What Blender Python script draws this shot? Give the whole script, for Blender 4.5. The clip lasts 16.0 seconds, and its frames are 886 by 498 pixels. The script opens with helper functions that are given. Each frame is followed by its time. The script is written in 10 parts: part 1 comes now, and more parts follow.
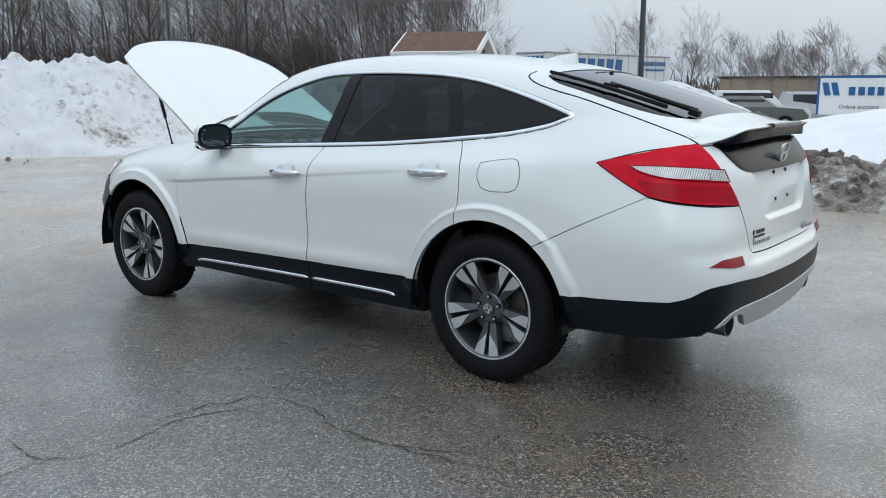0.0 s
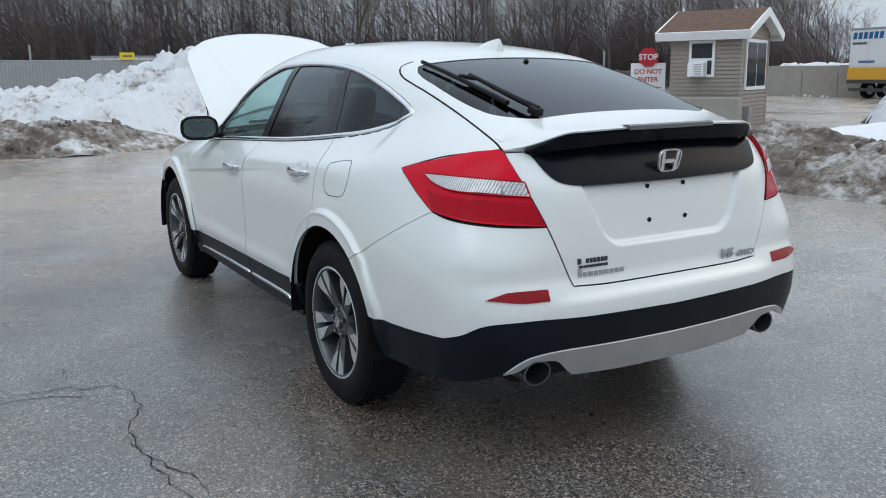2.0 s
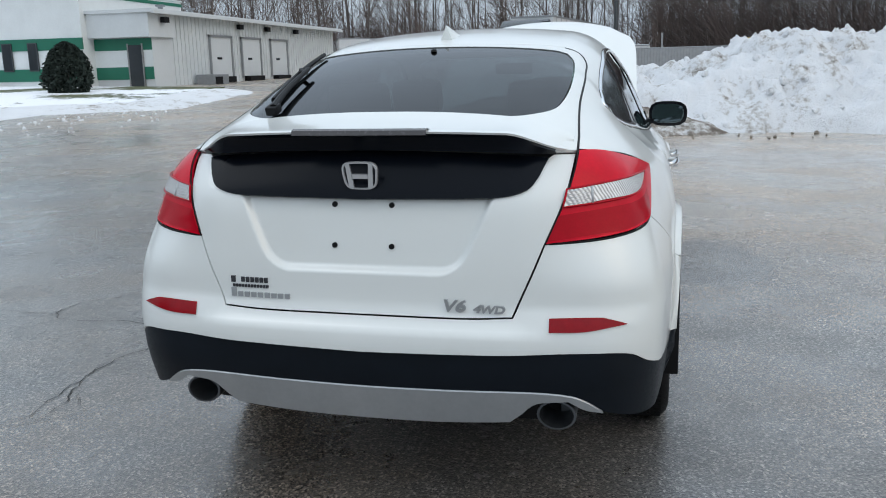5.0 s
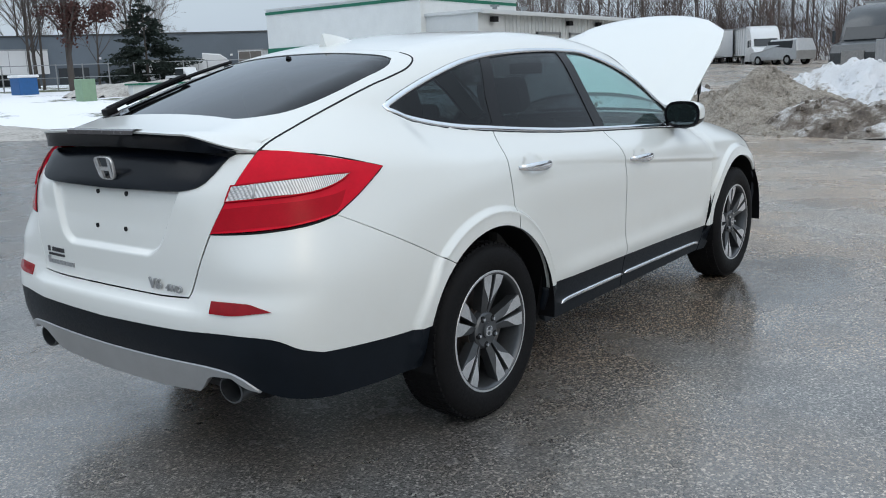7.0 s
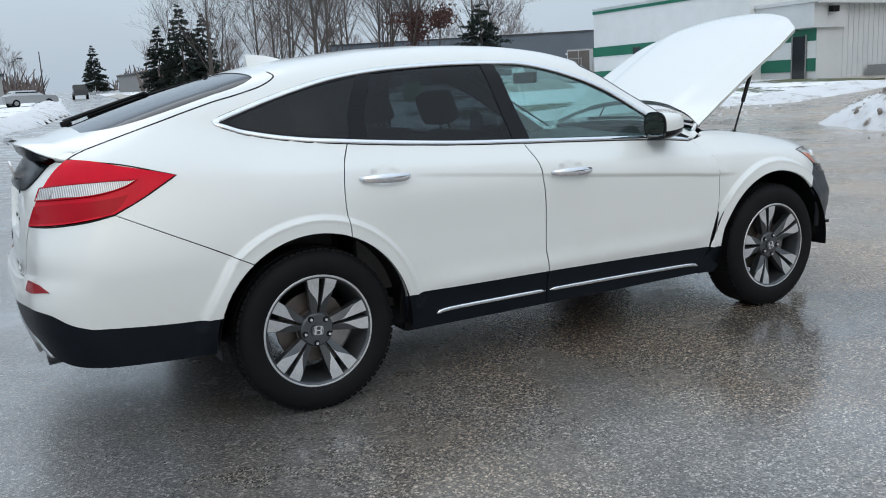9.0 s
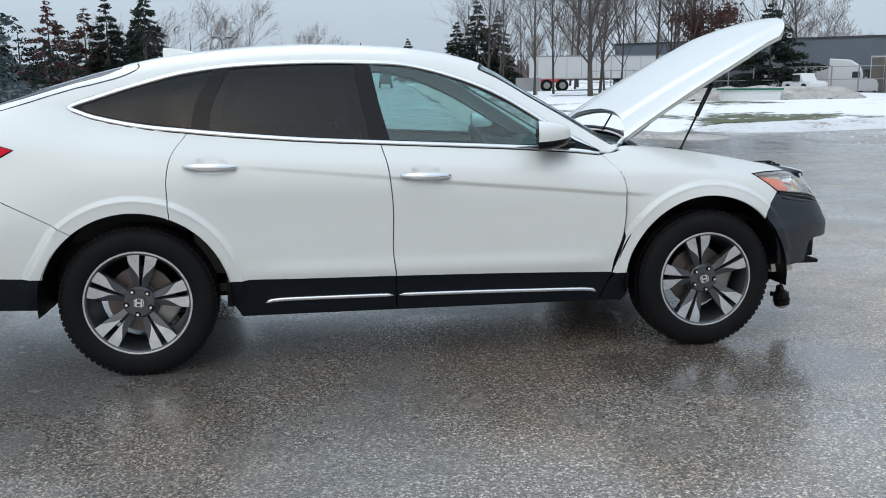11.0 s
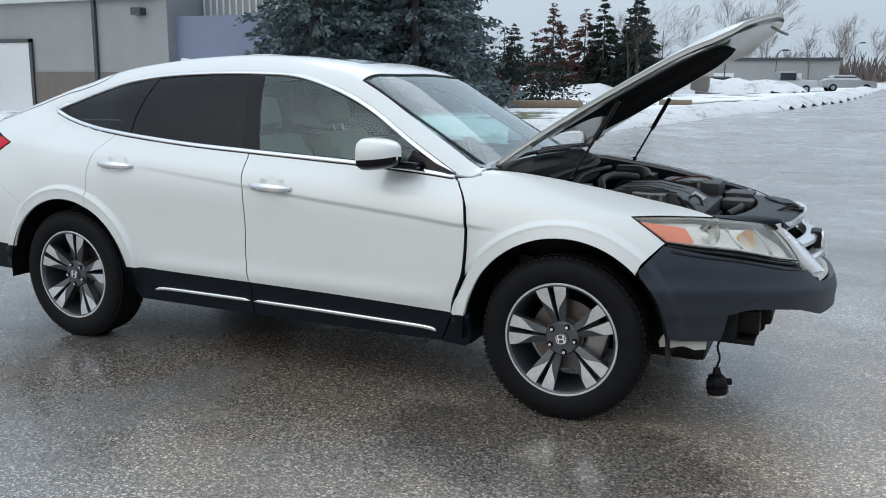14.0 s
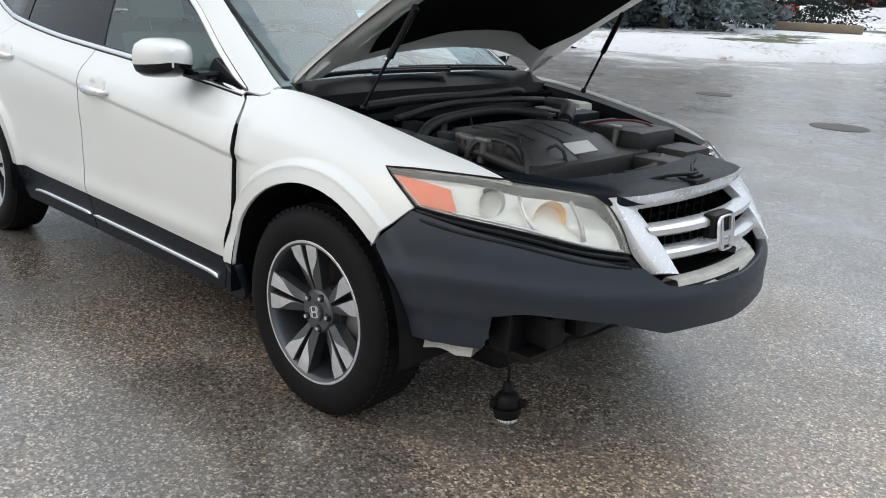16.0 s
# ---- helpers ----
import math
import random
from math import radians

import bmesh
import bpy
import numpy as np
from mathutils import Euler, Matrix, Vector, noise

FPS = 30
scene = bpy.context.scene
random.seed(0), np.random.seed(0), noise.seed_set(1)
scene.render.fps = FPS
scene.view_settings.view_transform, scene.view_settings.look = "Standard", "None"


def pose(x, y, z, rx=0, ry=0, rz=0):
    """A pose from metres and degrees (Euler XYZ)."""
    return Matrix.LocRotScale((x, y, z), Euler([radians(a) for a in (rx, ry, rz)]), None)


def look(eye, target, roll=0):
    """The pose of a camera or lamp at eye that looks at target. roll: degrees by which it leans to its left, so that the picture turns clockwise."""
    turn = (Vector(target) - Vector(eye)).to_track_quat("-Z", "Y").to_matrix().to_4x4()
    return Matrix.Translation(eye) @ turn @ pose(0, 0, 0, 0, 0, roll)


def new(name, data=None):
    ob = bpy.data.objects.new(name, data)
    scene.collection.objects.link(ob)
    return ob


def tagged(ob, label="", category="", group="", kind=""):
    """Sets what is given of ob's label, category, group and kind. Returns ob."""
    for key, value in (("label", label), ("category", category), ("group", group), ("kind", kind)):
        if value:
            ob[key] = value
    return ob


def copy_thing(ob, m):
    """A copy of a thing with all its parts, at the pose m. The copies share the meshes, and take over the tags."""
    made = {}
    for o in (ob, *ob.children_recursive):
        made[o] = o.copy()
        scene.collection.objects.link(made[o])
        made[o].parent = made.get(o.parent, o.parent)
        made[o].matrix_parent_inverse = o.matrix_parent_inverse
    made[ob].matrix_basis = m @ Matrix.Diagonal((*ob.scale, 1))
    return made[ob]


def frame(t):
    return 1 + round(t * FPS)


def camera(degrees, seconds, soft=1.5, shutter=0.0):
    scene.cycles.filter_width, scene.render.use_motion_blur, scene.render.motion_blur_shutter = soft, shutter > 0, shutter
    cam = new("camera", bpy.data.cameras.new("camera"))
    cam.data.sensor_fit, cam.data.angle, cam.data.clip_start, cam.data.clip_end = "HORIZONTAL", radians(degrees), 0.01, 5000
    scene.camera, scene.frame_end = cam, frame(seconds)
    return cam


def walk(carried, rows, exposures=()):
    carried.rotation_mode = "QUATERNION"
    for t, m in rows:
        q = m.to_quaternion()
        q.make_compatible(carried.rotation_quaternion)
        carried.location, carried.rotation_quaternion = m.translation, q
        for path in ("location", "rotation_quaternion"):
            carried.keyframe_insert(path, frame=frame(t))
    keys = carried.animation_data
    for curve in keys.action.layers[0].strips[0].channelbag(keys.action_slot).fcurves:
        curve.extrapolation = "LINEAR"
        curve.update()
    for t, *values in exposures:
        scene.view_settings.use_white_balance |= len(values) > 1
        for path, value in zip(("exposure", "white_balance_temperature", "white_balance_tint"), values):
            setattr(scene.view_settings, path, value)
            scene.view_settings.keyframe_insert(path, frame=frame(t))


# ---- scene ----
cam = camera(54.9, 16.0, soft=1.0)
PATH = [
    (0, (-3.611, 4.094, 1.377), (-2.411, 2.539, 1.004), -0.1),
    (0.5, (-3.98, 3.694, 1.381), (-2.644, 2.255, 1.003), 0.0),
    (1, (-4.257, 3.254, 1.39), (-2.79, 1.95, 1.003), -0.0),
    (1.5, (-4.453, 2.75, 1.417), (-2.867, 1.598, 1.02), -0.4),
    (2, (-4.705, 2.263, 1.403), (-3.01, 1.281, 0.998), -0.8),
    (2.5, (-4.821, 1.728, 1.371), (-3.032, 0.936, 0.954), -1.1),
    (3, (-4.944, 1.234, 1.399), (-3.08, 0.649, 0.974), -1.0),
    (5.5, (-4.702, -1.346, 1.376), (-2.877, -0.633, 0.975), -1.5),
    (6, (-4.556, -1.817, 1.381), (-2.812, -0.921, 0.987), -1.7),
    (6.5, (-4.305, -2.277, 1.381), (-2.651, -1.225, 0.984), -1.9),
    (7, (-4.077, -2.754, 1.357), (-2.532, -1.549, 0.957), -2.1),
    (7.5, (-3.713, -3.116, 1.311), (-2.303, -1.757, 0.907), -2.4),
    (8, (-3.414, -3.491, 1.331), (-2.143, -1.998, 0.938), -2.8),
    (8.5, (-3.079, -3.906, 1.346), (-1.974, -2.282, 0.969), -3.0),
    (9, (-2.602, -4.237, 1.343), (-1.661, -2.511, 0.972), -2.9),
    (9.5, (-2.174, -4.564, 1.319), (-1.393, -2.758, 0.956), -2.5),
    (10, (-1.671, -4.749, 1.294), (-1.033, -2.892, 0.913), -1.7),
    (12.5, (0.94, -4.956, 1.336), (0.671, -3.001, 1.01), 0.8),
    (13, (1.45, -4.781, 1.375), (0.988, -2.865, 1.035), 0.7),
    (13.5, (1.958, -4.595, 1.389), (1.309, -2.736, 1.038), 0.6),
    (14, (2.381, -4.236, 1.383), (1.564, -2.448, 1.014), 0.6),
    (14.5, (2.806, -3.899, 1.378), (1.833, -2.197, 0.985), 0.8),
    (15, (3.091, -3.525, 1.374), (1.986, -1.917, 0.938), 1.5),
    (15.5, (3.32, -3.043, 1.399), (2.114, -1.528, 0.897), 2.3),
    (16, (3.476, -2.55, 1.396), (2.187, -1.135, 0.814), 3.3),
]
walk(cam, [(t, look(eye, target, roll)) for t, eye, target, roll in PATH],
     exposures=[(0.0, -0.10, 6230, 8), (6.0, -0.12, 6200, 8), (13.5, -0.10, 6150, 8), (15.0, -0.02, 6300, 9), (16.0, 0.14, 6640, 11)])


# ---- light: an even overcast sky ----
world = bpy.data.worlds.new("overcast_sky")
scene.world = world
world.use_nodes = True
wt = world.node_tree
wt.nodes.clear()
w_out = wt.nodes.new("ShaderNodeOutputWorld")
w_bg = wt.nodes.new("ShaderNodeBackground")
w_sky = wt.nodes.new("ShaderNodeTexSky")
w_sky.sky_type, w_sky.sun_disc = "NISHITA", False
w_sky.sun_elevation, w_sky.sun_rotation = radians(38), radians(200)
w_sky.air_density, w_sky.dust_density = 1.5, 6.0
w_co = wt.nodes.new("ShaderNodeTexCoord")
w_sep = wt.nodes.new("ShaderNodeSeparateXYZ")
w_ramp = wt.nodes.new("ShaderNodeValToRGB")
w_noise = wt.nodes.new("ShaderNodeTexNoise")
w_noise.inputs["Scale"].default_value, w_noise.inputs["Detail"].default_value = 2.2, 5.0
w_map = wt.nodes.new("ShaderNodeMapping")
w_map.inputs["Scale"].default_value = (1, 1, 3)
w_cloud = wt.nodes.new("ShaderNodeMapRange")
w_cloud.inputs["From Min"].default_value, w_cloud.inputs["From Max"].default_value = 0.3, 0.7
w_cloud.inputs["To Min"].default_value, w_cloud.inputs["To Max"].default_value = 0.93, 1.06
e = w_ramp.color_ramp.elements
e[0].position, e[0].color = 0.0, (0.54, 0.615, 0.70, 1)
e[1].position, e[1].color = 1.0, (1.12, 1.24, 1.36, 1)
k = e.new(0.12)
k.color = (0.575, 0.65, 0.735, 1)
k = e.new(0.45)
k.color = (0.80, 0.89, 0.99, 1)
w_mul = wt.nodes.new("ShaderNodeMix")
w_mul.data_type, w_mul.blend_type = "RGBA", "MULTIPLY"
w_mul.inputs["Factor"].default_value = 1.0
w_mix = wt.nodes.new("ShaderNodeMix")
w_mix.data_type = "RGBA"
w_mix.inputs["Factor"].default_value = 0.03
wt.links.new(w_co.outputs["Generated"], w_sep.inputs[0])
wt.links.new(w_co.outputs["Generated"], w_map.inputs["Vector"])
wt.links.new(w_map.outputs[0], w_noise.inputs["Vector"])
wt.links.new(w_noise.outputs[0], w_cloud.inputs["Value"])
wt.links.new(w_sep.outputs["Z"], w_ramp.inputs["Fac"])
wt.links.new(w_ramp.outputs["Color"], w_mul.inputs["A"])
wt.links.new(w_cloud.outputs[0], w_mul.inputs["B"])
wt.links.new(w_mul.outputs["Result"], w_mix.inputs["A"])
wt.links.new(w_sky.outputs["Color"], w_mix.inputs["B"])
wt.links.new(w_mix.outputs["Result"], w_bg.inputs["Color"])
w_bg.inputs["Strength"].default_value = 1.0
wt.links.new(w_bg.outputs[0], w_out.inputs[0])

sun = new("sun", bpy.data.lights.new("sun", "SUN"))
sun.data.energy, sun.data.angle, sun.data.color = 0.5, radians(40), (1.0, 0.97, 0.93)
sun.matrix_basis = look((0, 0, 30), (4, -14, 12))


# ---- materials ----
def material(name):
    m = bpy.data.materials.new(name)
    m.use_nodes = True
    return m, m.node_tree, m.node_tree.nodes["Principled BSDF"]


def noise_tex(nt, scale, detail=4.0, rough=0.55, vec=None):
    n = nt.nodes.new("ShaderNodeTexNoise")
    n.inputs["Scale"].default_value, n.inputs["Detail"].default_value, n.inputs["Roughness"].default_value = scale, detail, rough
    if vec is not None:
        nt.links.new(vec, n.inputs["Vector"])
    return n.outputs["Fac"]


def ramp(nt, fac, stops):
    r = nt.nodes.new("ShaderNodeValToRGB")
    el = r.color_ramp.elements
    while len(el) < len(stops):
        el.new(0.5)
    for e, (p, c) in zip(el, stops):
        e.position, e.color = p, (*c, 1) if len(c) == 3 else c
    nt.links.new(fac, r.inputs["Fac"])
    return r.outputs["Color"]


def span(nt, fac, a, b, lo, hi):
    r = nt.nodes.new("ShaderNodeMapRange")
    r.inputs["From Min"].default_value, r.inputs["From Max"].default_value = a, b
    r.inputs["To Min"].default_value, r.inputs["To Max"].default_value = lo, hi
    nt.links.new(fac, r.inputs["Value"])
    return r.outputs[0]


def blend(nt, fac, a, b, mode="MIX"):
    m = nt.nodes.new("ShaderNodeMix")
    m.data_type, m.blend_type = "RGBA", mode
    for sock, v in ((m.inputs["Factor"], fac), (m.inputs["A"], a), (m.inputs["B"], b)):
        if hasattr(v, "links") or hasattr(v, "is_linked"):
            nt.links.new(v, sock)
        elif isinstance(v, (tuple, list)):
            sock.default_value = (*v, 1) if len(v) == 3 else v
        else:
            sock.default_value = v
    return m.outputs["Result"]


def maths(nt, op, a, b):
    m = nt.nodes.new("ShaderNodeMath")
    m.operation = op
    for sock, v in zip(m.inputs, (a, b)):
        if isinstance(v, (int, float)):
            sock.default_value = v
        else:
            nt.links.new(v, sock)
    return m.outputs[0]


def bump(nt, bsdf, height, strength=0.3, distance=0.01, before=None):
    b = nt.nodes.new("ShaderNodeBump")
    b.inputs["Strength"].default_value, b.inputs["Distance"].default_value = strength, distance
    nt.links.new(height, b.inputs["Height"])
    if before is not None:
        nt.links.new(before, b.inputs["Normal"])
    nt.links.new(b.outputs[0], bsdf.inputs["Normal"])
    return b.outputs[0]


def coords(nt, kind="Object"):
    return nt.nodes.new("ShaderNodeTexCoord").outputs[kind]


def plain(name, color, rough=0.5, metal=0.0, vary=0.12, scale=6.0, grain=0.0, grain_scale=120.0, coat=0.0, spec=0.5):
    """A surface with slow and fine variation of its colour and gloss."""
    m, nt, b = material(name)
    v = coords(nt)
    n1, n2 = noise_tex(nt, scale, 5, 0.6, v), noise_tex(nt, scale * 11, 3, 0.6, v)
    both = maths(nt, "ADD", maths(nt, "MULTIPLY", n1, 0.65), maths(nt, "MULTIPLY", n2, 0.35))
    lo, hi = [c * (1 - vary) for c in color], [min(1, c * (1 + vary)) for c in color]
    nt.links.new(ramp(nt, both, [(0.3, lo), (0.7, hi)]), b.inputs["Base Color"])
    nt.links.new(span(nt, n2, 0.3, 0.7, max(0.02, rough * 0.85), min(1, rough * 1.15)), b.inputs["Roughness"])
    b.inputs["Metallic"].default_value = metal
    b.inputs["Coat Weight"].default_value = coat
    b.inputs["Coat Roughness"].default_value = 0.04
    b.inputs["Specular IOR Level"].default_value = spec
    if grain > 0:
        bump(nt, b, noise_tex(nt, grain_scale, 4, 0.6, v), grain, 0.004)
    return m


def car_paint():
    m, nt, b = material("white_pearl_paint")
    v = coords(nt)
    dirt = noise_tex(nt, 3.0, 6, 0.65, v)
    sep = nt.nodes.new("ShaderNodeSeparateXYZ")
    nt.links.new(v, sep.inputs[0])
    splash = maths(nt, "MULTIPLY", span(nt, sep.outputs["Z"], 0.35, 0.75, 1.0, 0.0), span(nt, dirt, 0.45, 0.75, 0.0, 0.35))
    nt.links.new(blend(nt, splash, (0.755, 0.769, 0.748), (0.58, 0.56, 0.51)), b.inputs["Base Color"])
    nt.links.new(span(nt, dirt, 0.3, 0.7, 0.28, 0.31), b.inputs["Roughness"])
    b.inputs["Coat Weight"].default_value, b.inputs["Coat Roughness"].default_value = 0.8, 0.06
    return m


def glass(name, tint, gloss=0.02, f0=0.04, haze=0.0, film_color=(0.80, 0.79, 0.74)):
    """A thin pane: clear through it, with a sheen that grows towards grazing, and, where haze is given, a milky film,
    as on a worn lens.
    """
    m, nt, b = material(name)
    nt.nodes.remove(b)
    out = nt.nodes["Material Output"]
    tr, gl, mx, lw = (nt.nodes.new(k) for k in ("ShaderNodeBsdfTransparent", "ShaderNodeBsdfGlossy", "ShaderNodeMixShader", "ShaderNodeLayerWeight"))
    tr.inputs["Color"].default_value = (*tint, 1)
    gl.inputs["Roughness"].default_value = gloss
    gl.inputs["Color"].default_value = (0.95, 0.97, 1, 1)
    lw.inputs["Blend"].default_value = 0.5
    sheen = maths(nt, "ADD", maths(nt, "MULTIPLY", maths(nt, "POWER", lw.outputs["Facing"], 5.0), 1 - f0), f0)
    nt.links.new(sheen, mx.inputs[0])
    body = tr
    if haze > 0:
        milk, film = nt.nodes.new("ShaderNodeBsdfDiffuse"), nt.nodes.new("ShaderNodeMixShader")
        milk.inputs["Color"].default_value = (*film_color, 1)
        nt.links.new(span(nt, noise_tex(nt, 14, 5, 0.6, coords(nt)), 0.3, 0.7, haze * 0.6, haze * 1.3), film.inputs[0])
        nt.links.new(tr.outputs[0], film.inputs[1])
        nt.links.new(milk.outputs[0], film.inputs[2])
        body = film
    nt.links.new(body.outputs[0], mx.inputs[1])
    nt.links.new(gl.outputs[0], mx.inputs[2])
    nt.links.new(mx.outputs[0], out.inputs["Surface"])
    return m


def wet_asphalt():
    """Worn asphalt: pale and dark stones in a dark binder, brown grime, and a film of water of uneven thickness."""
    m, nt, b = material("wet_asphalt")
    v = coords(nt)
    big = noise_tex(nt, 0.16, 5, 0.6, v)
    mid = noise_tex(nt, 0.9, 6, 0.65, v)
    stone = nt.nodes.new("ShaderNodeTexVoronoi")
    stone.inputs["Scale"].default_value = 130.0
    nt.links.new(v, stone.inputs["Vector"])
    sep = nt.nodes.new("ShaderNodeSeparateColor")
    nt.links.new(stone.outputs["Color"], sep.inputs[0])
    fine = noise_tex(nt, 190, 3, 0.7, v)
    grit = ramp(nt, sep.outputs[0], [(0.0, (0.055, 0.054, 0.053)), (0.45, (0.125, 0.123, 0.121)), (0.75, (0.185, 0.181, 0.175)), (0.90, (0.30, 0.29, 0.275)), (1.0, (0.46, 0.445, 0.42))])
    pit = span(nt, noise_tex(nt, 55, 3, 0.6, v), 0.36, 0.62, 0.60, 1.15)
    tone = ramp(nt, mid, [(0.3, (0.74, 0.74, 0.745)), (0.7, (1.22, 1.19, 1.15))])
    col = blend(nt, 1.0, grit, tone, "MULTIPLY")
    col = blend(nt, 1.0, col, pit, "MULTIPLY")
    brown = span(nt, noise_tex(nt, 0.55, 5, 0.62, v), 0.40, 0.60, 0.0, 0.9)
    col = blend(nt, brown, col, blend(nt, 1.0, col, (1.05, 0.88, 0.72), "MULTIPLY"))
    # scuffed, drier lane past the nose of the car
    where = nt.nodes.new("ShaderNodeSeparateXYZ")
    nt.links.new(v, where.inputs[0])
    along = maths(nt, "SUBTRACT", where.outputs["X"], maths(nt, "MULTIPLY", where.outputs["Y"], 0.8))
    dry = span(nt, maths(nt, "ADD", along, maths(nt, "MULTIPLY", maths(nt, "SUBTRACT", mid, 0.5), 5.0)), -1.0, 5.0, 0.0, 1.0)
    col = blend(nt, maths(nt, "MULTIPLY", dry, 0.8), col, blend(nt, 1.0, col, (3.0, 2.86, 2.66), "MULTIPLY"))
    wet = maths(nt, "ADD", maths(nt, "MULTIPLY", big, 0.55), maths(nt, "MULTIPLY", mid, 0.45))
    # the puddle beside the front wheel
    far_x = maths(nt, "POWER", maths(nt, "MULTIPLY", maths(nt, "SUBTRACT", where.outputs["X"], 1.45), 1.15), 2.0)
    far_y = maths(nt, "POWER", maths(nt, "MULTIPLY", maths(nt, "ADD", where.outputs["Y"], 1.22), 2.1), 2.0)
    puddle = span(nt, maths(nt, "ADD", maths(nt, "ADD", far_x, far_y), maths(nt, "MULTIPLY", maths(nt, "SUBTRACT", mid, 0.5), 1.6)), 0.55, 0.95, 1.0, 0.0)
    pool = maths(nt, "MAXIMUM", span(nt, wet, 0.50, 0.60, 0.0, 1.0), puddle)
    col = blend(nt, maths(nt, "MULTIPLY", pool, 0.30), col, (0.040, 0.041, 0.043))
    col = blend(nt, maths(nt, "MULTIPLY", puddle, 0.38), col, (0.035, 0.034, 0.033))
    nt.links.new(col, b.inputs["Base Color"])
    rough = maths(nt, "SUBTRACT", span(nt, mid, 0.3, 0.7, 0.36, 0.25), maths(nt, "MULTIPLY", pool, 0.14))
    nt.links.new(rough, b.inputs["Roughness"])
    b.inputs["Specular IOR Level"].default_value = 0.5
    b.inputs["Coat IOR"].default_value = 1.62
    nt.links.new(maths(nt, "MULTIPLY", span(nt, wet, 0.42, 0.60, 0.55, 1.0), span(nt, dry, 0.0, 1.0, 1.0, 0.62)), b.inputs["Coat Weight"])
    nt.links.new(maths(nt, "SUBTRACT", span(nt, wet, 0.42, 0.60, 0.30, 0.14), maths(nt, "MULTIPLY", puddle, 0.03)), b.inputs["Coat Roughness"])
    h = maths(nt, "MULTIPLY", maths(nt, "ADD", stone.outputs["Distance"], maths(nt, "MULTIPLY", fine, 0.8)), span(nt, pool, 0, 1, 1.0, 0.3))
    first = bump(nt, b, noise_tex(nt, 2.2, 4, 0.55, v), 0.10, 0.03)
    bump(nt, b, h, 0.35, 0.006, first)
    nt.links.new(first, b.inputs["Coat Normal"])
    return m


def ribbed_lens():
    """A clear lens with moulded ribs over a bright reflector."""
    m, nt, b = material("clear_ribbed_lens")
    v = coords(nt)
    w = nt.nodes.new("ShaderNodeTexWave")
    w.wave_type, w.bands_direction = "BANDS", "X"
    w.inputs["Scale"].default_value, w.inputs["Distortion"].default_value, w.inputs["Detail"].default_value = 42.0, 1.2, 2.0
    nt.links.new(v, w.inputs["Vector"])
    both = maths(nt, "ADD", maths(nt, "MULTIPLY", w.outputs["Fac"], 0.6), maths(nt, "MULTIPLY", noise_tex(nt, 28, 4, 0.6, v), 0.5))
    # rib shading put into the colour as darker stripes, besides the bump
    nt.links.new(ramp(nt, both, [(0.25, (0.34, 0.33, 0.33)), (0.55, (0.58, 0.57, 0.57)), (0.85, (0.80, 0.79, 0.79))]), b.inputs["Base Color"])
    b.inputs["Roughness"].default_value, b.inputs["Metallic"].default_value = 0.22, 0.2
    bump(nt, b, w.outputs["Fac"], 0.3, 0.002)
    return m


def snow():
    m, nt, b = material("old_snow")
    v = coords(nt, "Object")
    n1, n2 = noise_tex(nt, 0.9, 7, 0.68, v), noise_tex(nt, 7, 6, 0.7, v)
    both = maths(nt, "ADD", maths(nt, "MULTIPLY", n1, 0.6), maths(nt, "MULTIPLY", n2, 0.4))
    nt.links.new(ramp(nt, both, [(0.28, (0.06, 0.048, 0.040)), (0.36, (0.20, 0.175, 0.15)), (0.41, (0.52, 0.50, 0.48)), (0.47, (0.76, 0.77, 0.79)), (0.9, (0.87, 0.88, 0.90))]), b.inputs["Base Color"])
    b.inputs["Roughness"].default_value = 0.75
    bump(nt, b, maths(nt, "ADD", both, maths(nt, "MULTIPLY", noise_tex(nt, 26, 4, 0.7, v), 0.35)), 0.9, 0.12)
    return m


def streaked_snow():
    """Snow pushed up with mud: dark clods, brown slush and white crusts."""
    m, nt, b = material("muddy_ploughed_snow")
    v = coords(nt)
    n1, n2, n3 = noise_tex(nt, 1.5, 5, 0.6, v), noise_tex(nt, 6.5, 5, 0.65, v), noise_tex(nt, 30, 4, 0.7, v)
    both = maths(nt, "ADD", maths(nt, "ADD", maths(nt, "MULTIPLY", n1, 0.55), maths(nt, "MULTIPLY", n2, 0.33)), maths(nt, "MULTIPLY", n3, 0.12))
    nt.links.new(ramp(nt, both, [(0.34, (0.045, 0.034, 0.026)), (0.45, (0.15, 0.12, 0.095)), (0.51, (0.30, 0.265, 0.23)), (0.56, (0.55, 0.53, 0.51)), (0.63, (0.82, 0.82, 0.84))]), b.inputs["Base Color"])
    b.inputs["Roughness"].default_value = 0.7
    bump(nt, b, maths(nt, "ADD", n2, maths(nt, "MULTIPLY", n3, 0.5)), 0.9, 0.10)
    return m


def dirt_mix(name, lo, hi, snowy=0.0, scale=2.0, strength=0.8):
    m, nt, b = material(name)
    v = coords(nt)
    n1, n2 = noise_tex(nt, scale, 7, 0.7, v), noise_tex(nt, scale * 8, 6, 0.7, v)
    both = maths(nt, "ADD", maths(nt, "MULTIPLY", n1, 0.5), maths(nt, "MULTIPLY", n2, 0.5))
    stops = [(0.3, lo), (0.62, hi)]
    if snowy > 0:
        stops += [(0.66 - snowy * 0.2, (0.6, 0.58, 0.55)), (0.72 - snowy * 0.2, (0.85, 0.86, 0.88))]
        stops.sort(key=lambda s: s[0])
    nt.links.new(ramp(nt, both, stops), b.inputs["Base Color"])
    b.inputs["Roughness"].default_value = 0.85
    bump(nt, b, both, strength, 0.15)
    return m


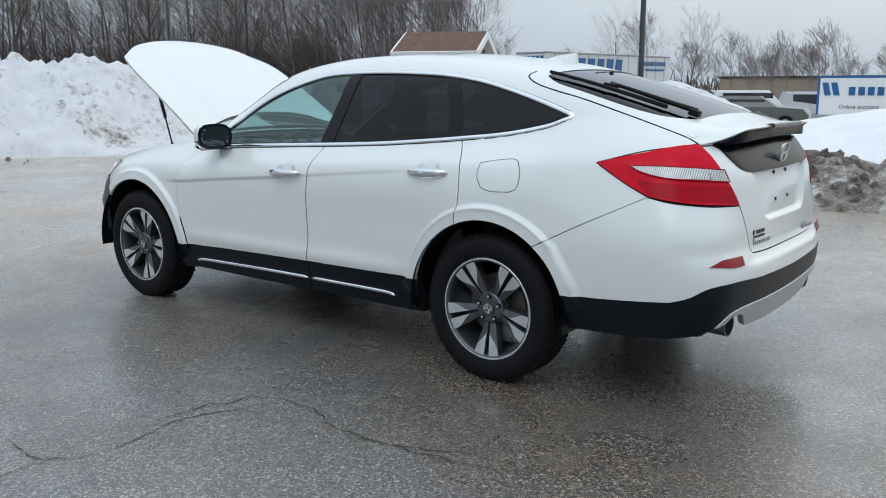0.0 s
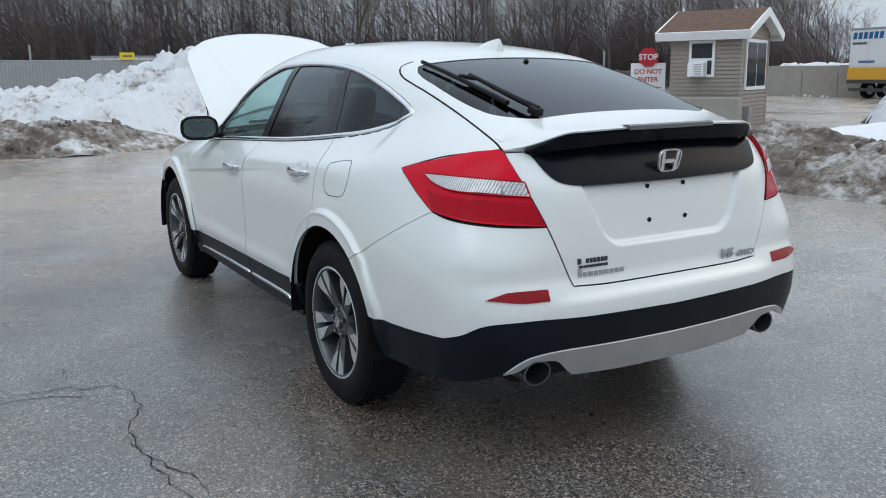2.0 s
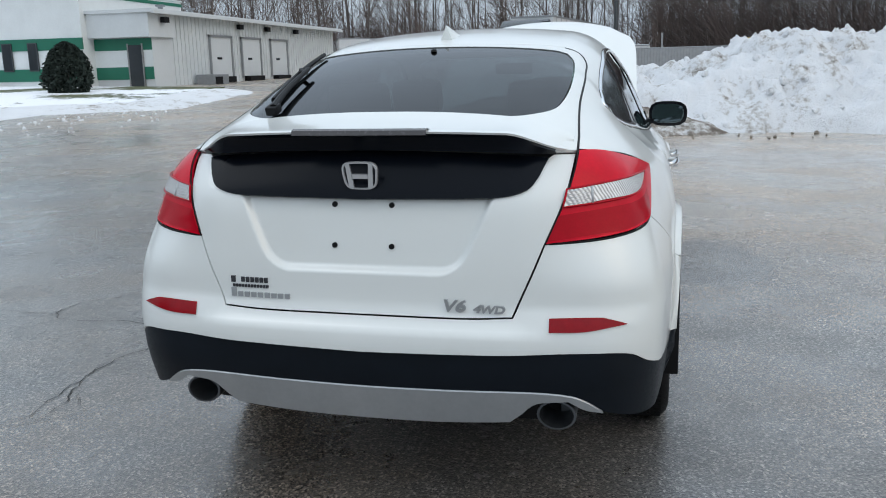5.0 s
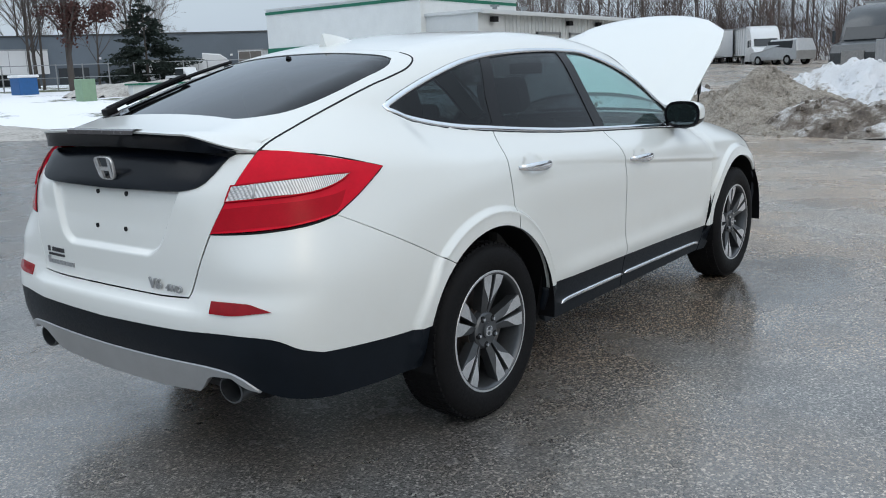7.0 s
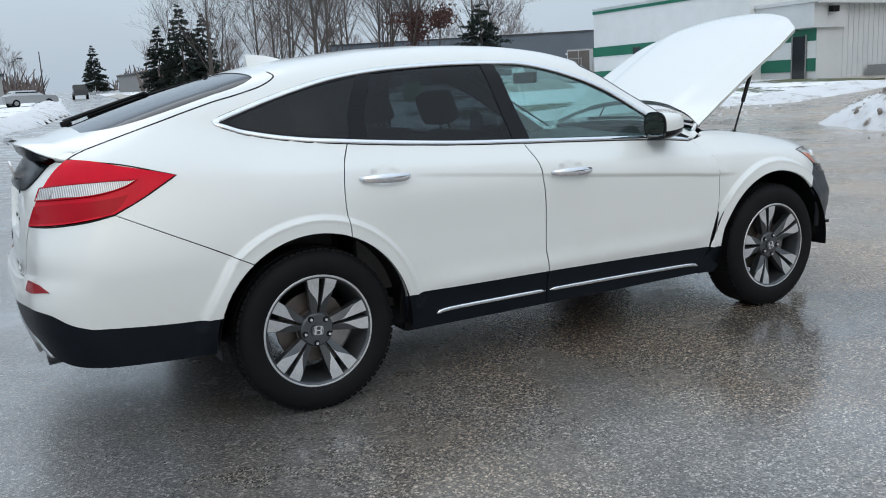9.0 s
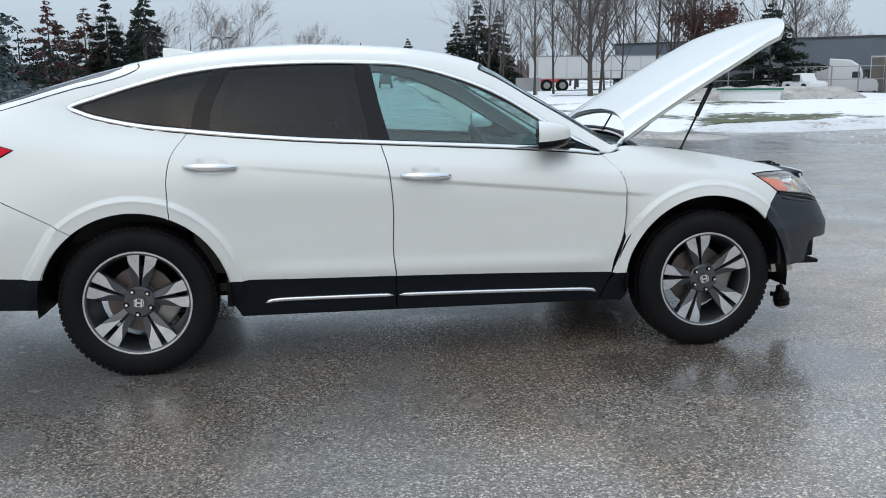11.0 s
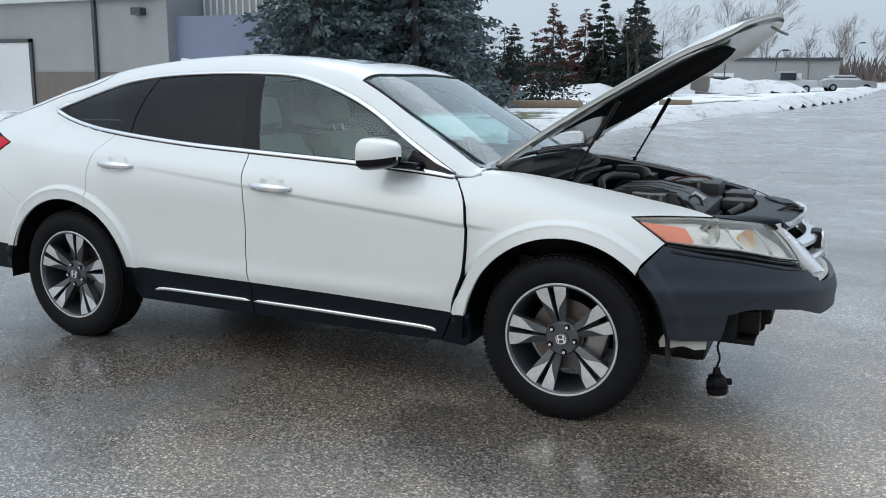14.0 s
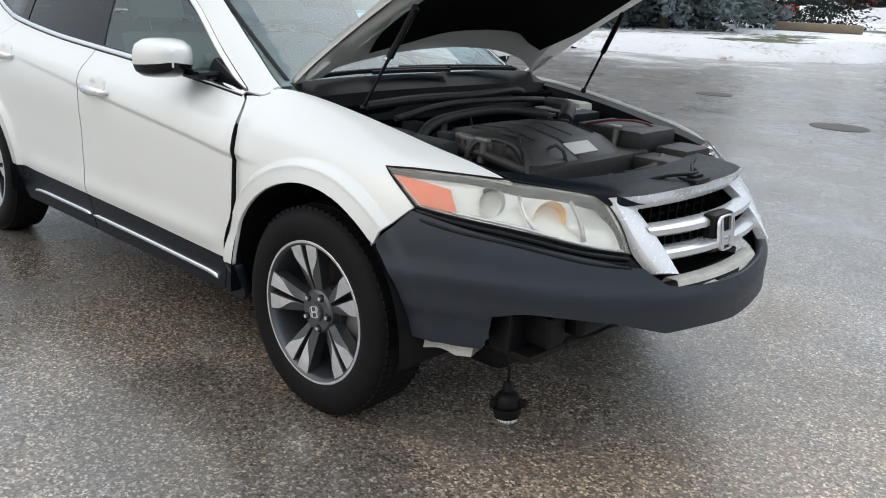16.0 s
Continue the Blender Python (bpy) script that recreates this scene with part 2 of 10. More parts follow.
PAINT = car_paint()
CLAD = plain("dark_grey_cladding", (0.0055, 0.0084, 0.0130), 0.42, vary=0.2, scale=9, grain=0.05, grain_scale=500, spec=0.16)
FRONTCLAD = plain("grey_bumper_plastic", (0.019, 0.0245, 0.0345), 0.42, vary=0.2, scale=7, grain=0.05, grain_scale=500, spec=0.42)
BLACK = plain("black_plastic", (0.006, 0.006, 0.007), 0.48, vary=0.25, scale=14, spec=0.18)
GLOSSBLACK = plain("gloss_black_trim", (0.006, 0.006, 0.008), 0.15, vary=0.2, spec=0.22)
RUBBER = plain("tyre_rubber", (0.008, 0.008, 0.009), 0.66, vary=0.25, scale=10, grain=0.2, grain_scale=180, spec=0.15)
PIANO = plain("gloss_black_garnish", (0.0038, 0.0052, 0.0085), 0.22, vary=0.06, spec=0.11)
SATIN = plain("satin_bright_trim", (0.80, 0.81, 0.83), 0.25, metal=0.35, vary=0.01)
BRIGHT = plain("bright_plated_plastic", (0.74, 0.75, 0.77), 0.20, metal=0.7, vary=0.05)
CHROME = plain("bright_chrome", (0.78, 0.79, 0.81), 0.09, metal=1.0, vary=0.04)
ALLOY = plain("machined_alloy", (0.66, 0.67, 0.685), 0.34, metal=0.75, vary=0.24, scale=13)
GUNMETAL = plain("dark_alloy_pocket", (0.10, 0.105, 0.112), 0.38, metal=0.7, vary=0.2, scale=8)
SILVER = plain("silver_painted_plastic", (0.42, 0.43, 0.44), 0.34, metal=0.6, vary=0.1, scale=5)
STEEL = plain("dull_steel", (0.32, 0.31, 0.30), 0.42, metal=0.9, vary=0.25, scale=12)
DISC = plain("brake_disc_iron", (0.16, 0.14, 0.13), 0.45, metal=0.8, vary=0.3, scale=20)
PRIVACY = glass("privacy_glass", (0.055, 0.06, 0.066), 0.015, 0.03)
# front panes carry a teal diffuse film that lightens the view through them
TINT = glass("green_tinted_glass", (0.60, 0.82, 0.80), 0.015, 0.05, 0.07, (0.52, 0.70, 0.70))
SCREEN = glass("green_windscreen_glass", (0.58, 0.76, 0.75), 0.03, 0.07, 0.17, (0.50, 0.66, 0.665))
CLEAR = glass("hazy_lamp_lens", (0.94, 0.94, 0.92), 0.05, 0.04, 0.17, (0.88, 0.84, 0.72))
REDLENS = plain("red_lamp_lens", (0.60, 0.003, 0.020), 0.13, vary=0.12, scale=9, spec=0.14)
REDLOW = plain("deep_red_lamp_lens", (0.40, 0.002, 0.012), 0.15, vary=0.14, scale=16, spec=0.13)
REDDARK = plain("dark_red_reflector", (0.26, 0.003, 0.008), 0.2, vary=0.15, scale=30, spec=0.25)
LENSWHITE = ribbed_lens()
AMBER = plain("amber_reflector", (0.88, 0.13, 0.008), 0.25, vary=0.15, scale=40, coat=0.3)
LAMPBOWL = plain("lamp_bowl_silver", (0.86, 0.85, 0.80), 0.18, metal=0.25, vary=0.12, scale=22)
PAD = plain("black_felt_pad", (0.0045, 0.0045, 0.005), 0.95, vary=0.3, scale=12, spec=0.03)
BEIGE = plain("beige_leather", (0.36, 0.33, 0.28), 0.55, vary=0.12, grain=0.1, grain_scale=300)
CABIN = plain("dark_cabin_plastic", (0.035, 0.034, 0.033), 0.6, vary=0.2)
HEADLINER = plain("grey_headliner", (0.42, 0.41, 0.38), 0.9, vary=0.08)
FOAM = plain("white_foam", (0.62, 0.60, 0.54), 0.8, vary=0.2, scale=20)
WHITEPLASTIC = plain("pale_label", (0.55, 0.55, 0.52), 0.4, vary=0.1)
INKDARK = plain("dark_lettering", (0.03, 0.03, 0.035), 0.4, vary=0.1)
ASPHALT = wet_asphalt()
SNOW = snow()


# ---- building helpers ----
def mesh_object(name, verts, faces, material, parent=None, label="", smooth=False, normals=None):
    me = bpy.data.meshes.new(name)
    me.from_pydata([tuple(map(float, v)) for v in verts], [], [tuple(int(i) for i in f) for f in faces])
    if material is not None:
        for m in material if isinstance(material, (list, tuple)) else (material,):
            me.materials.append(m)
    me.validate()
    if smooth or normals is not None:
        me.shade_smooth()
    if normals is not None:
        me.normals_split_custom_set_from_vertices([tuple(map(float, n)) for n in normals])
    ob = new(name, me)
    ob.parent = parent
    if label:
        ob["label"] = label
    return ob


def part(name, bm, material, parent=None, label="", smooth=False):
    """Link a bmesh as one mesh object under a thing or a part."""
    me = bpy.data.meshes.new(name)
    bmesh.ops.recalc_face_normals(bm, faces=bm.faces[:])
    bm.to_mesh(me)
    bm.free()
    for m in material if isinstance(material, (list, tuple)) else (material,):
        me.materials.append(m)
    if smooth:
        me.shade_smooth()
        me.set_sharp_from_angle(angle=radians(38))
    ob = new(name, me)
    ob.parent = parent
    if label:
        ob["label"] = label
    return ob


def thing(name, label, category, group="", kind="", at=None):
    ob = new(name)
    ob.empty_display_size = 0.2
    tagged(ob, label, category, group, kind)
    if at is not None:
        ob.matrix_basis = at
    return ob


def box(bm, lo, hi, m=None, bevel=0.0, mat=0):
    c = [(a + b) / 2 for a, b in zip(lo, hi)]
    s = [max(b - a, 1e-4) for a, b in zip(lo, hi)]
    r = bmesh.ops.create_cube(bm, size=1.0, matrix=Matrix.Translation(c) @ Matrix.Diagonal((*s, 1)))
    vs = r["verts"]
    if bevel > 0:
        es = list({e for v in vs for e in v.link_edges})
        r = bmesh.ops.bevel(bm, geom=es, offset=bevel, segments=2, profile=0.6, affect="EDGES")
        vs = list({v for f in r["faces"] for v in f.verts} | {v for v in vs if v.is_valid})
    if m is not None:
        bmesh.ops.transform(bm, matrix=m, verts=[v for v in vs if v.is_valid])
    if mat:
        for f in {f for v in vs if v.is_valid for f in v.link_faces}:
            f.material_index = mat
    return vs


def cylinder(bm, p0, p1, r0, r1=None, seg=16, caps=True, mat=0):
    p0, p1 = Vector(p0), Vector(p1)
    r1 = r0 if r1 is None else r1
    d = p1 - p0
    q = d.to_track_quat("Z", "Y").to_matrix().to_4x4()
    r = bmesh.ops.create_cone(bm, cap_ends=caps, segments=seg, radius1=r0, radius2=max(r1, 1e-5), depth=max(d.length, 1e-5), matrix=Matrix.Translation((p0 + p1) / 2) @ q)
    if mat:
        for f in {f for v in r["verts"] for f in v.link_faces}:
            f.material_index = mat
    return r["verts"]


def ball(bm, c, r, scale=(1, 1, 1), seg=14, rings=8, mat=0):
    m = Matrix.Translation(c) @ Matrix.Diagonal((*scale, 1))
    res = bmesh.ops.create_uvsphere(bm, u_segments=seg, v_segments=rings, radius=r, matrix=m)
    if mat:
        for f in {f for v in res["verts"] for f in v.link_faces}:
            f.material_index = mat
    return res["verts"]


def tube(bm, pts, r, seg=8, taper=None, caps=True):
    """A round tube along a line of points."""
    pts = [Vector(p) for p in pts]
    rings = []
    for i, p in enumerate(pts):
        d = (pts[min(i + 1, len(pts) - 1)] - pts[max(i - 1, 0)]).normalized()
        a = d.orthogonal().normalized() if i == 0 else (side - d * side.dot(d)).normalized()
        side = a
        b = d.cross(a)
        rr = r if taper is None else r + (taper - r) * i / (len(pts) - 1)
        rings.append([bm.verts.new(p + (a * math.cos(2 * math.pi * k / seg) + b * math.sin(2 * math.pi * k / seg)) * rr) for k in range(seg)])
    for r0, r1 in zip(rings, rings[1:]):
        for k in range(seg):
            bm.faces.new((r0[k], r0[(k + 1) % seg], r1[(k + 1) % seg], r1[k]))
    if caps and seg > 2:
        bm.faces.new(rings[0][::-1])
        bm.faces.new(rings[-1])
    return rings


def smooth_line(pts, step=0.02, closed=False):
    """Catmull-Rom through the points, resampled at about the given step."""
    p = np.array(pts, float)
    if len(p) == 2:
        n = max(1, int(np.ceil(np.linalg.norm(p[1] - p[0]) / step)))
        return p[0] + (p[1] - p[0]) * np.linspace(0, 1, n + 1)[:, None]
    q = np.vstack([p[-1], p, p[:2]]) if closed else np.vstack([2 * p[0] - p[1], p, 2 * p[-1] - p[-2]])
    out = []
    for a, b, c, d in zip(q, q[1:], q[2:], q[3:]):
        n = max(1, int(np.ceil(np.linalg.norm(c - b) / step)))
        for t in np.arange(n) / n:
            out.append(0.5 * ((2 * b) + (c - a) * t + (2 * a - 5 * b + 4 * c - d) * t**2 + (3 * b - a - 3 * c + d) * t**3))
    if not closed:
        out.append(p[-1])
    return np.array(out)


def outline(*segments, step=0.02):
    """A closed outline of smooth segments that meet in corners."""
    pts = []
    for s in segments:
        pts.extend(smooth_line(s, step)[:-1] if len(s) > 1 else np.array(s, float))
    pts = np.array(pts)
    keep = np.linalg.norm(pts - np.roll(pts, 1, 0), axis=1) > 1e-4
    return pts[keep]


def sstep(a, b, x):
    t = np.clip((x - a) / (b - a), 0, 1)
    return t * t * (3 - 2 * t)


def inside(poly, pts):
    """Which points lie in a 2D polygon."""
    x, y = pts[:, 0], pts[:, 1]
    res = np.zeros(len(pts), bool)
    x0, y0 = poly[-1]
    for x1, y1 in poly:
        c = (y1 > y) != (y0 > y)
        with np.errstate(divide="ignore", invalid="ignore"):
            res ^= c & (x < (x0 - x1) * (y - y1) / (y0 - y1 + 1e-30) + x1)
        x0, y0 = x1, y1
    return res


def edge_distance(poly, pts):
    a, b = poly, np.roll(poly, -1, 0)
    best = np.full(len(pts), 1e9)
    for p, q in zip(a, b):
        d = q - p
        t = np.clip(((pts - p) @ d) / (d @ d + 1e-12), 0, 1)
        best = np.minimum(best, np.linalg.norm(pts - p - t[:, None] * d, axis=1))
    return best


def shrink(poly, g):
    """The polygon moved inwards by g."""
    area = 0.5 * np.sum(poly[:, 0] * np.roll(poly[:, 1], -1) - np.roll(poly[:, 0], -1) * poly[:, 1])
    d = np.roll(poly, -1, 0) - np.roll(poly, 1, 0)
    n = np.stack([-d[:, 1], d[:, 0]], 1) * np.sign(area)
    n /= np.linalg.norm(n, axis=1)[:, None] + 1e-12
    return poly + g * n


def fill(polys, cell, extra=None):
    """Triangles over a 2D outline (with holes): points, triangles, and the closed loops of their edge points. extra: more points within."""
    from mathutils.geometry import delaunay_2d_cdt
    pts, edges, loops = [], [], []
    for poly in polys:
        base = len(pts)
        pts.extend(poly)
        n = len(poly)
        loops.append(list(range(base, base + n)))
        edges.extend((base + i, base + (i + 1) % n) for i in range(n))
    outer = np.array(polys[0])
    lo, hi = outer.min(0), outer.max(0)
    gx, gy = np.meshgrid(np.arange(lo[0], hi[0], cell), np.arange(lo[1], hi[1], cell * 0.87))
    gx[1::2] += cell / 2
    grid = np.stack([gx.ravel(), gy.ravel()], 1)
    ok = inside(outer, grid)
    for h in polys[1:]:
        ok &= ~inside(np.array(h), grid)
    grid = grid[ok]
    for h in polys:
        if len(grid):
            grid = grid[edge_distance(np.array(h), grid) > cell * 0.45]
    if extra is not None and len(extra):
        ok = inside(outer, extra) & (edge_distance(outer, extra) > cell * 0.12)
        for h in polys[1:]:
            ok &= ~inside(np.array(h), extra) & (edge_distance(np.array(h), extra) > cell * 0.12)
        grid = np.vstack([grid, extra[ok]])
    nb = len(pts)
    allp = [Vector(p) for p in pts] + [Vector(p) for p in grid]
    v, e, f, ov, oe, of = delaunay_2d_cdt(allp, edges, [], 0, 1e-7)
    v = np.array([tuple(p) for p in v])
    f = np.array([t for t in f if len(t) == 3])
    mid = v[f].mean(1)
    ok = inside(outer, mid)
    for h in polys[1:]:
        ok &= ~inside(np.array(h), mid)
    f = f[ok]
    back = {}
    for i, src in enumerate(ov):
        for s in src:
            back[s] = i
    loops = [[back[i] for i in lp if i in back] for lp in loops]
    a = v[f]
    ccw = (a[:, 1, 0] - a[:, 0, 0]) * (a[:, 2, 1] - a[:, 0, 1]) - (a[:, 1, 1] - a[:, 0, 1]) * (a[:, 2, 0] - a[:, 0, 0])
    f[ccw < 0] = f[ccw < 0][:, ::-1]
    return v, f, loops


# ---- ground ----
def rise(x, y):
    """The height of the ground: level under the car, then following the fall of the land."""
    d = np.hypot(x, y)
    k = np.minimum(1, 420.0 / np.maximum(d, 1))
    return (0.018 * y + 0.015 * x) * k * sstep(11.0, 34.0, d)


def gz(x, y):
    return float(rise(np.array([float(x)]), np.array([float(y)]))[0])


def ground_sheet():
    r = np.concatenate([np.linspace(0, 12, 13), np.geomspace(13, 1500, 40)])
    n = 96
    verts, faces = [(0, 0, 0)], []
    for q in r[1:]:
        for k in range(n):
            a = 2 * math.pi * k / n
            verts.append((q * math.cos(a), q * math.sin(a), gz(q * math.cos(a), q * math.sin(a))))
    for k in range(n):
        faces.append((0, 1 + k, 1 + (k + 1) % n))
    for i in range(len(r) - 2):
        for k in range(n):
            a, b = 1 + i * n + k, 1 + i * n + (k + 1) % n
            faces.append((a, a + n, b + n, b))
    ob = mesh_object("ground", verts, faces, ASPHALT, smooth=True)
    return tagged(ob, "wet grey asphalt car park with cracks and puddles", "ground", kind="structure")


ground = ground_sheet()


def fractal(x, y, scale, seed=0.0, octaves=5):
    return np.array([noise.fractal(Vector((a / scale + seed, b / scale - seed, seed * 1.7)), 0.9, 2.1, octaves) for a, b in zip(np.ravel(x), np.ravel(y))]).reshape(np.shape(x))


def sheet(name, poly, lift, mat, label, category="", cell=1.5, rough=0.0, seed=1.0, kind="structure"):
    """A flat irregular sheet that follows the ground."""
    poly = np.array(poly, float)
    if rough > 0:
        dense = []
        for p, q in zip(poly, np.roll(poly, -1, 0)):
            n = max(1, int(np.linalg.norm(q - p) / (cell * 0.5)))
            dense.extend(p + (q - p) * np.linspace(0, 1, n, endpoint=False)[:, None])
        poly = np.array(dense)
        poly = poly + np.stack([fractal(poly[:, 0], poly[:, 1], 2.5, seed), fractal(poly[:, 0], poly[:, 1], 2.5, seed + 9)], 1) * rough
    v, f, loops = fill([poly], cell)
    z = rise(v[:, 0], v[:, 1]) + lift
    verts = [(a, b, c) for (a, b), c in zip(v, z)]
    faces = [tuple(t) for t in f]
    for lp in loops:
        b0 = len(verts)
        verts.extend((v[i][0], v[i][1], z[i] - lift - 0.03) for i in lp)
        m = len(lp)
        faces.extend((lp[i], b0 + i, b0 + (i + 1) % m, lp[(i + 1) % m]) for i in range(m))
    ob = mesh_object(name, verts, faces, mat)
    return tagged(ob, label, category, kind=kind)


def stones(name, n, zone, size, mat, label, seed):
    """Clods lying about: each an uneven lump, joined."""
    r = random.Random(seed)
    bm = bmesh.new()
    for _ in range(n):
        x, y, z = zone(r)
        s = size * r.uniform(0.5, 1.6)
        vs = bmesh.ops.create_icosphere(bm, subdivisions=1, radius=s, matrix=Matrix.Translation((x, y, z)) @ Euler((r.random() * 6, r.random() * 6, 0)).to_matrix().to_4x4() @ Matrix.Diagonal((1, r.uniform(0.6, 1), r.uniform(0.45, 0.8), 1)))["verts"]
        for v in vs:
            v.co += Vector((r.uniform(-1, 1), r.uniform(-1, 1), r.uniform(-1, 1))) * s * 0.18
    ob = part(name, bm, mat, None, label)
    return tagged(ob, label, "clods", kind="stuff")


def mound(name, spine, width, height, mat, label, seed=1.0, cell=0.22, lump=0.25, category="pile", power=1.6, kind="stuff", clods=None):
    """A heap along a line: widths and heights at its knots, lumpy, its foot just under the ground."""
    spine = np.array(spine, float)
    s = np.r_[0, np.cumsum(np.linalg.norm(np.diff(spine, axis=0), axis=1))]
    wid, hei = np.broadcast_to(width, len(s)), np.broadcast_to(height, len(s))
    lo, hi = spine.min(0) - max(wid), spine.max(0) + max(wid)
    nx, ny = int((hi[0] - lo[0]) / cell) + 2, int((hi[1] - lo[1]) / cell) + 2
    X, Y = np.meshgrid(np.linspace(lo[0], hi[0], nx), np.linspace(lo[1], hi[1], ny), indexing="ij")
    P = np.stack([X.ravel(), Y.ravel()], 1)
    best, param = np.full(len(P), 1e9), np.zeros(len(P))
    for i in range(len(spine) - 1):
        d = spine[i + 1] - spine[i]
        t = np.clip(((P - spine[i]) @ d) / (d @ d), 0, 1)
        q = np.linalg.norm(P - spine[i] - t[:, None] * d, axis=1)
        better = q < best
        best, param = np.where(better, q, best), np.where(better, s[i] + t * (s[i + 1] - s[i]), param)
    w, h = np.interp(param, s, wid), np.interp(param, s, hei)
    big = fractal(P[:, 0], P[:, 1], 2.2, seed)
    u = best / w + 0.16 * big
    prof = np.where(u < 1, np.clip(1 - np.clip(u, 0, 1) ** power, 0, 1), -0.15)
    small = 0.9 - 2.2 * np.abs(fractal(P[:, 0], P[:, 1], 0.75, seed + 5, 5))
    small = small + 0.35 * fractal(P[:, 0], P[:, 1], 0.25, seed + 8, 4)
    z = h * prof * (1 + lump * big) + lump * 0.42 * small * np.clip(prof * 2.2, 0, 1) * np.minimum(h, 1.0)
    z = rise(P[:, 0], P[:, 1]) + np.where(u < 1, z, -0.12)
    keep = (u < 1.12).reshape(nx, ny)
    idx = -np.ones(nx * ny, int)
    faces = []
    for i in range(nx - 1):
        for j in range(ny - 1):
            if keep[i, j] and keep[i + 1, j] and keep[i, j + 1] and keep[i + 1, j + 1]:
                faces.append((i * ny + j, (i + 1) * ny + j, (i + 1) * ny + j + 1, i * ny + j + 1))
    used = sorted({k for f in faces for k in f})
    for n, k in enumerate(used):
        idx[k] = n
    ob = mesh_object(name, [(P[k, 0], P[k, 1], z[k]) for k in used], [tuple(idx[k] for k in f) for f in faces], mat, smooth=True)
    if clods:
        count, size, stuff, what = clods
        spots = [k for k in used if u[k] < 0.97]
        stones("clods", count, lambda r: (lambda k: (P[k, 0], P[k, 1], z[k]))(r.choice(spots)), size, stuff, what, int(seed * 10))
    return tagged(ob, label, category, kind=kind)


# ---- the car's outer form ----
# x forward, y half-width, z up; the axles at x = -1.3985 and 1.3985.
AXLE, HUB_Z, TYRE_R = 1.3985, 0.352, 0.357


def curve(xs, ys):
    """A smooth monotone curve through the knots (piecewise cubic Hermite)."""
    xs, ys = np.array(xs, float), np.array(ys, float)
    h, d = np.diff(xs), np.diff(ys) / np.diff(xs)
    m = np.zeros(len(xs))
    m[0], m[-1] = d[0], d[-1]
    same = d[1:] * d[:-1] > 0
    w1, w2 = 2 * h[1:] + h[:-1], h[1:] + 2 * h[:-1]
    with np.errstate(divide="ignore", invalid="ignore"):
        m[1:-1] = np.where(same, (w1 + w2) / (w1 / d[:-1] + w2 / d[1:]), 0)

    def at(x):
        x = np.clip(x, xs[0] - 0.5, xs[-1] + 0.5)
        i = np.clip(np.searchsorted(xs, x) - 1, 0, len(xs) - 2)
        t = (x - xs[i]) / h[i]
        lo, hi = t < 0, t > 1
        tc = np.clip(t, 0, 1)
        v = ((1 + 2 * tc) * (1 - tc) ** 2) * ys[i] + (tc * (1 - tc) ** 2) * h[i] * m[i] + (tc**2 * (3 - 2 * tc)) * ys[i + 1] + (tc**2 * (tc - 1)) * h[i] * m[i + 1]
        return v + np.where(lo, t * h[i] * m[i], 0) + np.where(hi, (t - 1) * h[i] * m[i + 1], 0)

    return at


ROOF = curve([-2.45, -2.2, -2.0, -1.75, -1.5, -1.3, -1.1, -0.8, -0.5, -0.2, 0.05, 0.28, 0.6, 1.08],
             [1.165, 1.252, 1.318, 1.395, 1.462, 1.505, 1.532, 1.560, 1.570, 1.562, 1.537, 1.488, 1.322, 1.05])
HOOD = curve([0.9, 1.1, 1.4, 1.7, 1.95, 2.15, 2.3, 2.45], [1.085, 1.072, 1.035, 0.982, 0.928, 0.868, 0.80, 0.70])
BELT = curve([-2.3, -1.685, -1.586, -1.156, -0.256, 0.489, 0.854, 1.2, 2.3], [1.30, 1.25, 1.205, 1.132, 1.071, 1.032, 1.005, 1.0, 0.9])
BELT_Y = curve([-2.4, -2.0, -1.685, -1.4, -1.15, -0.6, -0.26, 0.4, 0.85, 1.1, 1.6, 2.2], [0.50, 0.60, 0.655, 0.71, 0.755, 0.78, 0.785, 0.79, 0.785, 0.78, 0.74, 0.62])
MID_Y = curve([-2.5, -2.2, -1.9, -1.4, -0.8, 0.0, 0.8, 1.4, 1.7, 2.0, 2.4], [0.83, 0.88, 0.905, 0.915, 0.900, 0.900, 0.900, 0.912, 0.90, 0.85, 0.75])
SHOULDER = curve([-2.4, -1.9, -1.2, -0.3, 0.9, 1.4, 2.0, 2.4], [1.06, 1.04, 1.005, 0.965, 0.90, 0.88, 0.84, 0.8])
SHOULDER_Y = curve([-2.5, -2.2, -1.9, -1.5, -1.0, -0.2, 0.8, 1.4, 1.7, 2.0, 2.4], [0.70, 0.765, 0.822, 0.868, 0.878, 0.882, 0.875, 0.872, 0.848, 0.78, 0.66])
CREASE = curve([-1.9, -1.1, -0.93, -0.5, -0.05, 0.15, 0.45, 0.7, 0.95, 1.1, 1.4], [1.02, 0.995, 0.985, 0.948, 0.905, 0.886, 0.860, 0.838, 0.815, 0.810, 0.808])


def hermite(z, z0, z1, y0, y1, m0, m1):
    h = z1 - z0
    t = np.clip((z - z0) / h, 0, 1)
    return (1 + 2 * t) * (1 - t) ** 2 * y0 + t * (1 - t) ** 2 * h * m0 + t * t * (3 - 2 * t) * y1 + t * t * (t - 1) * h * m1


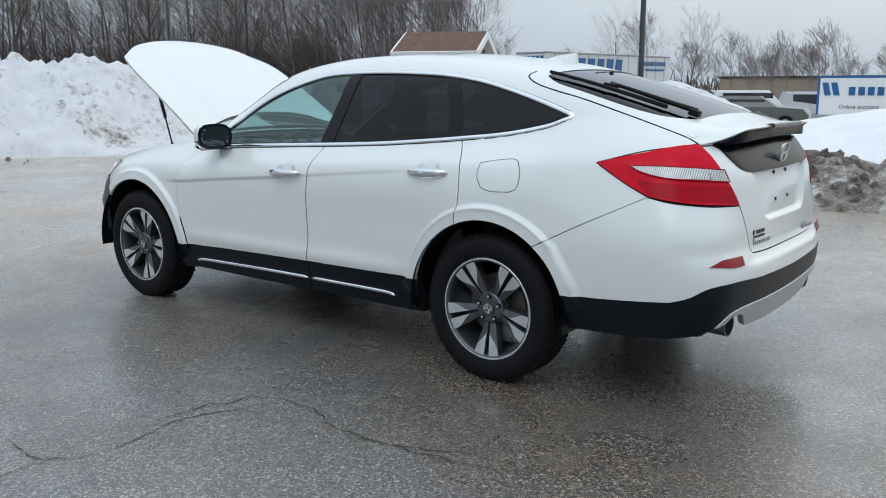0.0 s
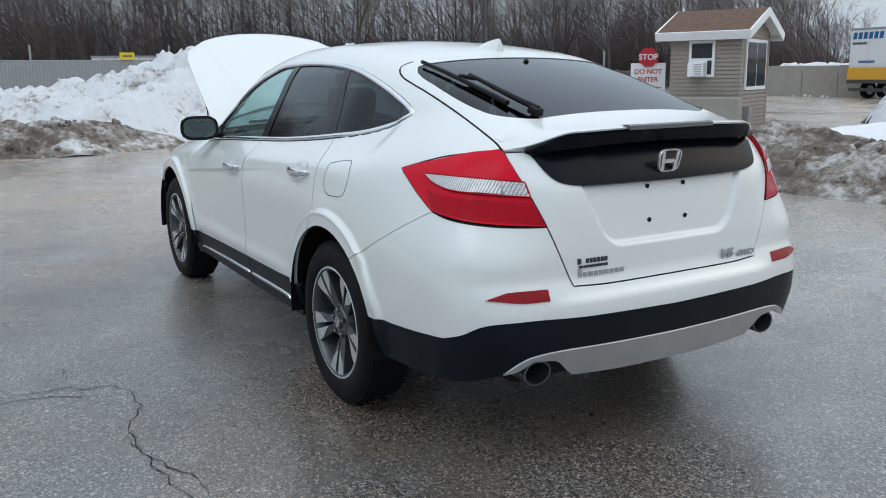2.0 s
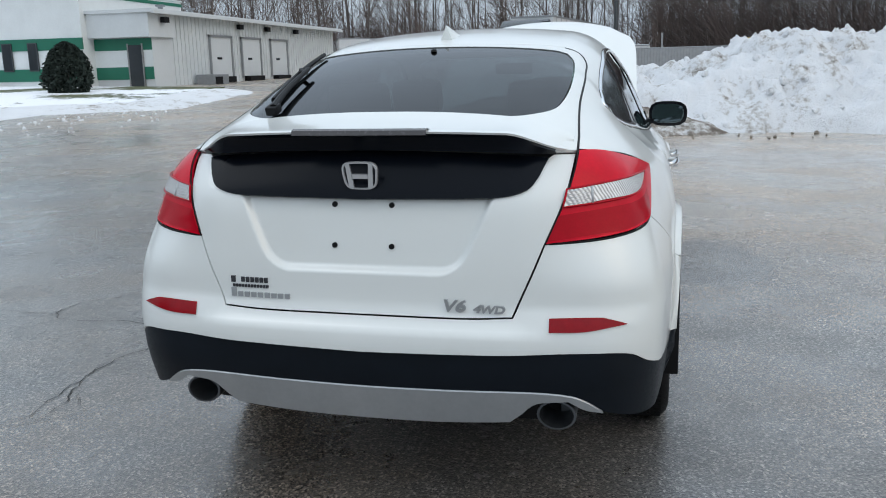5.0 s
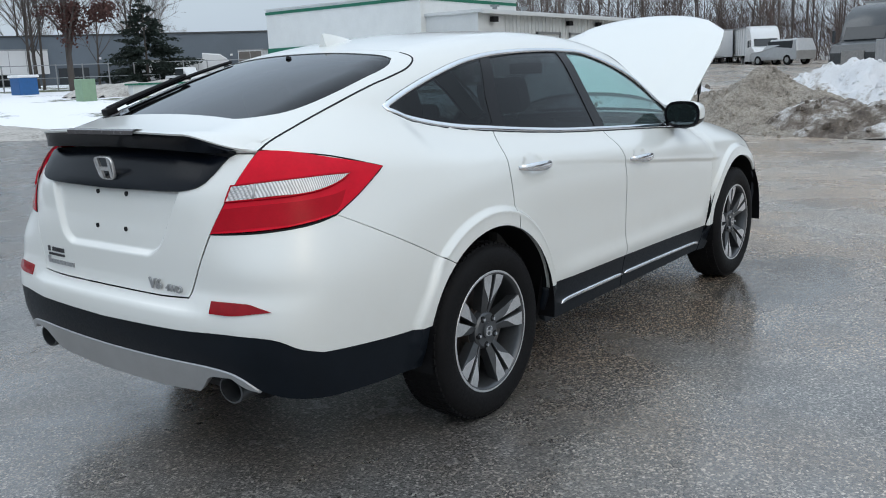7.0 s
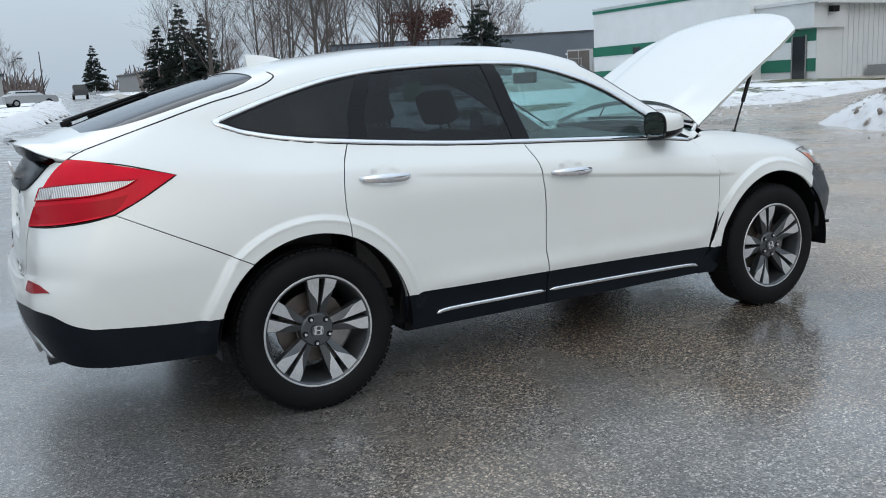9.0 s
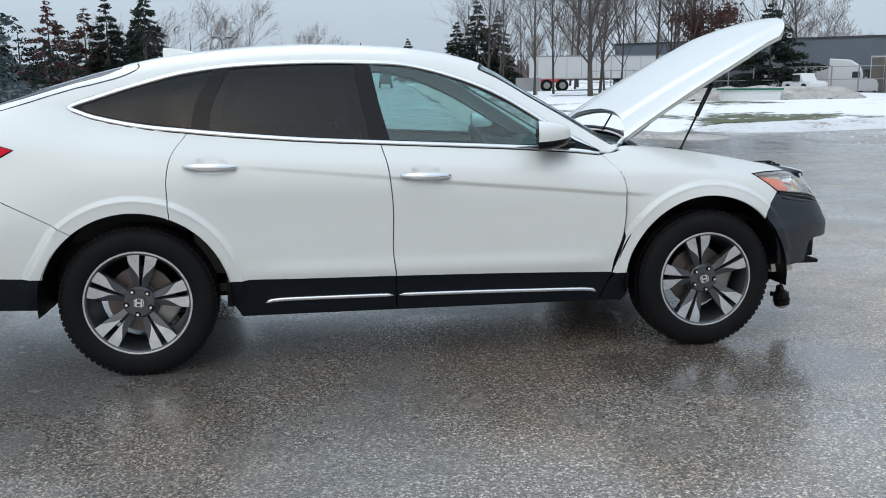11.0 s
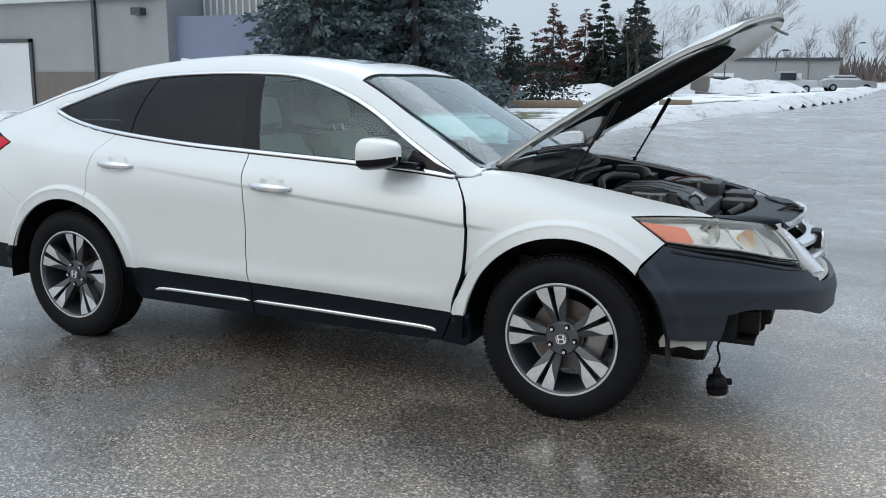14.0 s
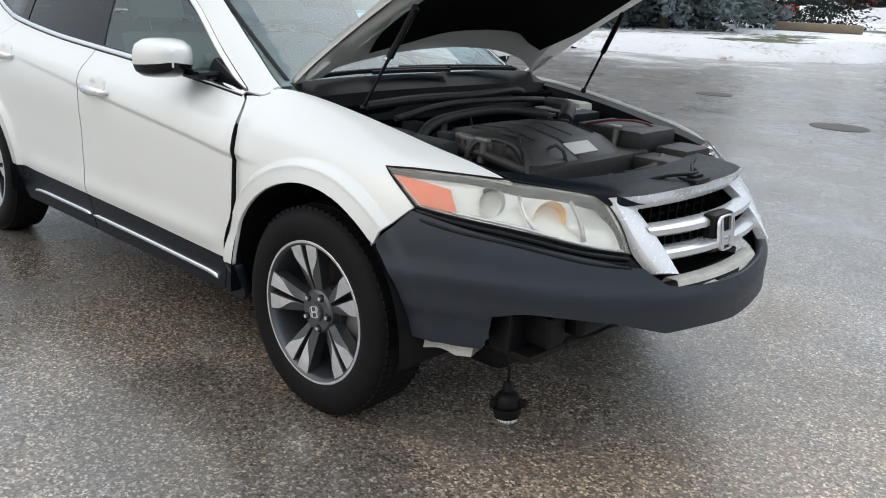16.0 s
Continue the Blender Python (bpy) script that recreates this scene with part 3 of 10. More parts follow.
def half_width(x, z):
    """The car's half-width at a place along it and a height."""
    ym, ysh, zs, yb, zb = MID_Y(x), SHOULDER_Y(x), SHOULDER(x), BELT_Y(x), BELT(x)
    zm = 0.68
    zb = np.maximum(zb, zs + 0.07)
    y = np.where(z < zm, hermite(z, 0.22, zm, ym - 0.045, ym, 0.24, 0.0), 0)
    m1 = (yb - ysh) / (zb - zs)
    y = np.where((z >= zm) & (z < zs), hermite(z, zm, zs, ym, ysh, 0.0, m1 * 0.45), y)
    y = np.where((z >= zs) & (z < zb), hermite(z, zs, zb, ysh, yb, m1 * 0.45, -0.52), y)
    y = np.where(z >= zb, yb - 0.40 * (z - zb) - 0.16 * (z - zb) ** 2, y)
    y = np.where(z < 0.22, ym - 0.045 + (z - 0.22) * 0.6, y)
    # flared wheel arches, with a crease where they start
    for ax, lip in ((-AXLE, 0.425), (AXLE, 0.435)):
        r = np.hypot(x - ax, z - 0.35)
        k = sstep(0.30, 0.42, z)
        y = y + k * (0.021 * (1 - sstep(lip + 0.056, lip + 0.080, r)) + 0.0030 * np.exp(-(((r - lip - 0.058) / 0.008) ** 2)))
    # the line pressed into the doors
    dz = z - CREASE(x)
    tuck = 0.005 + 0.007 * sstep(-0.5, 0.2, x)
    y = y + sstep(-1.0, -0.75, x) * (1 - sstep(0.95, 1.14, x)) * tuck * np.exp(-((np.maximum(dz, 0) / 0.10) ** 2)) * sstep(-0.024, 0.0, dz)
    # the lower doors sweep out over the sill
    y = y + 0.012 * np.exp(-(((z - 0.47) / 0.05) ** 2)) * sstep(-1.0, -0.7, x) * (1 - sstep(0.7, 1.0, x))
    return y


def top_height(x, y):
    a = ROOF(x) - 0.115 * y**2 - 0.06 * y**4 - 0.04 * sstep(0.25, 0.5, x) * y**2
    b = HOOD(x) - 0.055 * y**2 - 0.05 * y**4
    return np.where(x < 0.9, a, np.maximum(a, b))


REAR = curve([0.2, 0.33, 0.42, 0.50, 0.58, 0.64, 0.675, 0.70, 0.80, 0.90, 1.0, 1.1, 1.2, 1.3],
             [-2.40, -2.455, -2.485, -2.505, -2.508, -2.500, -2.488, -2.478, -2.472, -2.462, -2.448, -2.432, -2.415, -2.40])
FRONT = curve([0.2, 0.35, 0.45, 0.55, 0.65, 0.72, 0.80, 0.88, 1.0], [2.36, 2.42, 2.435, 2.425, 2.40, 2.37, 2.33, 2.27, 2.15])


def rear_x(y, z):
    y = np.abs(y)
    return REAR(z) + 0.05 * y**2 + 0.10 * y**4 + 0.05 * sstep(0.45, 0.75, y) * sstep(0.75, 0.95, z)


def front_x(y, z):
    y = np.abs(y)
    return FRONT(z) - 0.42 * y**2 - 0.30 * y**4


def smax(a, b, r):
    h = np.maximum(r - np.abs(a - b), 0) / r
    return np.maximum(a, b) + h * h * r * 0.25


def body_field(p):
    """Below zero inside the car's closed form."""
    x, y, z = p[:, 0], np.abs(p[:, 1]), p[:, 2]
    side = (y - half_width(x, z)) * 0.9
    top = (z - top_height(x, y)) * 0.88
    rear = rear_x(y, z) - x
    front = x - front_x(y, z)
    rt = np.where(x > 0.95, 0.09, 0.13)
    f = smax(side, top, rt)
    f = smax(f, rear, 0.17)
    return smax(f, front, 0.20)


def field_normal(p, e=0.0025):
    n = np.stack([body_field(p + d) - body_field(p - d) for d in np.eye(3) * e], 1)
    return n / (np.linalg.norm(n, axis=1)[:, None] + 1e-12)


# Two ways to unroll the form: round the car's long axis, and round an upright axis near an end.
AXIS_Z = 0.55


class Along:
    """Unrolled round the long axis: (x, angle from the side upwards)."""

    def __init__(self, scale=0.8):
        self.k = scale

    def flat(self, p):
        p = np.atleast_2d(np.array(p, float))
        return np.stack([p[:, 0], self.k * np.arctan2(p[:, 2] - AXIS_Z, p[:, 1])], 1)

    def rays(self, uv):
        a = uv[:, 1] / self.k
        way = np.stack([np.zeros(len(a)), np.cos(a), np.sin(a)], 1)
        start = np.stack([uv[:, 0], np.zeros(len(a)), np.full(len(a), AXIS_Z)], 1)
        return start, way


class Around:
    """Unrolled round an upright axis at x = c: (angle, z)."""

    def __init__(self, c, scale=0.95, sign=-1):
        self.c, self.k, self.s = c, scale, sign

    def flat(self, p):
        p = np.atleast_2d(np.array(p, float))
        return np.stack([self.k * np.arctan2(p[:, 1], self.s * (p[:, 0] - self.c)), p[:, 2]], 1)

    def rays(self, uv):
        a = uv[:, 0] / self.k
        way = np.stack([self.s * np.cos(a), np.sin(a), np.zeros(len(a))], 1)
        start = np.stack([np.full(len(a), self.c), np.zeros(len(a)), uv[:, 1]], 1)
        return start, way


ALONG, TAIL, NOSE = Along(), Around(-1.45, 0.95, -1), Around(1.25, 0.95, 1)


def onto_form(uv, view, lift=0.0):
    """Where the unrolled points lie on the form, and the normals there."""
    start, way = view.rays(np.asarray(uv, float))
    lo, hi = np.zeros(len(start)), np.full(len(start), 1.7)
    for _ in range(34):
        mid = (lo + hi) / 2
        out = body_field(start + way * mid[:, None]) > 0
        hi, lo = np.where(out, mid, hi), np.where(out, lo, mid)
    p = start + way * lo[:, None]
    n = field_normal(p)
    return p + n * lift, n


def snap(p):
    """The nearest places on the form."""
    p = np.array(p, float)
    for _ in range(6):
        p = p - field_normal(p) * body_field(p)[:, None] * 0.9
    return p


def on_fold(p):
    """Where the side is folded sharply: the door line and the edges of the flared arches."""
    x, z = p[:, 0], p[:, 2]
    near = (np.abs(z - CREASE(x) + 0.010) < 0.024) & (x > -1.05) & (x < 1.2)
    for ax, lip in ((-AXLE, 0.425), (AXLE, 0.435)):
        near |= (np.abs(np.hypot(x - ax, z - 0.35) - lip - 0.067) < 0.022) & (z > 0.32)
    return near


def fine_points(flat, view, cell, where):
    """Close-set points, in the unrolled plane, where a test on the form holds."""
    lo, hi = flat[0].min(0), flat[0].max(0)
    gx, gy = np.meshgrid(np.arange(lo[0], hi[0], cell), np.arange(lo[1], hi[1], cell * 0.87))
    gx[1::2] += cell / 2
    g = np.stack([gx.ravel(), gy.ravel()], 1)
    if view is ALONG:
        a = np.abs(g[:, 1] / view.k)
        g = g[np.minimum(a, math.pi - a) < 0.60]
    return g[where(onto_form(g, view)[0])] if len(g) else g


def panel(name, polys, view, material, parent, side=1, lift=0.0, gap=0.002, rim=0.014, cell=0.03, label="", relief=None, holes_gap=None, fine=None):
    """A pressed panel: an outline (and holes) of places on the form, filled and laid on it, with its edges turned in."""
    polys = [snap(p) for p in polys]
    flat = [shrink(view.flat(p), gap) for p in polys[:1]] + [shrink(view.flat(p), -(gap if holes_gap is None else holes_gap)) for p in polys[1:]]
    v, f, loops = fill(flat, cell, None if fine is None else fine_points(flat, view, 0.0065, fine))
    p, n = onto_form(v, view, lift)
    if relief is not None:
        d = relief(p)
        e = 0.004
        p = p + n * d[:, None]
        t1 = np.cross(n, (0, 0, 1.0))
        t1 /= np.linalg.norm(t1, axis=1)[:, None] + 1e-9
        t2 = np.cross(n, t1)
        g1 = (relief(p + t1 * e) - relief(p - t1 * e)) / (2 * e)
        g2 = (relief(p + t2 * e) - relief(p - t2 * e)) / (2 * e)
        n = n - t1 * g1[:, None] - t2 * g2[:, None]
        n /= np.linalg.norm(n, axis=1)[:, None]
    a = p[f]
    face_n = np.cross(a[:, 1] - a[:, 0], a[:, 2] - a[:, 0])
    if np.sum(face_n * n[f[:, 0]]) < 0:
        f = f[:, ::-1]
    verts, norms, faces = list(p), list(n), [tuple(t) for t in f]
    if rim > 0:
        for lp in loops:
            m = len(lp)
            b0 = len(verts)
            for i in range(m):
                q, nn = p[lp[i]], n[lp[i]]
                t = p[lp[(i + 1) % m]] - p[lp[i - 1]]
                o = np.cross(t, nn)
                o /= np.linalg.norm(o) + 1e-12
                verts.extend([q, q - nn * rim])
                norms.extend([o * 0.7 + nn * 0.7, o])
            for i in range(m):
                j = (i + 1) % m
                faces.append((b0 + 2 * i, b0 + 2 * i + 1, b0 + 2 * j + 1, b0 + 2 * j))
    verts, norms = np.array(verts), np.array(norms)
    if side < 0:
        verts, norms = verts * (1, -1, 1), norms * (1, -1, 1)
        faces = [t[::-1] for t in faces]
    # the rim's faces must look away from the panel
    ob = mesh_object(name, verts, faces, material, parent, label, normals=norms)
    return ob


def strip(name, path, view, material, parent, side=1, width=0.012, height=0.005, lift=0.0, label="", step=0.03, closed=False, taper=0.0, smoothed=True):
    """A moulding of rounded section laid along a line on the form."""
    pts = smooth_line(path, step, closed) if smoothed else np.array(path, float)
    p, n = onto_form(view.flat(pts), view, lift)
    m = len(p)
    t = (np.roll(p, -1, 0) - np.roll(p, 1, 0)) if closed else np.gradient(p, axis=0)
    t /= np.linalg.norm(t, axis=1)[:, None] + 1e-12
    b = np.cross(n, t)
    prof = [(-0.5, -0.6), (-0.5, 0.35), (-0.28, 0.9), (0.0, 1.0), (0.28, 0.9), (0.5, 0.35), (0.5, -0.6)]
    w = np.full(m, width)
    if taper > 0:
        s = np.arange(m) * step
        w = width * np.clip(np.minimum(s, s[::-1]) / taper, 0.12, 1)
    rings = np.stack([p + b * (u * w)[:, None] + n * (h * height) for u, h in prof], 1)
    verts = rings.reshape(-1, 3)
    k, faces = len(prof), []
    for i in range(m if closed else m - 1):
        j = (i + 1) % m
        for q in range(k - 1):
            faces.append((i * k + q, j * k + q, j * k + q + 1, i * k + q + 1))
    if not closed:
        faces += [tuple(range(k)), tuple(range((m - 1) * k, m * k))[::-1]]
    if side < 0:
        verts = verts * (1, -1, 1)
        faces = [t[::-1] for t in faces]
    ob = mesh_object(name, verts, faces, material, parent, label, smooth=True)
    return ob


# ---- the car ----
car = thing("car", "white crossover hatchback with raised bonnet and damaged front bumper", "car")


def S(x, z, k=0.0):
    """A place on the car's side."""
    return (x, float(half_width(np.array([x]), np.array([z]))[0]) - k, z)


def SS(*xz):
    return [S(x, z) for x, z in xz]


def TT(*xy):
    return [(x, y, float(top_height(np.array([x]), np.array([y]))[0])) for x, y in xy]


def RR(*yz):
    return [(float(rear_x(np.array([y]), np.array([z]))[0]), y, z) for y, z in yz]


def NN(*yz):
    return [(float(front_x(np.array([y]), np.array([z]))[0]), y, z) for y, z in yz]


def arc(ax, r, a0, a1, n=22):
    """Points on a wheel arch, angles in degrees from the front upwards."""
    return [S(ax + r * math.cos(radians(a)), 0.35 + r * math.sin(radians(a))) for a in np.linspace(a0, a1, n)]


def angle_on_arch(ax, x, z):
    return math.degrees(math.atan2(z - 0.35, x - ax))


def mirrored(half):
    """A whole outline from its half with y above zero, which runs from the middle to the middle."""
    half = np.array(half)
    other = half[::-1] * (1, -1, 1)
    return np.vstack([half, other])


ARCH_R, ARCH_F = 0.425, 0.435
B_LINE = SS((-0.253, 1.071), (-0.222, 0.93), (-0.206, 0.75), (-0.209, 0.56), (-0.195, 0.433))
C_LINE = SS((-1.15, 1.133), (-1.210, 1.045), (-1.240, 0.92), (-1.233, 0.742))
A_LINE = SS((0.893, 0.408), (0.946, 0.597), (0.958, 0.789), (0.934, 0.915), (0.868, 1.006))
DLO_TOP = [(0.85, 0.78, 1.012), (0.621, 0.72, 1.129), (0.386, 0.66, 1.262), (0.148, 0.63, 1.380), (-0.092, 0.60, 1.449), (-0.322, 0.60, 1.467), (-0.665, 0.60, 1.458),
           (-1.007, 0.60, 1.425), (-1.348, 0.62, 1.362), (-1.56, 0.635, 1.302), (-1.675, 0.65, 1.262)]
DLO_LOW = [(-1.675, 0.66, 1.232), (-1.586, 0.68, 1.207), (-1.40, 0.72, 1.172), (-1.156, 0.75, 1.133), (-0.70, 0.78, 1.097), (-0.256, 0.785, 1.071), (0.489, 0.785, 1.032), (0.85, 0.78, 1.005)]
DLO_TIP = [(-1.675, 0.65, 1.262), (-1.700, 0.65, 1.247), (-1.675, 0.66, 1.232)]
LAMP_TIP, LAMP_IN, LAMP_LOW, LAMP_OUT = (-1.905, 0.812, 1.060), (-2.275, 0.618, 1.142), (-2.431, 0.540, 0.888), (-2.15, 0.822, 0.930)
LAMP_TOP_EDGE = [LAMP_TIP, (-2.10, 0.745, 1.112), LAMP_IN]
LAMP_IN_EDGE = [LAMP_IN, (-2.375, 0.592, 1.02), LAMP_LOW]
LAMP_LOW_EDGE = [LAMP_LOW, (-2.37, 0.67, 0.893), (-2.30, 0.76, 0.903), (-2.22, 0.80, 0.914), LAMP_OUT]
LAMP_OUT_EDGE = [LAMP_OUT, (-2.04, 0.825, 0.985), LAMP_TIP]
HATCH_EDGE = [LAMP_IN, (-2.20, 0.612, 1.175), (-1.918, 0.592, 1.265), (-1.60, 0.582, 1.355), (-1.46, 0.573, 1.395), (-1.39, 0.54, 1.43), (-1.40, 0.48, 1.445)]
ROOF_REAR = TT((-1.40, 0.48), (-1.43, 0.25), (-1.44, 0.0))
BUMPER_CUT = SS((-1.662, 0.684), (-1.80, 0.757), (-1.968, 0.841)) + [LAMP_OUT]
WS_SIDE = [(0.275, 0.575, 1.43), (0.45, 0.615, 1.352), (0.70, 0.665, 1.225), (0.98, 0.715, 1.075)]
HEADER = TT((0.36, 0.0), (0.345, 0.30), (0.275, 0.575))

# the shell: roof, pillars and rear quarters in one pressing
shell_half = outline(
    HEADER, WS_SIDE, [WS_SIDE[-1], (0.93, 0.765, 1.03), DLO_TOP[0]], DLO_TOP, DLO_TIP, DLO_LOW[:4], C_LINE,
    arc(-AXLE, ARCH_R, angle_on_arch(-AXLE, -1.233, 0.742), angle_on_arch(-AXLE, -1.662, 0.684)),
    BUMPER_CUT, LAMP_OUT_EDGE, LAMP_TOP_EDGE, HATCH_EDGE, ROOF_REAR)
shell_half = np.vstack([shell_half, ROOF_REAR[-1]])
SUNROOF = outline(TT((0.16, 0.36), (0.17, 0.0), (0.16, -0.36)), TT((0.16, -0.36), (-0.55, -0.38)), TT((-0.55, -0.38), (-0.57, 0.0), (-0.55, 0.38)), TT((-0.55, 0.38), (0.16, 0.36)), step=0.04)
panel("body_shell", [mirrored(shell_half), SUNROOF], ALONG, PAINT, car, cell=0.022, fine=on_fold, label="white painted roof, pillars and rear quarters")
panel("sunroof", [SUNROOF], ALONG, PRIVACY, car, lift=-0.004, gap=0.004, cell=0.06, label="dark glass sunroof")
WINDSHIELD = mirrored(np.vstack([outline(HEADER, WS_SIDE, [WS_SIDE[-1], *TT((1.05, 0.60), (1.13, 0.3), (1.155, 0.0))], step=0.03), TT((1.155, 0.0))]))
panel("windscreen", [WINDSHIELD], ALONG, SCREEN, car, lift=-0.004, gap=0.003, cell=0.06, label="clear windscreen")
for s in (1, -1):
    strip("windscreen_seal", outline(HEADER, WS_SIDE)[:-1], ALONG, BLACK, car, side=s, width=0.016, height=0.002, smoothed=False)

# tailgate: upper frame with the rear window, lower skin, black garnish, spoiler
GLASS_SIDE = [(-1.475, 0.50, 1.43), (-1.56, 0.535, 1.395), (-1.81, 0.545, 1.315), (-2.00, 0.535, 1.265), (-2.10, 0.505, 1.24), (-2.17, 0.44, 1.235), (-2.20, 0.35, 1.235)]
GLASS = mirrored(np.vstack([outline(TT((-1.487, 0.0), (-1.48, 0.3), (-1.475, 0.50)), GLASS_SIDE, TT((-2.20, 0.35), (-2.225, 0.2), (-2.235, 0.0)), step=0.03), TT((-2.235, 0.0))]))
upper_half = outline(ROOF_REAR[::-1], HATCH_EDGE[::-1], [LAMP_IN, (-2.345, 0.55, 1.165)], TT((-2.33, 0.55), (-2.38, 0.3), (-2.385, 0.0)))
tailgate = panel("tailgate", [mirrored(np.vstack([upper_half, TT((-2.385, 0.0))])), GLASS], ALONG, PAINT, car, cell=0.03, label="white tailgate")
for s in (1, -1):
    strip("tailgate_gap", HATCH_EDGE, ALONG, BLACK, car, side=s, width=0.0075, height=0.0010, lift=0.0005)
panel("rear_window", [GLASS], ALONG, PRIVACY, tailgate, lift=-0.003, gap=0.002, cell=0.05, label="dark tinted rear window")


def plate_recess(p):
    y, z = np.abs(p[:, 1]), p[:, 2]
    return -0.020 * sstep(0.0, 0.022, recess_depth(y, z)) - 0.012 * sstep(1.0, 1.1, z)


def recess_depth(y, z):
    """How far a place lies inside the number plate recess, with rounded lower corners."""
    a, b = 0.300 + 0.44 * np.clip(z - 0.80, 0, 0.25) - y, z - 0.793
    r = 0.07
    near = np.minimum(a, b)
    corner = r - np.hypot(np.maximum(r - a, 0), np.maximum(r - b, 0))
    return np.where((a < r) & (b < r), corner, near)


lower_half = outline(RR((0.0, 0.672), (0.30, 0.672), (0.452, 0.678)), [RR((0.452, 0.678))[0], RR((0.505, 0.80))[0], LAMP_LOW], LAMP_IN_EDGE[::-1], [LAMP_IN, (-2.345, 0.55, 1.165)], RR((0.55, 1.165), (0.3, 1.185), (0.0, 1.19)))
panel("tailgate_skin", [mirrored(np.vstack([lower_half, RR((0.0, 1.19))]))], TAIL, PAINT, tailgate, cell=0.025, relief=plate_recess, gap=0.003, fine=lambda p: np.abs(recess_depth(np.abs(p[:, 1]), p[:, 2]) - 0.011) < 0.02)
garnish_half = outline(RR((0.0, 1.012), (0.30, 1.016)), RR((0.30, 1.016), (0.42, 1.022), (0.49, 1.045), (0.525, 1.09)), RR((0.525, 1.09), (0.56, 1.165)), RR((0.56, 1.165), (0.3, 1.185), (0.0, 1.19)))
panel("garnish", [mirrored(np.vstack([garnish_half, RR((0.0, 1.19))]))], TAIL, PIANO, tailgate, lift=0.006, gap=0.0, relief=lambda p: -0.012 * sstep(1.0, 1.1, p[:, 2]), label="black tailgate garnish")

# rear spoiler lip
def form_top(x, y):
    """The height of the closed form's upper side."""
    lo, hi = 1.0, 1.6
    for _ in range(22):
        m = (lo + hi) / 2
        if body_field(np.array([[x, y, m]]))[0] < 0:
            lo = m
        else:
            hi = m
    return lo


bm = bmesh.new()
ys = np.linspace(-0.600, 0.600, 57)
rows, under = [], []
for y in ys:
    a = abs(y)
    edge = sstep(0.42, 0.60, a)
    lip_x = -2.448 + 0.08 * a**2 + 2.5 * max(0, a - 0.36) ** 2
    lip_z = 1.212 - 0.045 * a**2 - 0.050 * edge
    fx = -2.20 + 0.02 * a - 0.02 * edge
    fz = form_top(fx, a)
    mx = (fx + lip_x) / 2
    mz = form_top(mx, a)
    prof = [(fx, fz + 0.001), (mx, mz + 0.5 * max(0, (lip_z + fz) / 2 - mz) + 0.004), (lip_x + 0.03, lip_z + 0.004), (lip_x, lip_z - 0.002), (lip_x + 0.004, lip_z - 0.008)]
    rows.append([bm.verts.new((px, y, pz)) for px, pz in prof])
    if a < 0.575:
        zz = lip_z - 0.060 * (1 - 0.75 * edge)
        end = float(rear_x(np.array([a]), np.array([zz]))[0]) + 0.012
        under.append([(lip_x + 0.0045, y, lip_z - 0.0078), (lip_x + 0.5 * (end - lip_x) + 0.006, y, lip_z - 0.022 * (1 - 0.6 * edge)), (max(end, lip_x + 0.006), y, zz)])
for r0, r1 in zip(rows, rows[1:]):
    for i in range(len(r0) - 1):
        bm.faces.new((r0[i], r0[i + 1], r1[i + 1], r1[i]))
bm.faces.new(rows[0])
bm.faces.new(rows[-1][::-1])
spoiler = part("spoiler", bm, PAINT, tailgate, "white rear spoiler lip", smooth=True)
# underside in garnish black: the shade below the lip is in its colour
bm = bmesh.new()
rows = [[bm.verts.new(p) for p in r] for r in under]
for r0, r1 in zip(rows, rows[1:]):
    for i in range(2):
        bm.faces.new((r0[i], r0[i + 1], r1[i + 1], r1[i]))
part("spoiler_underside", bm, PIANO, spoiler, "spoiler underside blackened as shade below the lip", smooth=True)

# doors, wings, sills, glass, on both sides
sides = ((1, "left"), (-1, "right"))
HANDLES = ((-1.042, 0.974), (-0.049, 0.914))


def handle_dent(cx, cz):
    def relief(p):
        d = ((p[:, 0] - cx) / 0.085) ** 2 + ((p[:, 2] - cz - 0.012) / 0.036) ** 2
        return -0.013 * (1 - sstep(0.25, 1.0, d))
    return relief


def door_handle(parent, s, cx, cz):
    y0 = S(cx, cz)[1]
    bm = bmesh.new()
    n = 25
    rows = []
    for i in range(n):
        t = i / (n - 1)
        x = cx + (t - 0.5) * 0.250
        w = math.sin(math.pi * min(1, max(0, t * 0.94 + 0.03))) ** 0.42
        out = 0.006 + 0.034 * math.sin(math.pi * t) ** 0.5
        zc = cz - 0.012 * (x - cx) * 2
        yb = S(x, zc)[1]
        ring = []
        for k in range(10):
            a = 2 * math.pi * k / 10
            ring.append(bm.verts.new((x, s * (yb + out - 0.005 + 0.011 * math.cos(a) * w), zc + 0.021 * math.sin(a) * w)))
        rows.append(ring)
    for r0, r1 in zip(rows, rows[1:]):
        for k in range(10):
            bm.faces.new((r0[k], r0[(k + 1) % 10], r1[(k + 1) % 10], r1[k]))
    bm.faces.new(rows[0]), bm.faces.new(rows[-1][::-1])
    return part("handle", bm, CHROME, parent, "chrome door handle", smooth=True)


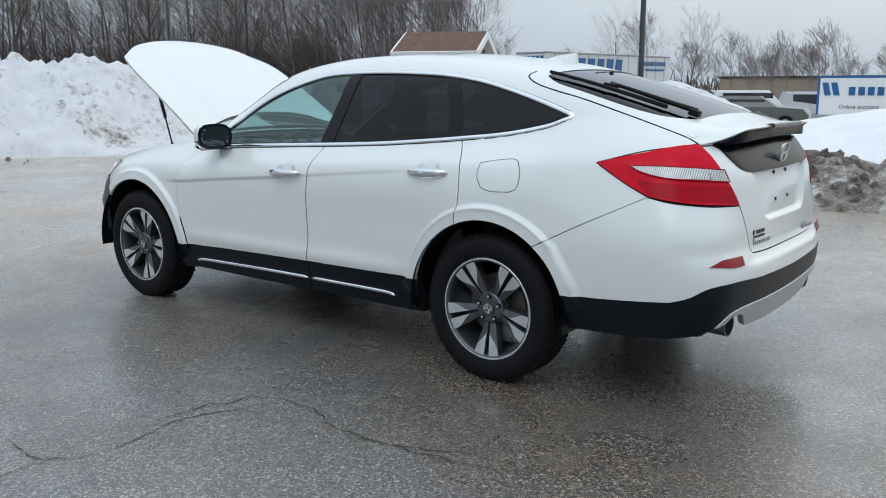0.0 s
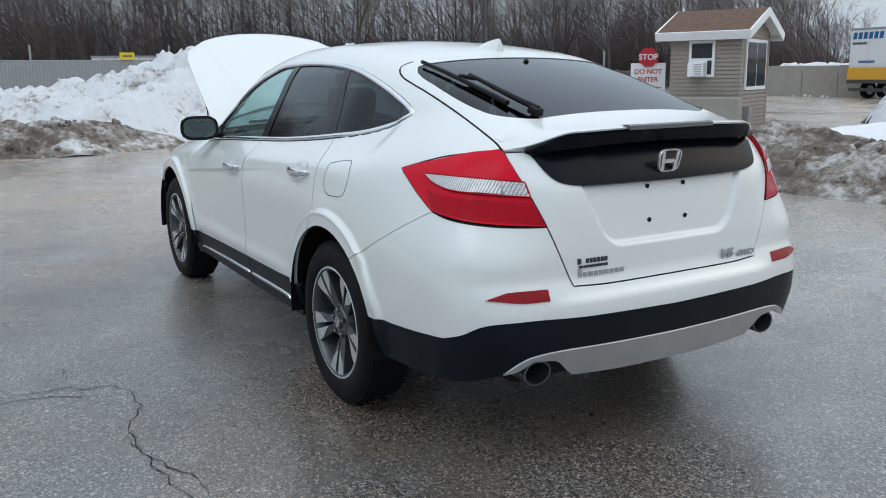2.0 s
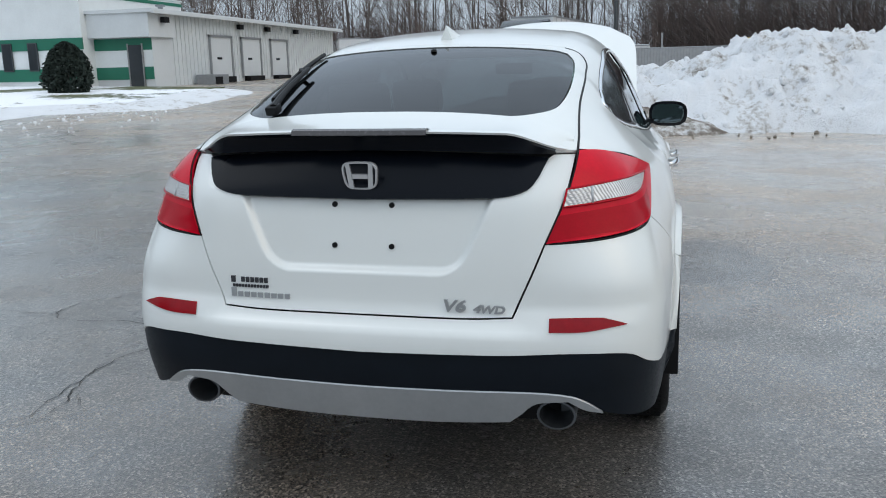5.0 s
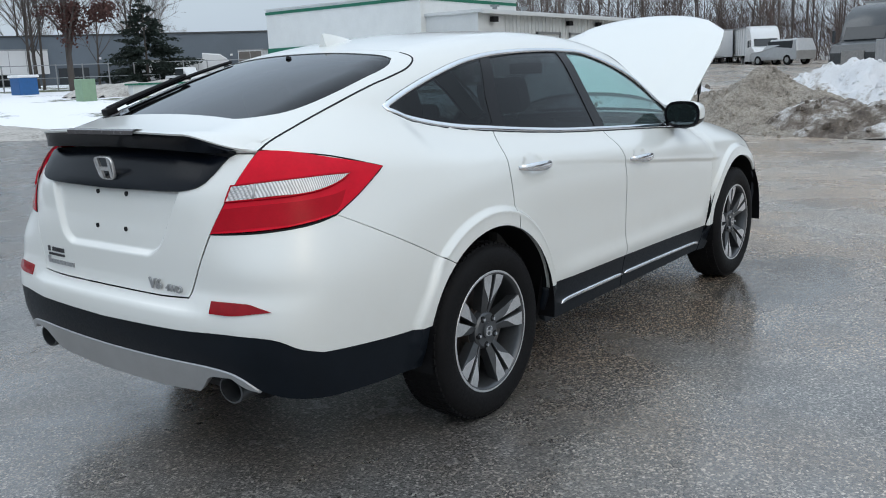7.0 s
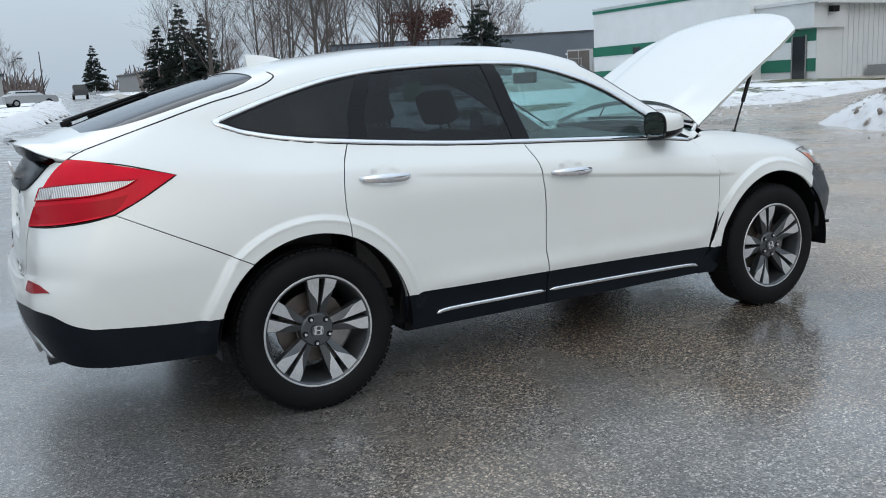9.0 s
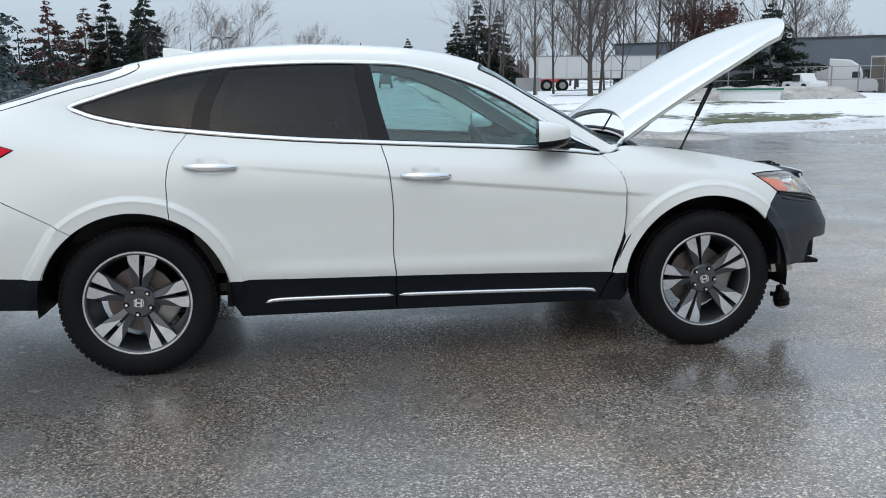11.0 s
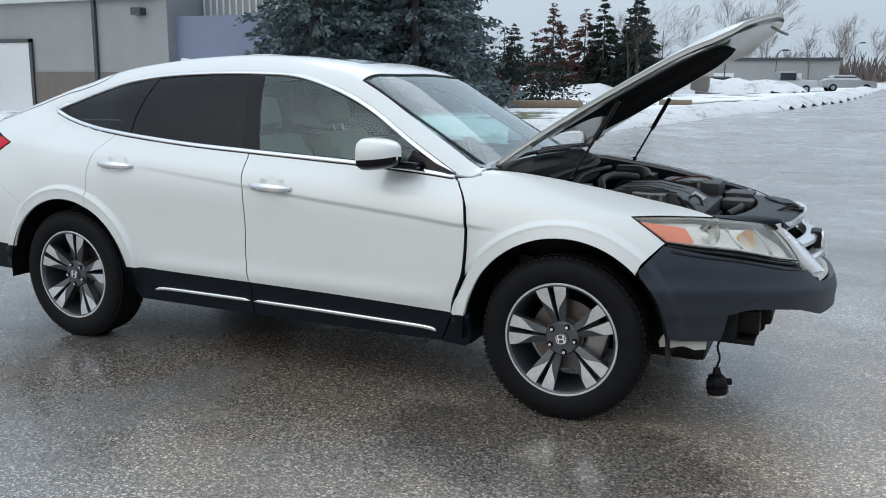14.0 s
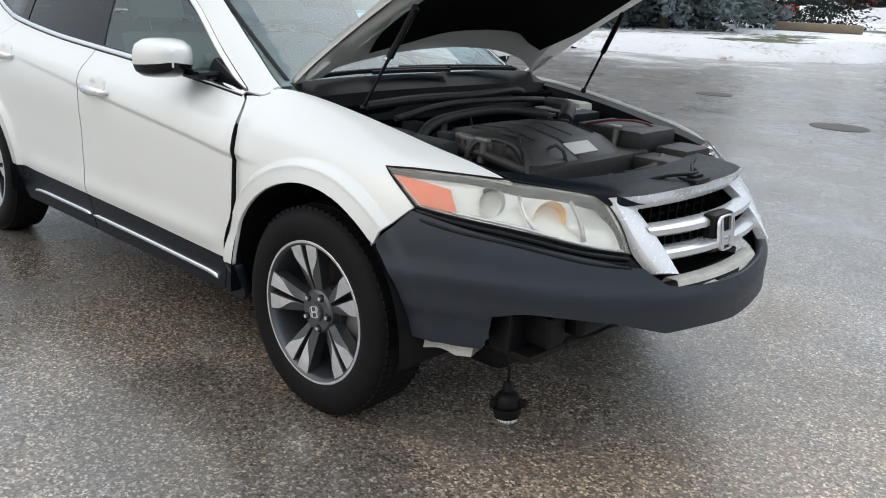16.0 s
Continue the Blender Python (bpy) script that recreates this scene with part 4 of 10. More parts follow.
for s, word in sides:
    door = panel("front_door", [outline([DLO_LOW[-1], *DLO_LOW[-2:-4:-1]], B_LINE, SS((-0.195, 0.433), (0.35, 0.424), (0.893, 0.408)), A_LINE)], ALONG, PAINT, car, side=s, cell=0.017,
                 relief=handle_dent(*HANDLES[1]), fine=on_fold, gap=0.0025, label="white front door")
    door_handle(door, s, *HANDLES[1])
    if s < 0:
        # a black strip along the door's leading edge, where the wing is pushed in
        p, n = onto_form(ALONG.flat(smooth_line(A_LINE[:-1], 0.03)), ALONG)
        bm = bmesh.new()
        rows = [[bm.verts.new((a[0] + dx + 0.0, -(a[1] - b[1] * dn), a[2] - b[2] * dn)) for dx, dn in ((-0.0015, 0.0005), (0.0015, 0.0012), (0.0015, 0.024), (-0.0015, 0.024))] for a, b in zip(p, n)]
        for r0, r1 in zip(rows, rows[1:]):
            for i in range(4):
                bm.faces.new((r0[i], r0[(i + 1) % 4], r1[(i + 1) % 4], r1[i]))
        part("door_edge", bm, BLACK, door, "black strip on the front door's leading edge")
    rdoor = panel("rear_door", [outline(DLO_LOW[5:2:-1], C_LINE, arc(-AXLE, ARCH_R, angle_on_arch(-AXLE, -1.233, 0.742), angle_on_arch(-AXLE, -0.985, 0.438)), SS((-0.985, 0.438), (-0.6, 0.437), (-0.195, 0.433)), B_LINE[::-1])],
                  ALONG, PAINT, car, side=s, cell=0.017, relief=handle_dent(*HANDLES[0]), fine=on_fold, gap=0.0025, label="white rear door")
    door_handle(rdoor, s, *HANDLES[0])
    # windows and pillar trims
    FG = outline([(-0.285, 0.60, 1.450), (-0.092, 0.60, 1.434), (0.148, 0.63, 1.364), (0.386, 0.66, 1.245), (0.60, 0.71, 1.122), (0.74, 0.75, 1.035)], [(0.74, 0.75, 1.035), (0.489, 0.78, 1.048), (-0.205, 0.785, 1.083)], [(-0.205, 0.785, 1.083), (-0.25, 0.70, 1.26), (-0.285, 0.60, 1.450)])
    RG = outline([(-0.96, 0.60, 1.414), (-0.665, 0.60, 1.442), (-0.365, 0.60, 1.451)], [(-0.365, 0.60, 1.451), (-0.335, 0.70, 1.26), (-0.30, 0.785, 1.087)], [(-0.30, 0.785, 1.087), (-0.70, 0.78, 1.112), (-1.055, 0.76, 1.140)], [(-1.055, 0.76, 1.140), (-1.04, 0.70, 1.25), (-0.96, 0.60, 1.414)])
    QG = outline([(-1.03, 0.60, 1.404), (-1.348, 0.62, 1.345), (-1.56, 0.64, 1.283), (-1.645, 0.65, 1.252)], [(-1.645, 0.65, 1.246), (-1.586, 0.68, 1.224), (-1.40, 0.72, 1.188), (-1.135, 0.75, 1.150)], [(-1.135, 0.75, 1.150), (-1.11, 0.69, 1.27), (-1.03, 0.60, 1.404)])
    panel("window_glass", [FG], ALONG, TINT, door, side=s, lift=-0.006, gap=0.0, cell=0.07, rim=0, label="clear green-tinted front side window")
    panel("window_glass", [RG], ALONG, PRIVACY, rdoor, side=s, lift=-0.006, gap=0.0, cell=0.07, rim=0, label="dark privacy glass")
    panel("quarter_window", [QG], ALONG, PRIVACY, car, side=s, lift=-0.005, gap=0.0, cell=0.07, rim=0, label="dark fixed quarter window")
    dlo = outline(DLO_TOP, DLO_TIP, DLO_LOW, [DLO_LOW[-1], DLO_TOP[0]])
    panel("window_surround", [dlo, FG, RG, QG], ALONG, GLOSSBLACK, car, side=s, lift=-0.003, gap=0.001, holes_gap=-0.001, cell=0.05, label="black window surround and pillar trim")
    strip("window_trim", outline(DLO_TOP, DLO_TIP, DLO_LOW, [DLO_LOW[-1], DLO_TOP[0]], step=0.03), ALONG, CHROME, car, side=s, width=0.022, height=0.006, closed=True, smoothed=False, label="chrome window trim")
    strip("window_seal", [(p[0], p[1], p[2] - 0.016) for p in DLO_LOW], ALONG, BLACK, car, side=s, width=0.007, height=0.0015)
    strip("window_seal", [(p[0], p[1], p[2] + 0.014) for p in DLO_TOP], ALONG, BLACK, car, side=s, width=0.009, height=0.0015)
    # front wing
    wing_top = [(0.868, 0.79, 1.006), (0.95, 0.765, 1.035), (1.0, 0.72, 1.047), (1.166, 0.70, 1.032), (1.543, 0.688, 0.976), (1.778, 0.672, 0.930), (1.985, 0.622, 0.874)]
    wing_lamp = [(1.985, 0.622, 0.874), (1.88, 0.70, 0.882), (1.79, 0.765, 0.887), (1.659, 0.828, 0.884)]
    wing_low = [(1.659, 0.828, 0.884), (1.73, 0.835, 0.838), (1.80, 0.842, 0.790)]
    # the wing on one side stands off the door
    wing_rear = A_LINE if s > 0 else [(p[0] + 0.002 + 0.003 * min(1.0, max(0.0, (1.0 - p[2]) / 0.45)), p[1], p[2]) for p in A_LINE]
    panel("front_wing", [outline(wing_rear, wing_top, wing_lamp, wing_low, [(1.80, 0.842, 0.790), (1.705, 0.90, 0.690)], arc(AXLE, ARCH_F, angle_on_arch(AXLE, 1.705, 0.662), angle_on_arch(AXLE, 0.972, 0.43)), SS((0.972, 0.43), (0.965, 0.405)), SS((0.965, 0.405), (0.893, 0.408)))],
          ALONG, PAINT, car, side=s, cell=0.016, gap=0.003, fine=on_fold, label="white front wing",
          relief=None if s > 0 else lambda p: -0.015 * (1 - sstep(0.0, 0.10, p[:, 0] - 0.94)) * sstep(1.0, 0.85, p[:, 2]) * sstep(0.40, 0.55, p[:, 2]))
    # sill cladding and its bright strip
    sill = panel("sill_cladding", [outline(SS((-0.985, 0.437), (-0.6, 0.435), (-0.199, 0.432)), SS((-0.199, 0.432), (-0.197, 0.262)), SS((-0.197, 0.262), (-0.6, 0.262), (-0.93, 0.262)), SS((-0.93, 0.262), (-0.972, 0.33), (-0.985, 0.437)))],
                 ALONG, CLAD, car, side=s, lift=-0.004, gap=0.0015, cell=0.05, rim=0.03, label="dark grey plastic cladding under the rear door")
    strip("sill_strip", SS((-0.823, 0.327), (-0.75, 0.338), (-0.5, 0.339), (-0.207, 0.338)), ALONG, CHROME, sill, side=s, width=0.020, height=0.008, taper=0.03, label="bright sill strip")
    sill = panel("sill_cladding", [outline(SS((-0.193, 0.432), (0.3, 0.424), (0.895, 0.406)), SS((0.895, 0.406), (0.868, 0.34), (0.835, 0.265)), SS((0.835, 0.265), (0.3, 0.262), (-0.191, 0.262)), SS((-0.191, 0.262), (-0.193, 0.432)))],
                 ALONG, CLAD, car, side=s, lift=-0.004, gap=0.0015, cell=0.05, rim=0.03, label="dark grey plastic cladding under the front door")
    strip("sill_strip", SS((-0.185, 0.338), (0.2, 0.335), (0.5, 0.330), (0.76, 0.324), (0.82, 0.312)), ALONG, CHROME, sill, side=s, width=0.020, height=0.008, taper=0.03, label="bright sill strip")
    panel("sill_end_cap", [outline(SS((0.901, 0.406), (0.98, 0.404)), SS((0.98, 0.404), (0.985, 0.30), (0.955, 0.255)), SS((0.955, 0.255), (0.841, 0.262)), SS((0.841, 0.262), (0.874, 0.34), (0.901, 0.406)))],
          ALONG, CLAD, car, side=s, lift=-0.002, gap=0.0015, cell=0.05, rim=0.03, label="dark grey plastic end cap of the sill")
    # dark inner skin, added to block light; it shows black in the gaps
    panel("inner_skin", [outline(SS((-1.0, 0.30), (0.98, 0.30)), SS((0.98, 0.30), (0.98, 0.99)), SS((0.98, 0.99), (-0.2, 1.03), (-1.6, 1.16)), SS((-1.6, 1.16), (-1.6, 0.80)), arc(-AXLE, ARCH_R + 0.02, angle_on_arch(-AXLE, -1.6, 0.75), angle_on_arch(-AXLE, -1.0, 0.50)), step=0.06)], ALONG, BLACK, car, side=s, lift=-0.028, rim=0, cell=0.08)
    # tail lamp
    lamp = panel("tail_lamp", [outline(LAMP_LOW_EDGE, LAMP_OUT_EDGE, LAMP_TOP_EDGE, LAMP_IN_EDGE)], TAIL, REDLENS, car, side=s, lift=0.005, gap=0.002, cell=0.03, label="red tail lamp with clear reversing lens")
    panel("brake_lens", [outline([(-2.428, 0.545, 0.895), (-2.405, 0.575, 0.966)], [(-2.405, 0.575, 0.966), (-2.27, 0.745, 0.978), (-2.16, 0.805, 0.992), (-2.09, 0.818, 1.006)], [(-2.09, 0.818, 1.006), (-2.13, 0.822, 0.955), (-2.165, 0.820, 0.934)], [(-2.165, 0.820, 0.934), (-2.24, 0.79, 0.921), (-2.32, 0.74, 0.910), (-2.428, 0.545, 0.895)])], TAIL, REDLOW, lamp, side=s, lift=0.0065, gap=0.0, cell=0.02, rim=0.003, label="deep red brake light lens",
          relief=lambda p: 0.0006 * np.sin(p[:, 2] * 900))
    clear = panel("reversing_lens", [outline([(-2.397, 0.585, 0.988), (-2.378, 0.595, 1.036)], [(-2.378, 0.595, 1.036), (-2.30, 0.70, 1.047), (-2.17, 0.77, 1.053), (-2.055, 0.798, 1.051)], [(-2.055, 0.798, 1.051), (-2.10, 0.80, 1.030), (-2.17, 0.785, 1.011), (-2.25, 0.75, 1.001), (-2.397, 0.585, 0.988)])], TAIL, LENSWHITE, lamp, side=s, lift=0.009, gap=0.0, cell=0.008, rim=0.006, label="clear ribbed reversing lens",
                  relief=lambda p: 0.0012 * np.abs(np.sin((p[:, 0] * 0.75 - np.abs(p[:, 1]) * 0.66) * 230)))
    strip("lens_divider", [(-2.335, 0.66, 1.040), (-2.345, 0.66, 0.994)], TAIL, SILVER, clear, side=s, width=0.007, height=0.004, lift=0.009)
    for k in range(5):
        strip("lens_rib", [(-2.376 - 0.004 * k, 0.600, 1.029 - 0.008 * k), (-2.345, 0.652, 1.032 - 0.008 * k)], TAIL, SILVER, clear, side=s, width=0.002, height=0.0015, lift=0.0095)
    strip("lens_frame", outline([(-2.397, 0.585, 0.988), (-2.378, 0.595, 1.036)], [(-2.378, 0.595, 1.036), (-2.30, 0.70, 1.047), (-2.17, 0.77, 1.053), (-2.055, 0.798, 1.051)], [(-2.055, 0.798, 1.051), (-2.10, 0.80, 1.030), (-2.17, 0.785, 1.011), (-2.25, 0.75, 1.001), (-2.397, 0.585, 0.988)]), TAIL, REDLOW, lamp, side=s, width=0.006, height=0.004, lift=0.0085, closed=True, smoothed=False)
    strip("lamp_seal", outline(LAMP_LOW_EDGE, LAMP_OUT_EDGE, LAMP_TOP_EDGE, LAMP_IN_EDGE), TAIL, BLACK, lamp, side=s, width=0.006, height=0.002, lift=0.0005, closed=True, smoothed=False)

# rear bumper
WB_LINE = [S(-1.80, 0.482), S(-1.95, 0.487), S(-2.12, 0.497), (-2.27, 0.83, 0.512)]
WB_REAR = [(-2.27, 0.83, 0.512), (-2.33, 0.80, 0.535), (-2.39, 0.755, 0.572)] + RR((0.66, 0.580), (0.45, 0.574), (0.0, 0.565))
bump_half = outline(RR((0.0, 0.672), (0.30, 0.672), (0.452, 0.678)), [RR((0.452, 0.678))[0], RR((0.505, 0.80))[0], LAMP_LOW], LAMP_LOW_EDGE, BUMPER_CUT[::-1], arc(-AXLE, ARCH_R, angle_on_arch(-AXLE, -1.662, 0.684), angle_on_arch(-AXLE, -1.80, 0.482)), WB_LINE, WB_REAR)
bumper = panel("rear_bumper", [mirrored(np.vstack([bump_half, WB_REAR[-1]]))], TAIL, PAINT, car, cell=0.03, gap=0.002, label="white rear bumper",
               relief=lambda p: 0.012 * sstep(0.655, 0.63, p[:, 2]) * (1 - sstep(0.40, 0.60, np.abs(p[:, 1]))))
SKID_TOP = [(-2.43, 0.715, 0.388), (-2.45, 0.66, 0.430), (-2.46, 0.60, 0.452)] + RR((0.48, 0.458), (0.25, 0.453), (0.0, 0.450))
clad_half = outline(WB_REAR[::-1], WB_LINE[::-1], arc(-AXLE, ARCH_R + 0.01, angle_on_arch(-AXLE, -1.80, 0.482), 182.0, 5), [S(-1.835, 0.335), S(-2.05, 0.34), (-2.25, 0.84, 0.352), (-2.36, 0.78, 0.366), (-2.43, 0.715, 0.388)], SKID_TOP)
panel("lower_cladding", [mirrored(np.vstack([clad_half, SKID_TOP[-1]]))], TAIL, CLAD, bumper, cell=0.035, lift=-0.002, gap=0.001, rim=0.03, label="dark grey lower bumper cladding")
skid_half = outline(SKID_TOP[::-1], [(-2.43, 0.715, 0.386), (-2.44, 0.66, 0.400), (-2.45, 0.61, 0.432)], [(-2.45, 0.61, 0.432), (-2.45, 0.52, 0.425), (-2.45, 0.475, 0.385), (-2.45, 0.44, 0.352)], RR((0.44, 0.352), (0.22, 0.338), (0.0, 0.335)))
panel("skid_plate", [mirrored(np.vstack([skid_half, RR((0.0, 0.335))]))], TAIL, SILVER, bumper, cell=0.03, lift=0.004, gap=0.001, rim=0.03, label="silver painted skid plate")
for s, word in sides:
    panel("rear_reflector", [outline(RR((0.556, 0.679), (0.63, 0.681), (0.705, 0.682)), [RR((0.705, 0.682))[0], (-2.378, 0.752, 0.650)], [(-2.378, 0.752, 0.650), *RR((0.66, 0.644), (0.556, 0.641))], RR((0.556, 0.641), (0.556, 0.679)))], TAIL, REDDARK, bumper, side=s, lift=0.004, gap=0.0, cell=0.04, label="red reflector")
    bm = bmesh.new()
    cylinder(bm, (-2.25, s * 0.575, 0.405), (-2.425, s * 0.575, 0.400), 0.045, 0.048, 20, caps=False)
    cylinder(bm, (-2.425, s * 0.575, 0.400), (-2.426, s * 0.575, 0.400), 0.048, 0.042, 20, caps=False)
    cylinder(bm, (-2.426, s * 0.575, 0.400), (-2.31, s * 0.575, 0.403), 0.042, 0.040, 20, caps=False)
    cylinder(bm, (-2.31, s * 0.575, 0.403), (-2.305, s * 0.575, 0.403), 0.041, 0.041, 20)
    bmesh.ops.transform(bm, matrix=Matrix.Translation((-0.008, s * 0.575, -0.004)) @ Matrix.Diagonal((1, 1.22, 0.95, 1)) @ Matrix.Translation((0, -s * 0.575, 0)), verts=bm.verts[:])
    part("exhaust_tip", bm, GUNMETAL, car, "round sooty steel exhaust tip", smooth=True)


# ---- wheels ----
def spoke_point(r, a, y):
    return (r * math.cos(a), y, r * math.sin(a))


def build_wheel():
    """A wheel in its own frame: axle along y, its face towards -y."""
    w = new("wheel")
    w.empty_display_size = 0.2
    # tyre: a turned section
    prof = [(0.232, 0.085), (0.245, 0.102), (0.275, 0.112), (0.305, 0.113), (0.328, 0.106), (0.343, 0.092), (0.352, 0.070), (0.356, 0.035), (0.357, 0.0)]
    prof = [(r, -y) for r, y in prof] + [(r, y) for r, y in prof[-2::-1]]
    seg = 72
    bm = bmesh.new()
    rings = [[bm.verts.new(spoke_point(r, 2 * math.pi * i / seg, y)) for r, y in prof] for i in range(seg)]
    for i in range(seg):
        for k in range(len(prof) - 1):
            bm.faces.new((rings[i][k], rings[(i + 1) % seg][k], rings[(i + 1) % seg][k + 1], rings[i][k + 1]))
    tyre = part("tyre", bm, RUBBER, w, "black rubber tyre", smooth=True)
    # tread blocks on the shoulders
    bm = bmesh.new()
    for i in range(seg):
        a = 2 * math.pi * (i + 0.5) / seg
        for sgn in (-1, 1):
            m = Matrix.Rotation(-a, 4, "Y")
            box(bm, (0.340, sgn * 0.066 - 0.019, -0.011), (0.3545, sgn * 0.066 + 0.019, 0.011), m)
        box(bm, (0.350, -0.042, -0.012), (0.3578, -0.006, 0.012), Matrix.Rotation(-a, 4, "Y"))
        box(bm, (0.350, 0.006, -0.012), (0.3578, 0.042, 0.012), Matrix.Rotation(-a - 0.04, 4, "Y"))
    part("tread", bm, RUBBER, tyre)
    # rim barrel and lip
    bm = bmesh.new()
    lip = [(0.236, -0.088), (0.247, -0.094), (0.2475, -0.099), (0.243, -0.103), (0.236, -0.103), (0.229, -0.098), (0.223, -0.085), (0.218, -0.05), (0.208, 0.02), (0.205, 0.09)]
    rings = [[bm.verts.new(spoke_point(r, 2 * math.pi * i / seg, y)) for r, y in lip] for i in range(seg)]
    for i in range(seg):
        for k in range(len(lip) - 1):
            f = bm.faces.new((rings[i][k], rings[(i + 1) % seg][k], rings[(i + 1) % seg][k + 1], rings[i][k + 1]))
            f.material_index = 0 if k in (1, 2, 3) else 1
    rim = part("rim", bm, [ALLOY, GUNMETAL], w, "two-tone alloy rim", smooth=True)
    # five twin spokes: machined face over a dark flank
    for n in range(5):
        bm = bmesh.new()
        a0 = math.pi / 2 + 2 * math.pi * n / 5
        for sgn in (-1, 1):
            prev = None
            for t in np.linspace(0, 1, 12):
                r = 0.055 + (0.236 - 0.055) * t
                near, far = 0.0035 + 0.0090 * t, 0.024 + 0.050 * t**0.95
                bright = sstep(0.30, 0.74, t) * 0.90 + 0.06
                y = -0.076 - 0.020 * math.sin(math.pi * min(1, t * 0.9 + 0.1) * 0.5) - 0.002 * t + 0.010 * (1 - t)
                edge = near + (far - near) * bright
                pts = [(r, y + 0.040, near), (r, y + 0.003, near), (r, y, near + 0.002), (r, y, edge), (r, y + 0.003 + 0.007 * (1 - t), far), (r, y + 0.050, far * 0.95)]
                ring = [bm.verts.new(Matrix.Rotation(-a0, 3, "Y") @ Vector((p[0], p[1], sgn * p[2]))) for p in pts]
                if prev:
                    for k in range(5):
                        f = bm.faces.new((prev[k], prev[k + 1], ring[k + 1], ring[k]))
                        f.material_index = 0 if k == 2 and t > 0.36 else 1
                prev = ring
        part("spoke", bm, [ALLOY, GUNMETAL], rim)
    # hub, cap, nuts
    bm = bmesh.new()
    cylinder(bm, (0, -0.03, 0), (0, -0.070, 0), 0.085, 0.074, 40)
    cylinder(bm, (0, -0.070, 0), (0, -0.078, 0), 0.074, 0.066, 40)
    part("hub", bm, GUNMETAL, rim, "dark grey wheel hub", smooth=True)
    bm = bmesh.new()
    cylinder(bm, (0, -0.07, 0), (0, -0.086, 0), 0.033, 0.031, 28)
    cap = part("centre_cap", bm, GUNMETAL, w, "grey centre cap with a bright emblem", smooth=True)
    bm = bmesh.new()
    for sx in (-1, 1):
        box(bm, (sx * 0.012 - 0.0035, -0.089, -0.016), (sx * 0.012 + 0.0035, -0.0865, 0.016), Matrix.Identity(4))
    box(bm, (-0.009, -0.089, -0.003), (0.009, -0.0865, 0.003))
    n = 24
    ring = []
    for i in range(n):
        a = 2 * math.pi * i / n
        k = (abs(math.cos(a)) ** 4 + abs(math.sin(a)) ** 4) ** -0.25
        ring.append([bm.verts.new((0.022 * f * k * math.cos(a), y, 0.020 * f * k * math.sin(a))) for f, y in ((1, -0.086), (1, -0.089), (0.86, -0.089), (0.86, -0.086))])
    for i in range(n):
        for q in range(3):
            bm.faces.new((ring[i][q], ring[(i + 1) % n][q], ring[(i + 1) % n][q + 1], ring[i][q + 1]))
    part("cap_emblem", bm, CHROME, cap)
    for n in range(5):
        a = math.pi / 2 + 2 * math.pi * (n + 0.5) / 5
        bm = bmesh.new()
        c = Vector((0.0572 * math.cos(a), 0, 0.0572 * math.sin(a)))
        cylinder(bm, c + Vector((0, -0.066, 0)), c + Vector((0, -0.079, 0)), 0.0135, 0.0135, 14, mat=1)
        cylinder(bm, c + Vector((0, -0.070, 0)), c + Vector((0, -0.088, 0)), 0.0085, 0.007, 6)
        part("wheel_nut", bm, [CHROME, BLACK], rim)
    # brake disc and caliper
    bm = bmesh.new()
    cylinder(bm, (0, 0.0, 0), (0, 0.018, 0), 0.155, 0.155, 48)
    cylinder(bm, (0, -0.045, 0), (0, 0.0, 0), 0.085, 0.085, 32)
    part("brake_disc", bm, DISC, w, "worn iron brake disc", smooth=True)
    bm = bmesh.new()
    box(bm, (0.085, -0.025, -0.075), (0.175, 0.05, 0.075), Matrix.Rotation(0.5, 4, "Y"), 0.012)
    part("brake_caliper", bm, STEEL, w)
    return w


first_wheel = build_wheel()
first_wheel.parent = car
first_wheel["label"] = "black tyre on a five twin-spoke alloy wheel"
first_wheel.matrix_basis = pose(-AXLE, -0.795, HUB_Z, 0, 8, 0)
for x, y, spin, turn in ((AXLE, -0.795, -13, 0), (-AXLE, 0.795, 36, 180), (AXLE, 0.795, 20, 180)):
    w = copy_thing(first_wheel, pose(x, y, HUB_Z, 0, spin, turn))

# wheel houses and underbody
for s, word in sides:
    for ax, r in ((-AXLE, ARCH_R), (AXLE, ARCH_F)):
        bm = bmesh.new()
        n = 30
        lo = [(ax + (r + 0.004) * math.cos(a), 0.35 + (r + 0.004) * math.sin(a)) for a in np.linspace(-0.10, math.pi + 0.10, n)]
        rows = [[bm.verts.new((x, s * y, z)) for x, z in lo] for y in (half_width(np.array([ax]), np.array([0.8]))[0] - 0.004, 0.80, 0.60)]
        for r0, r1 in zip(rows, rows[1:]):
            for i in range(n - 1):
                bm.faces.new((r0[i], r0[i + 1], r1[i + 1], r1[i]))
        c = bm.verts.new((ax, s * 0.60, 0.30))
        for i in range(n - 1):
            bm.faces.new((rows[-1][i], rows[-1][i + 1], c))
        part("wheel_house", bm, BLACK, car, "black wheel arch liner", smooth=True)
bm = bmesh.new()
box(bm, (-0.95, -0.80, 0.24), (0.95, 0.80, 0.34), None, 0.02)
box(bm, (-2.32, -0.60, 0.30), (-0.95, 0.60, 0.44), None, 0.03)
box(bm, (0.95, -0.58, 0.24), (1.95, 0.58, 0.40), None, 0.03)
part("underbody", bm, BLACK, car, "dark underbody")


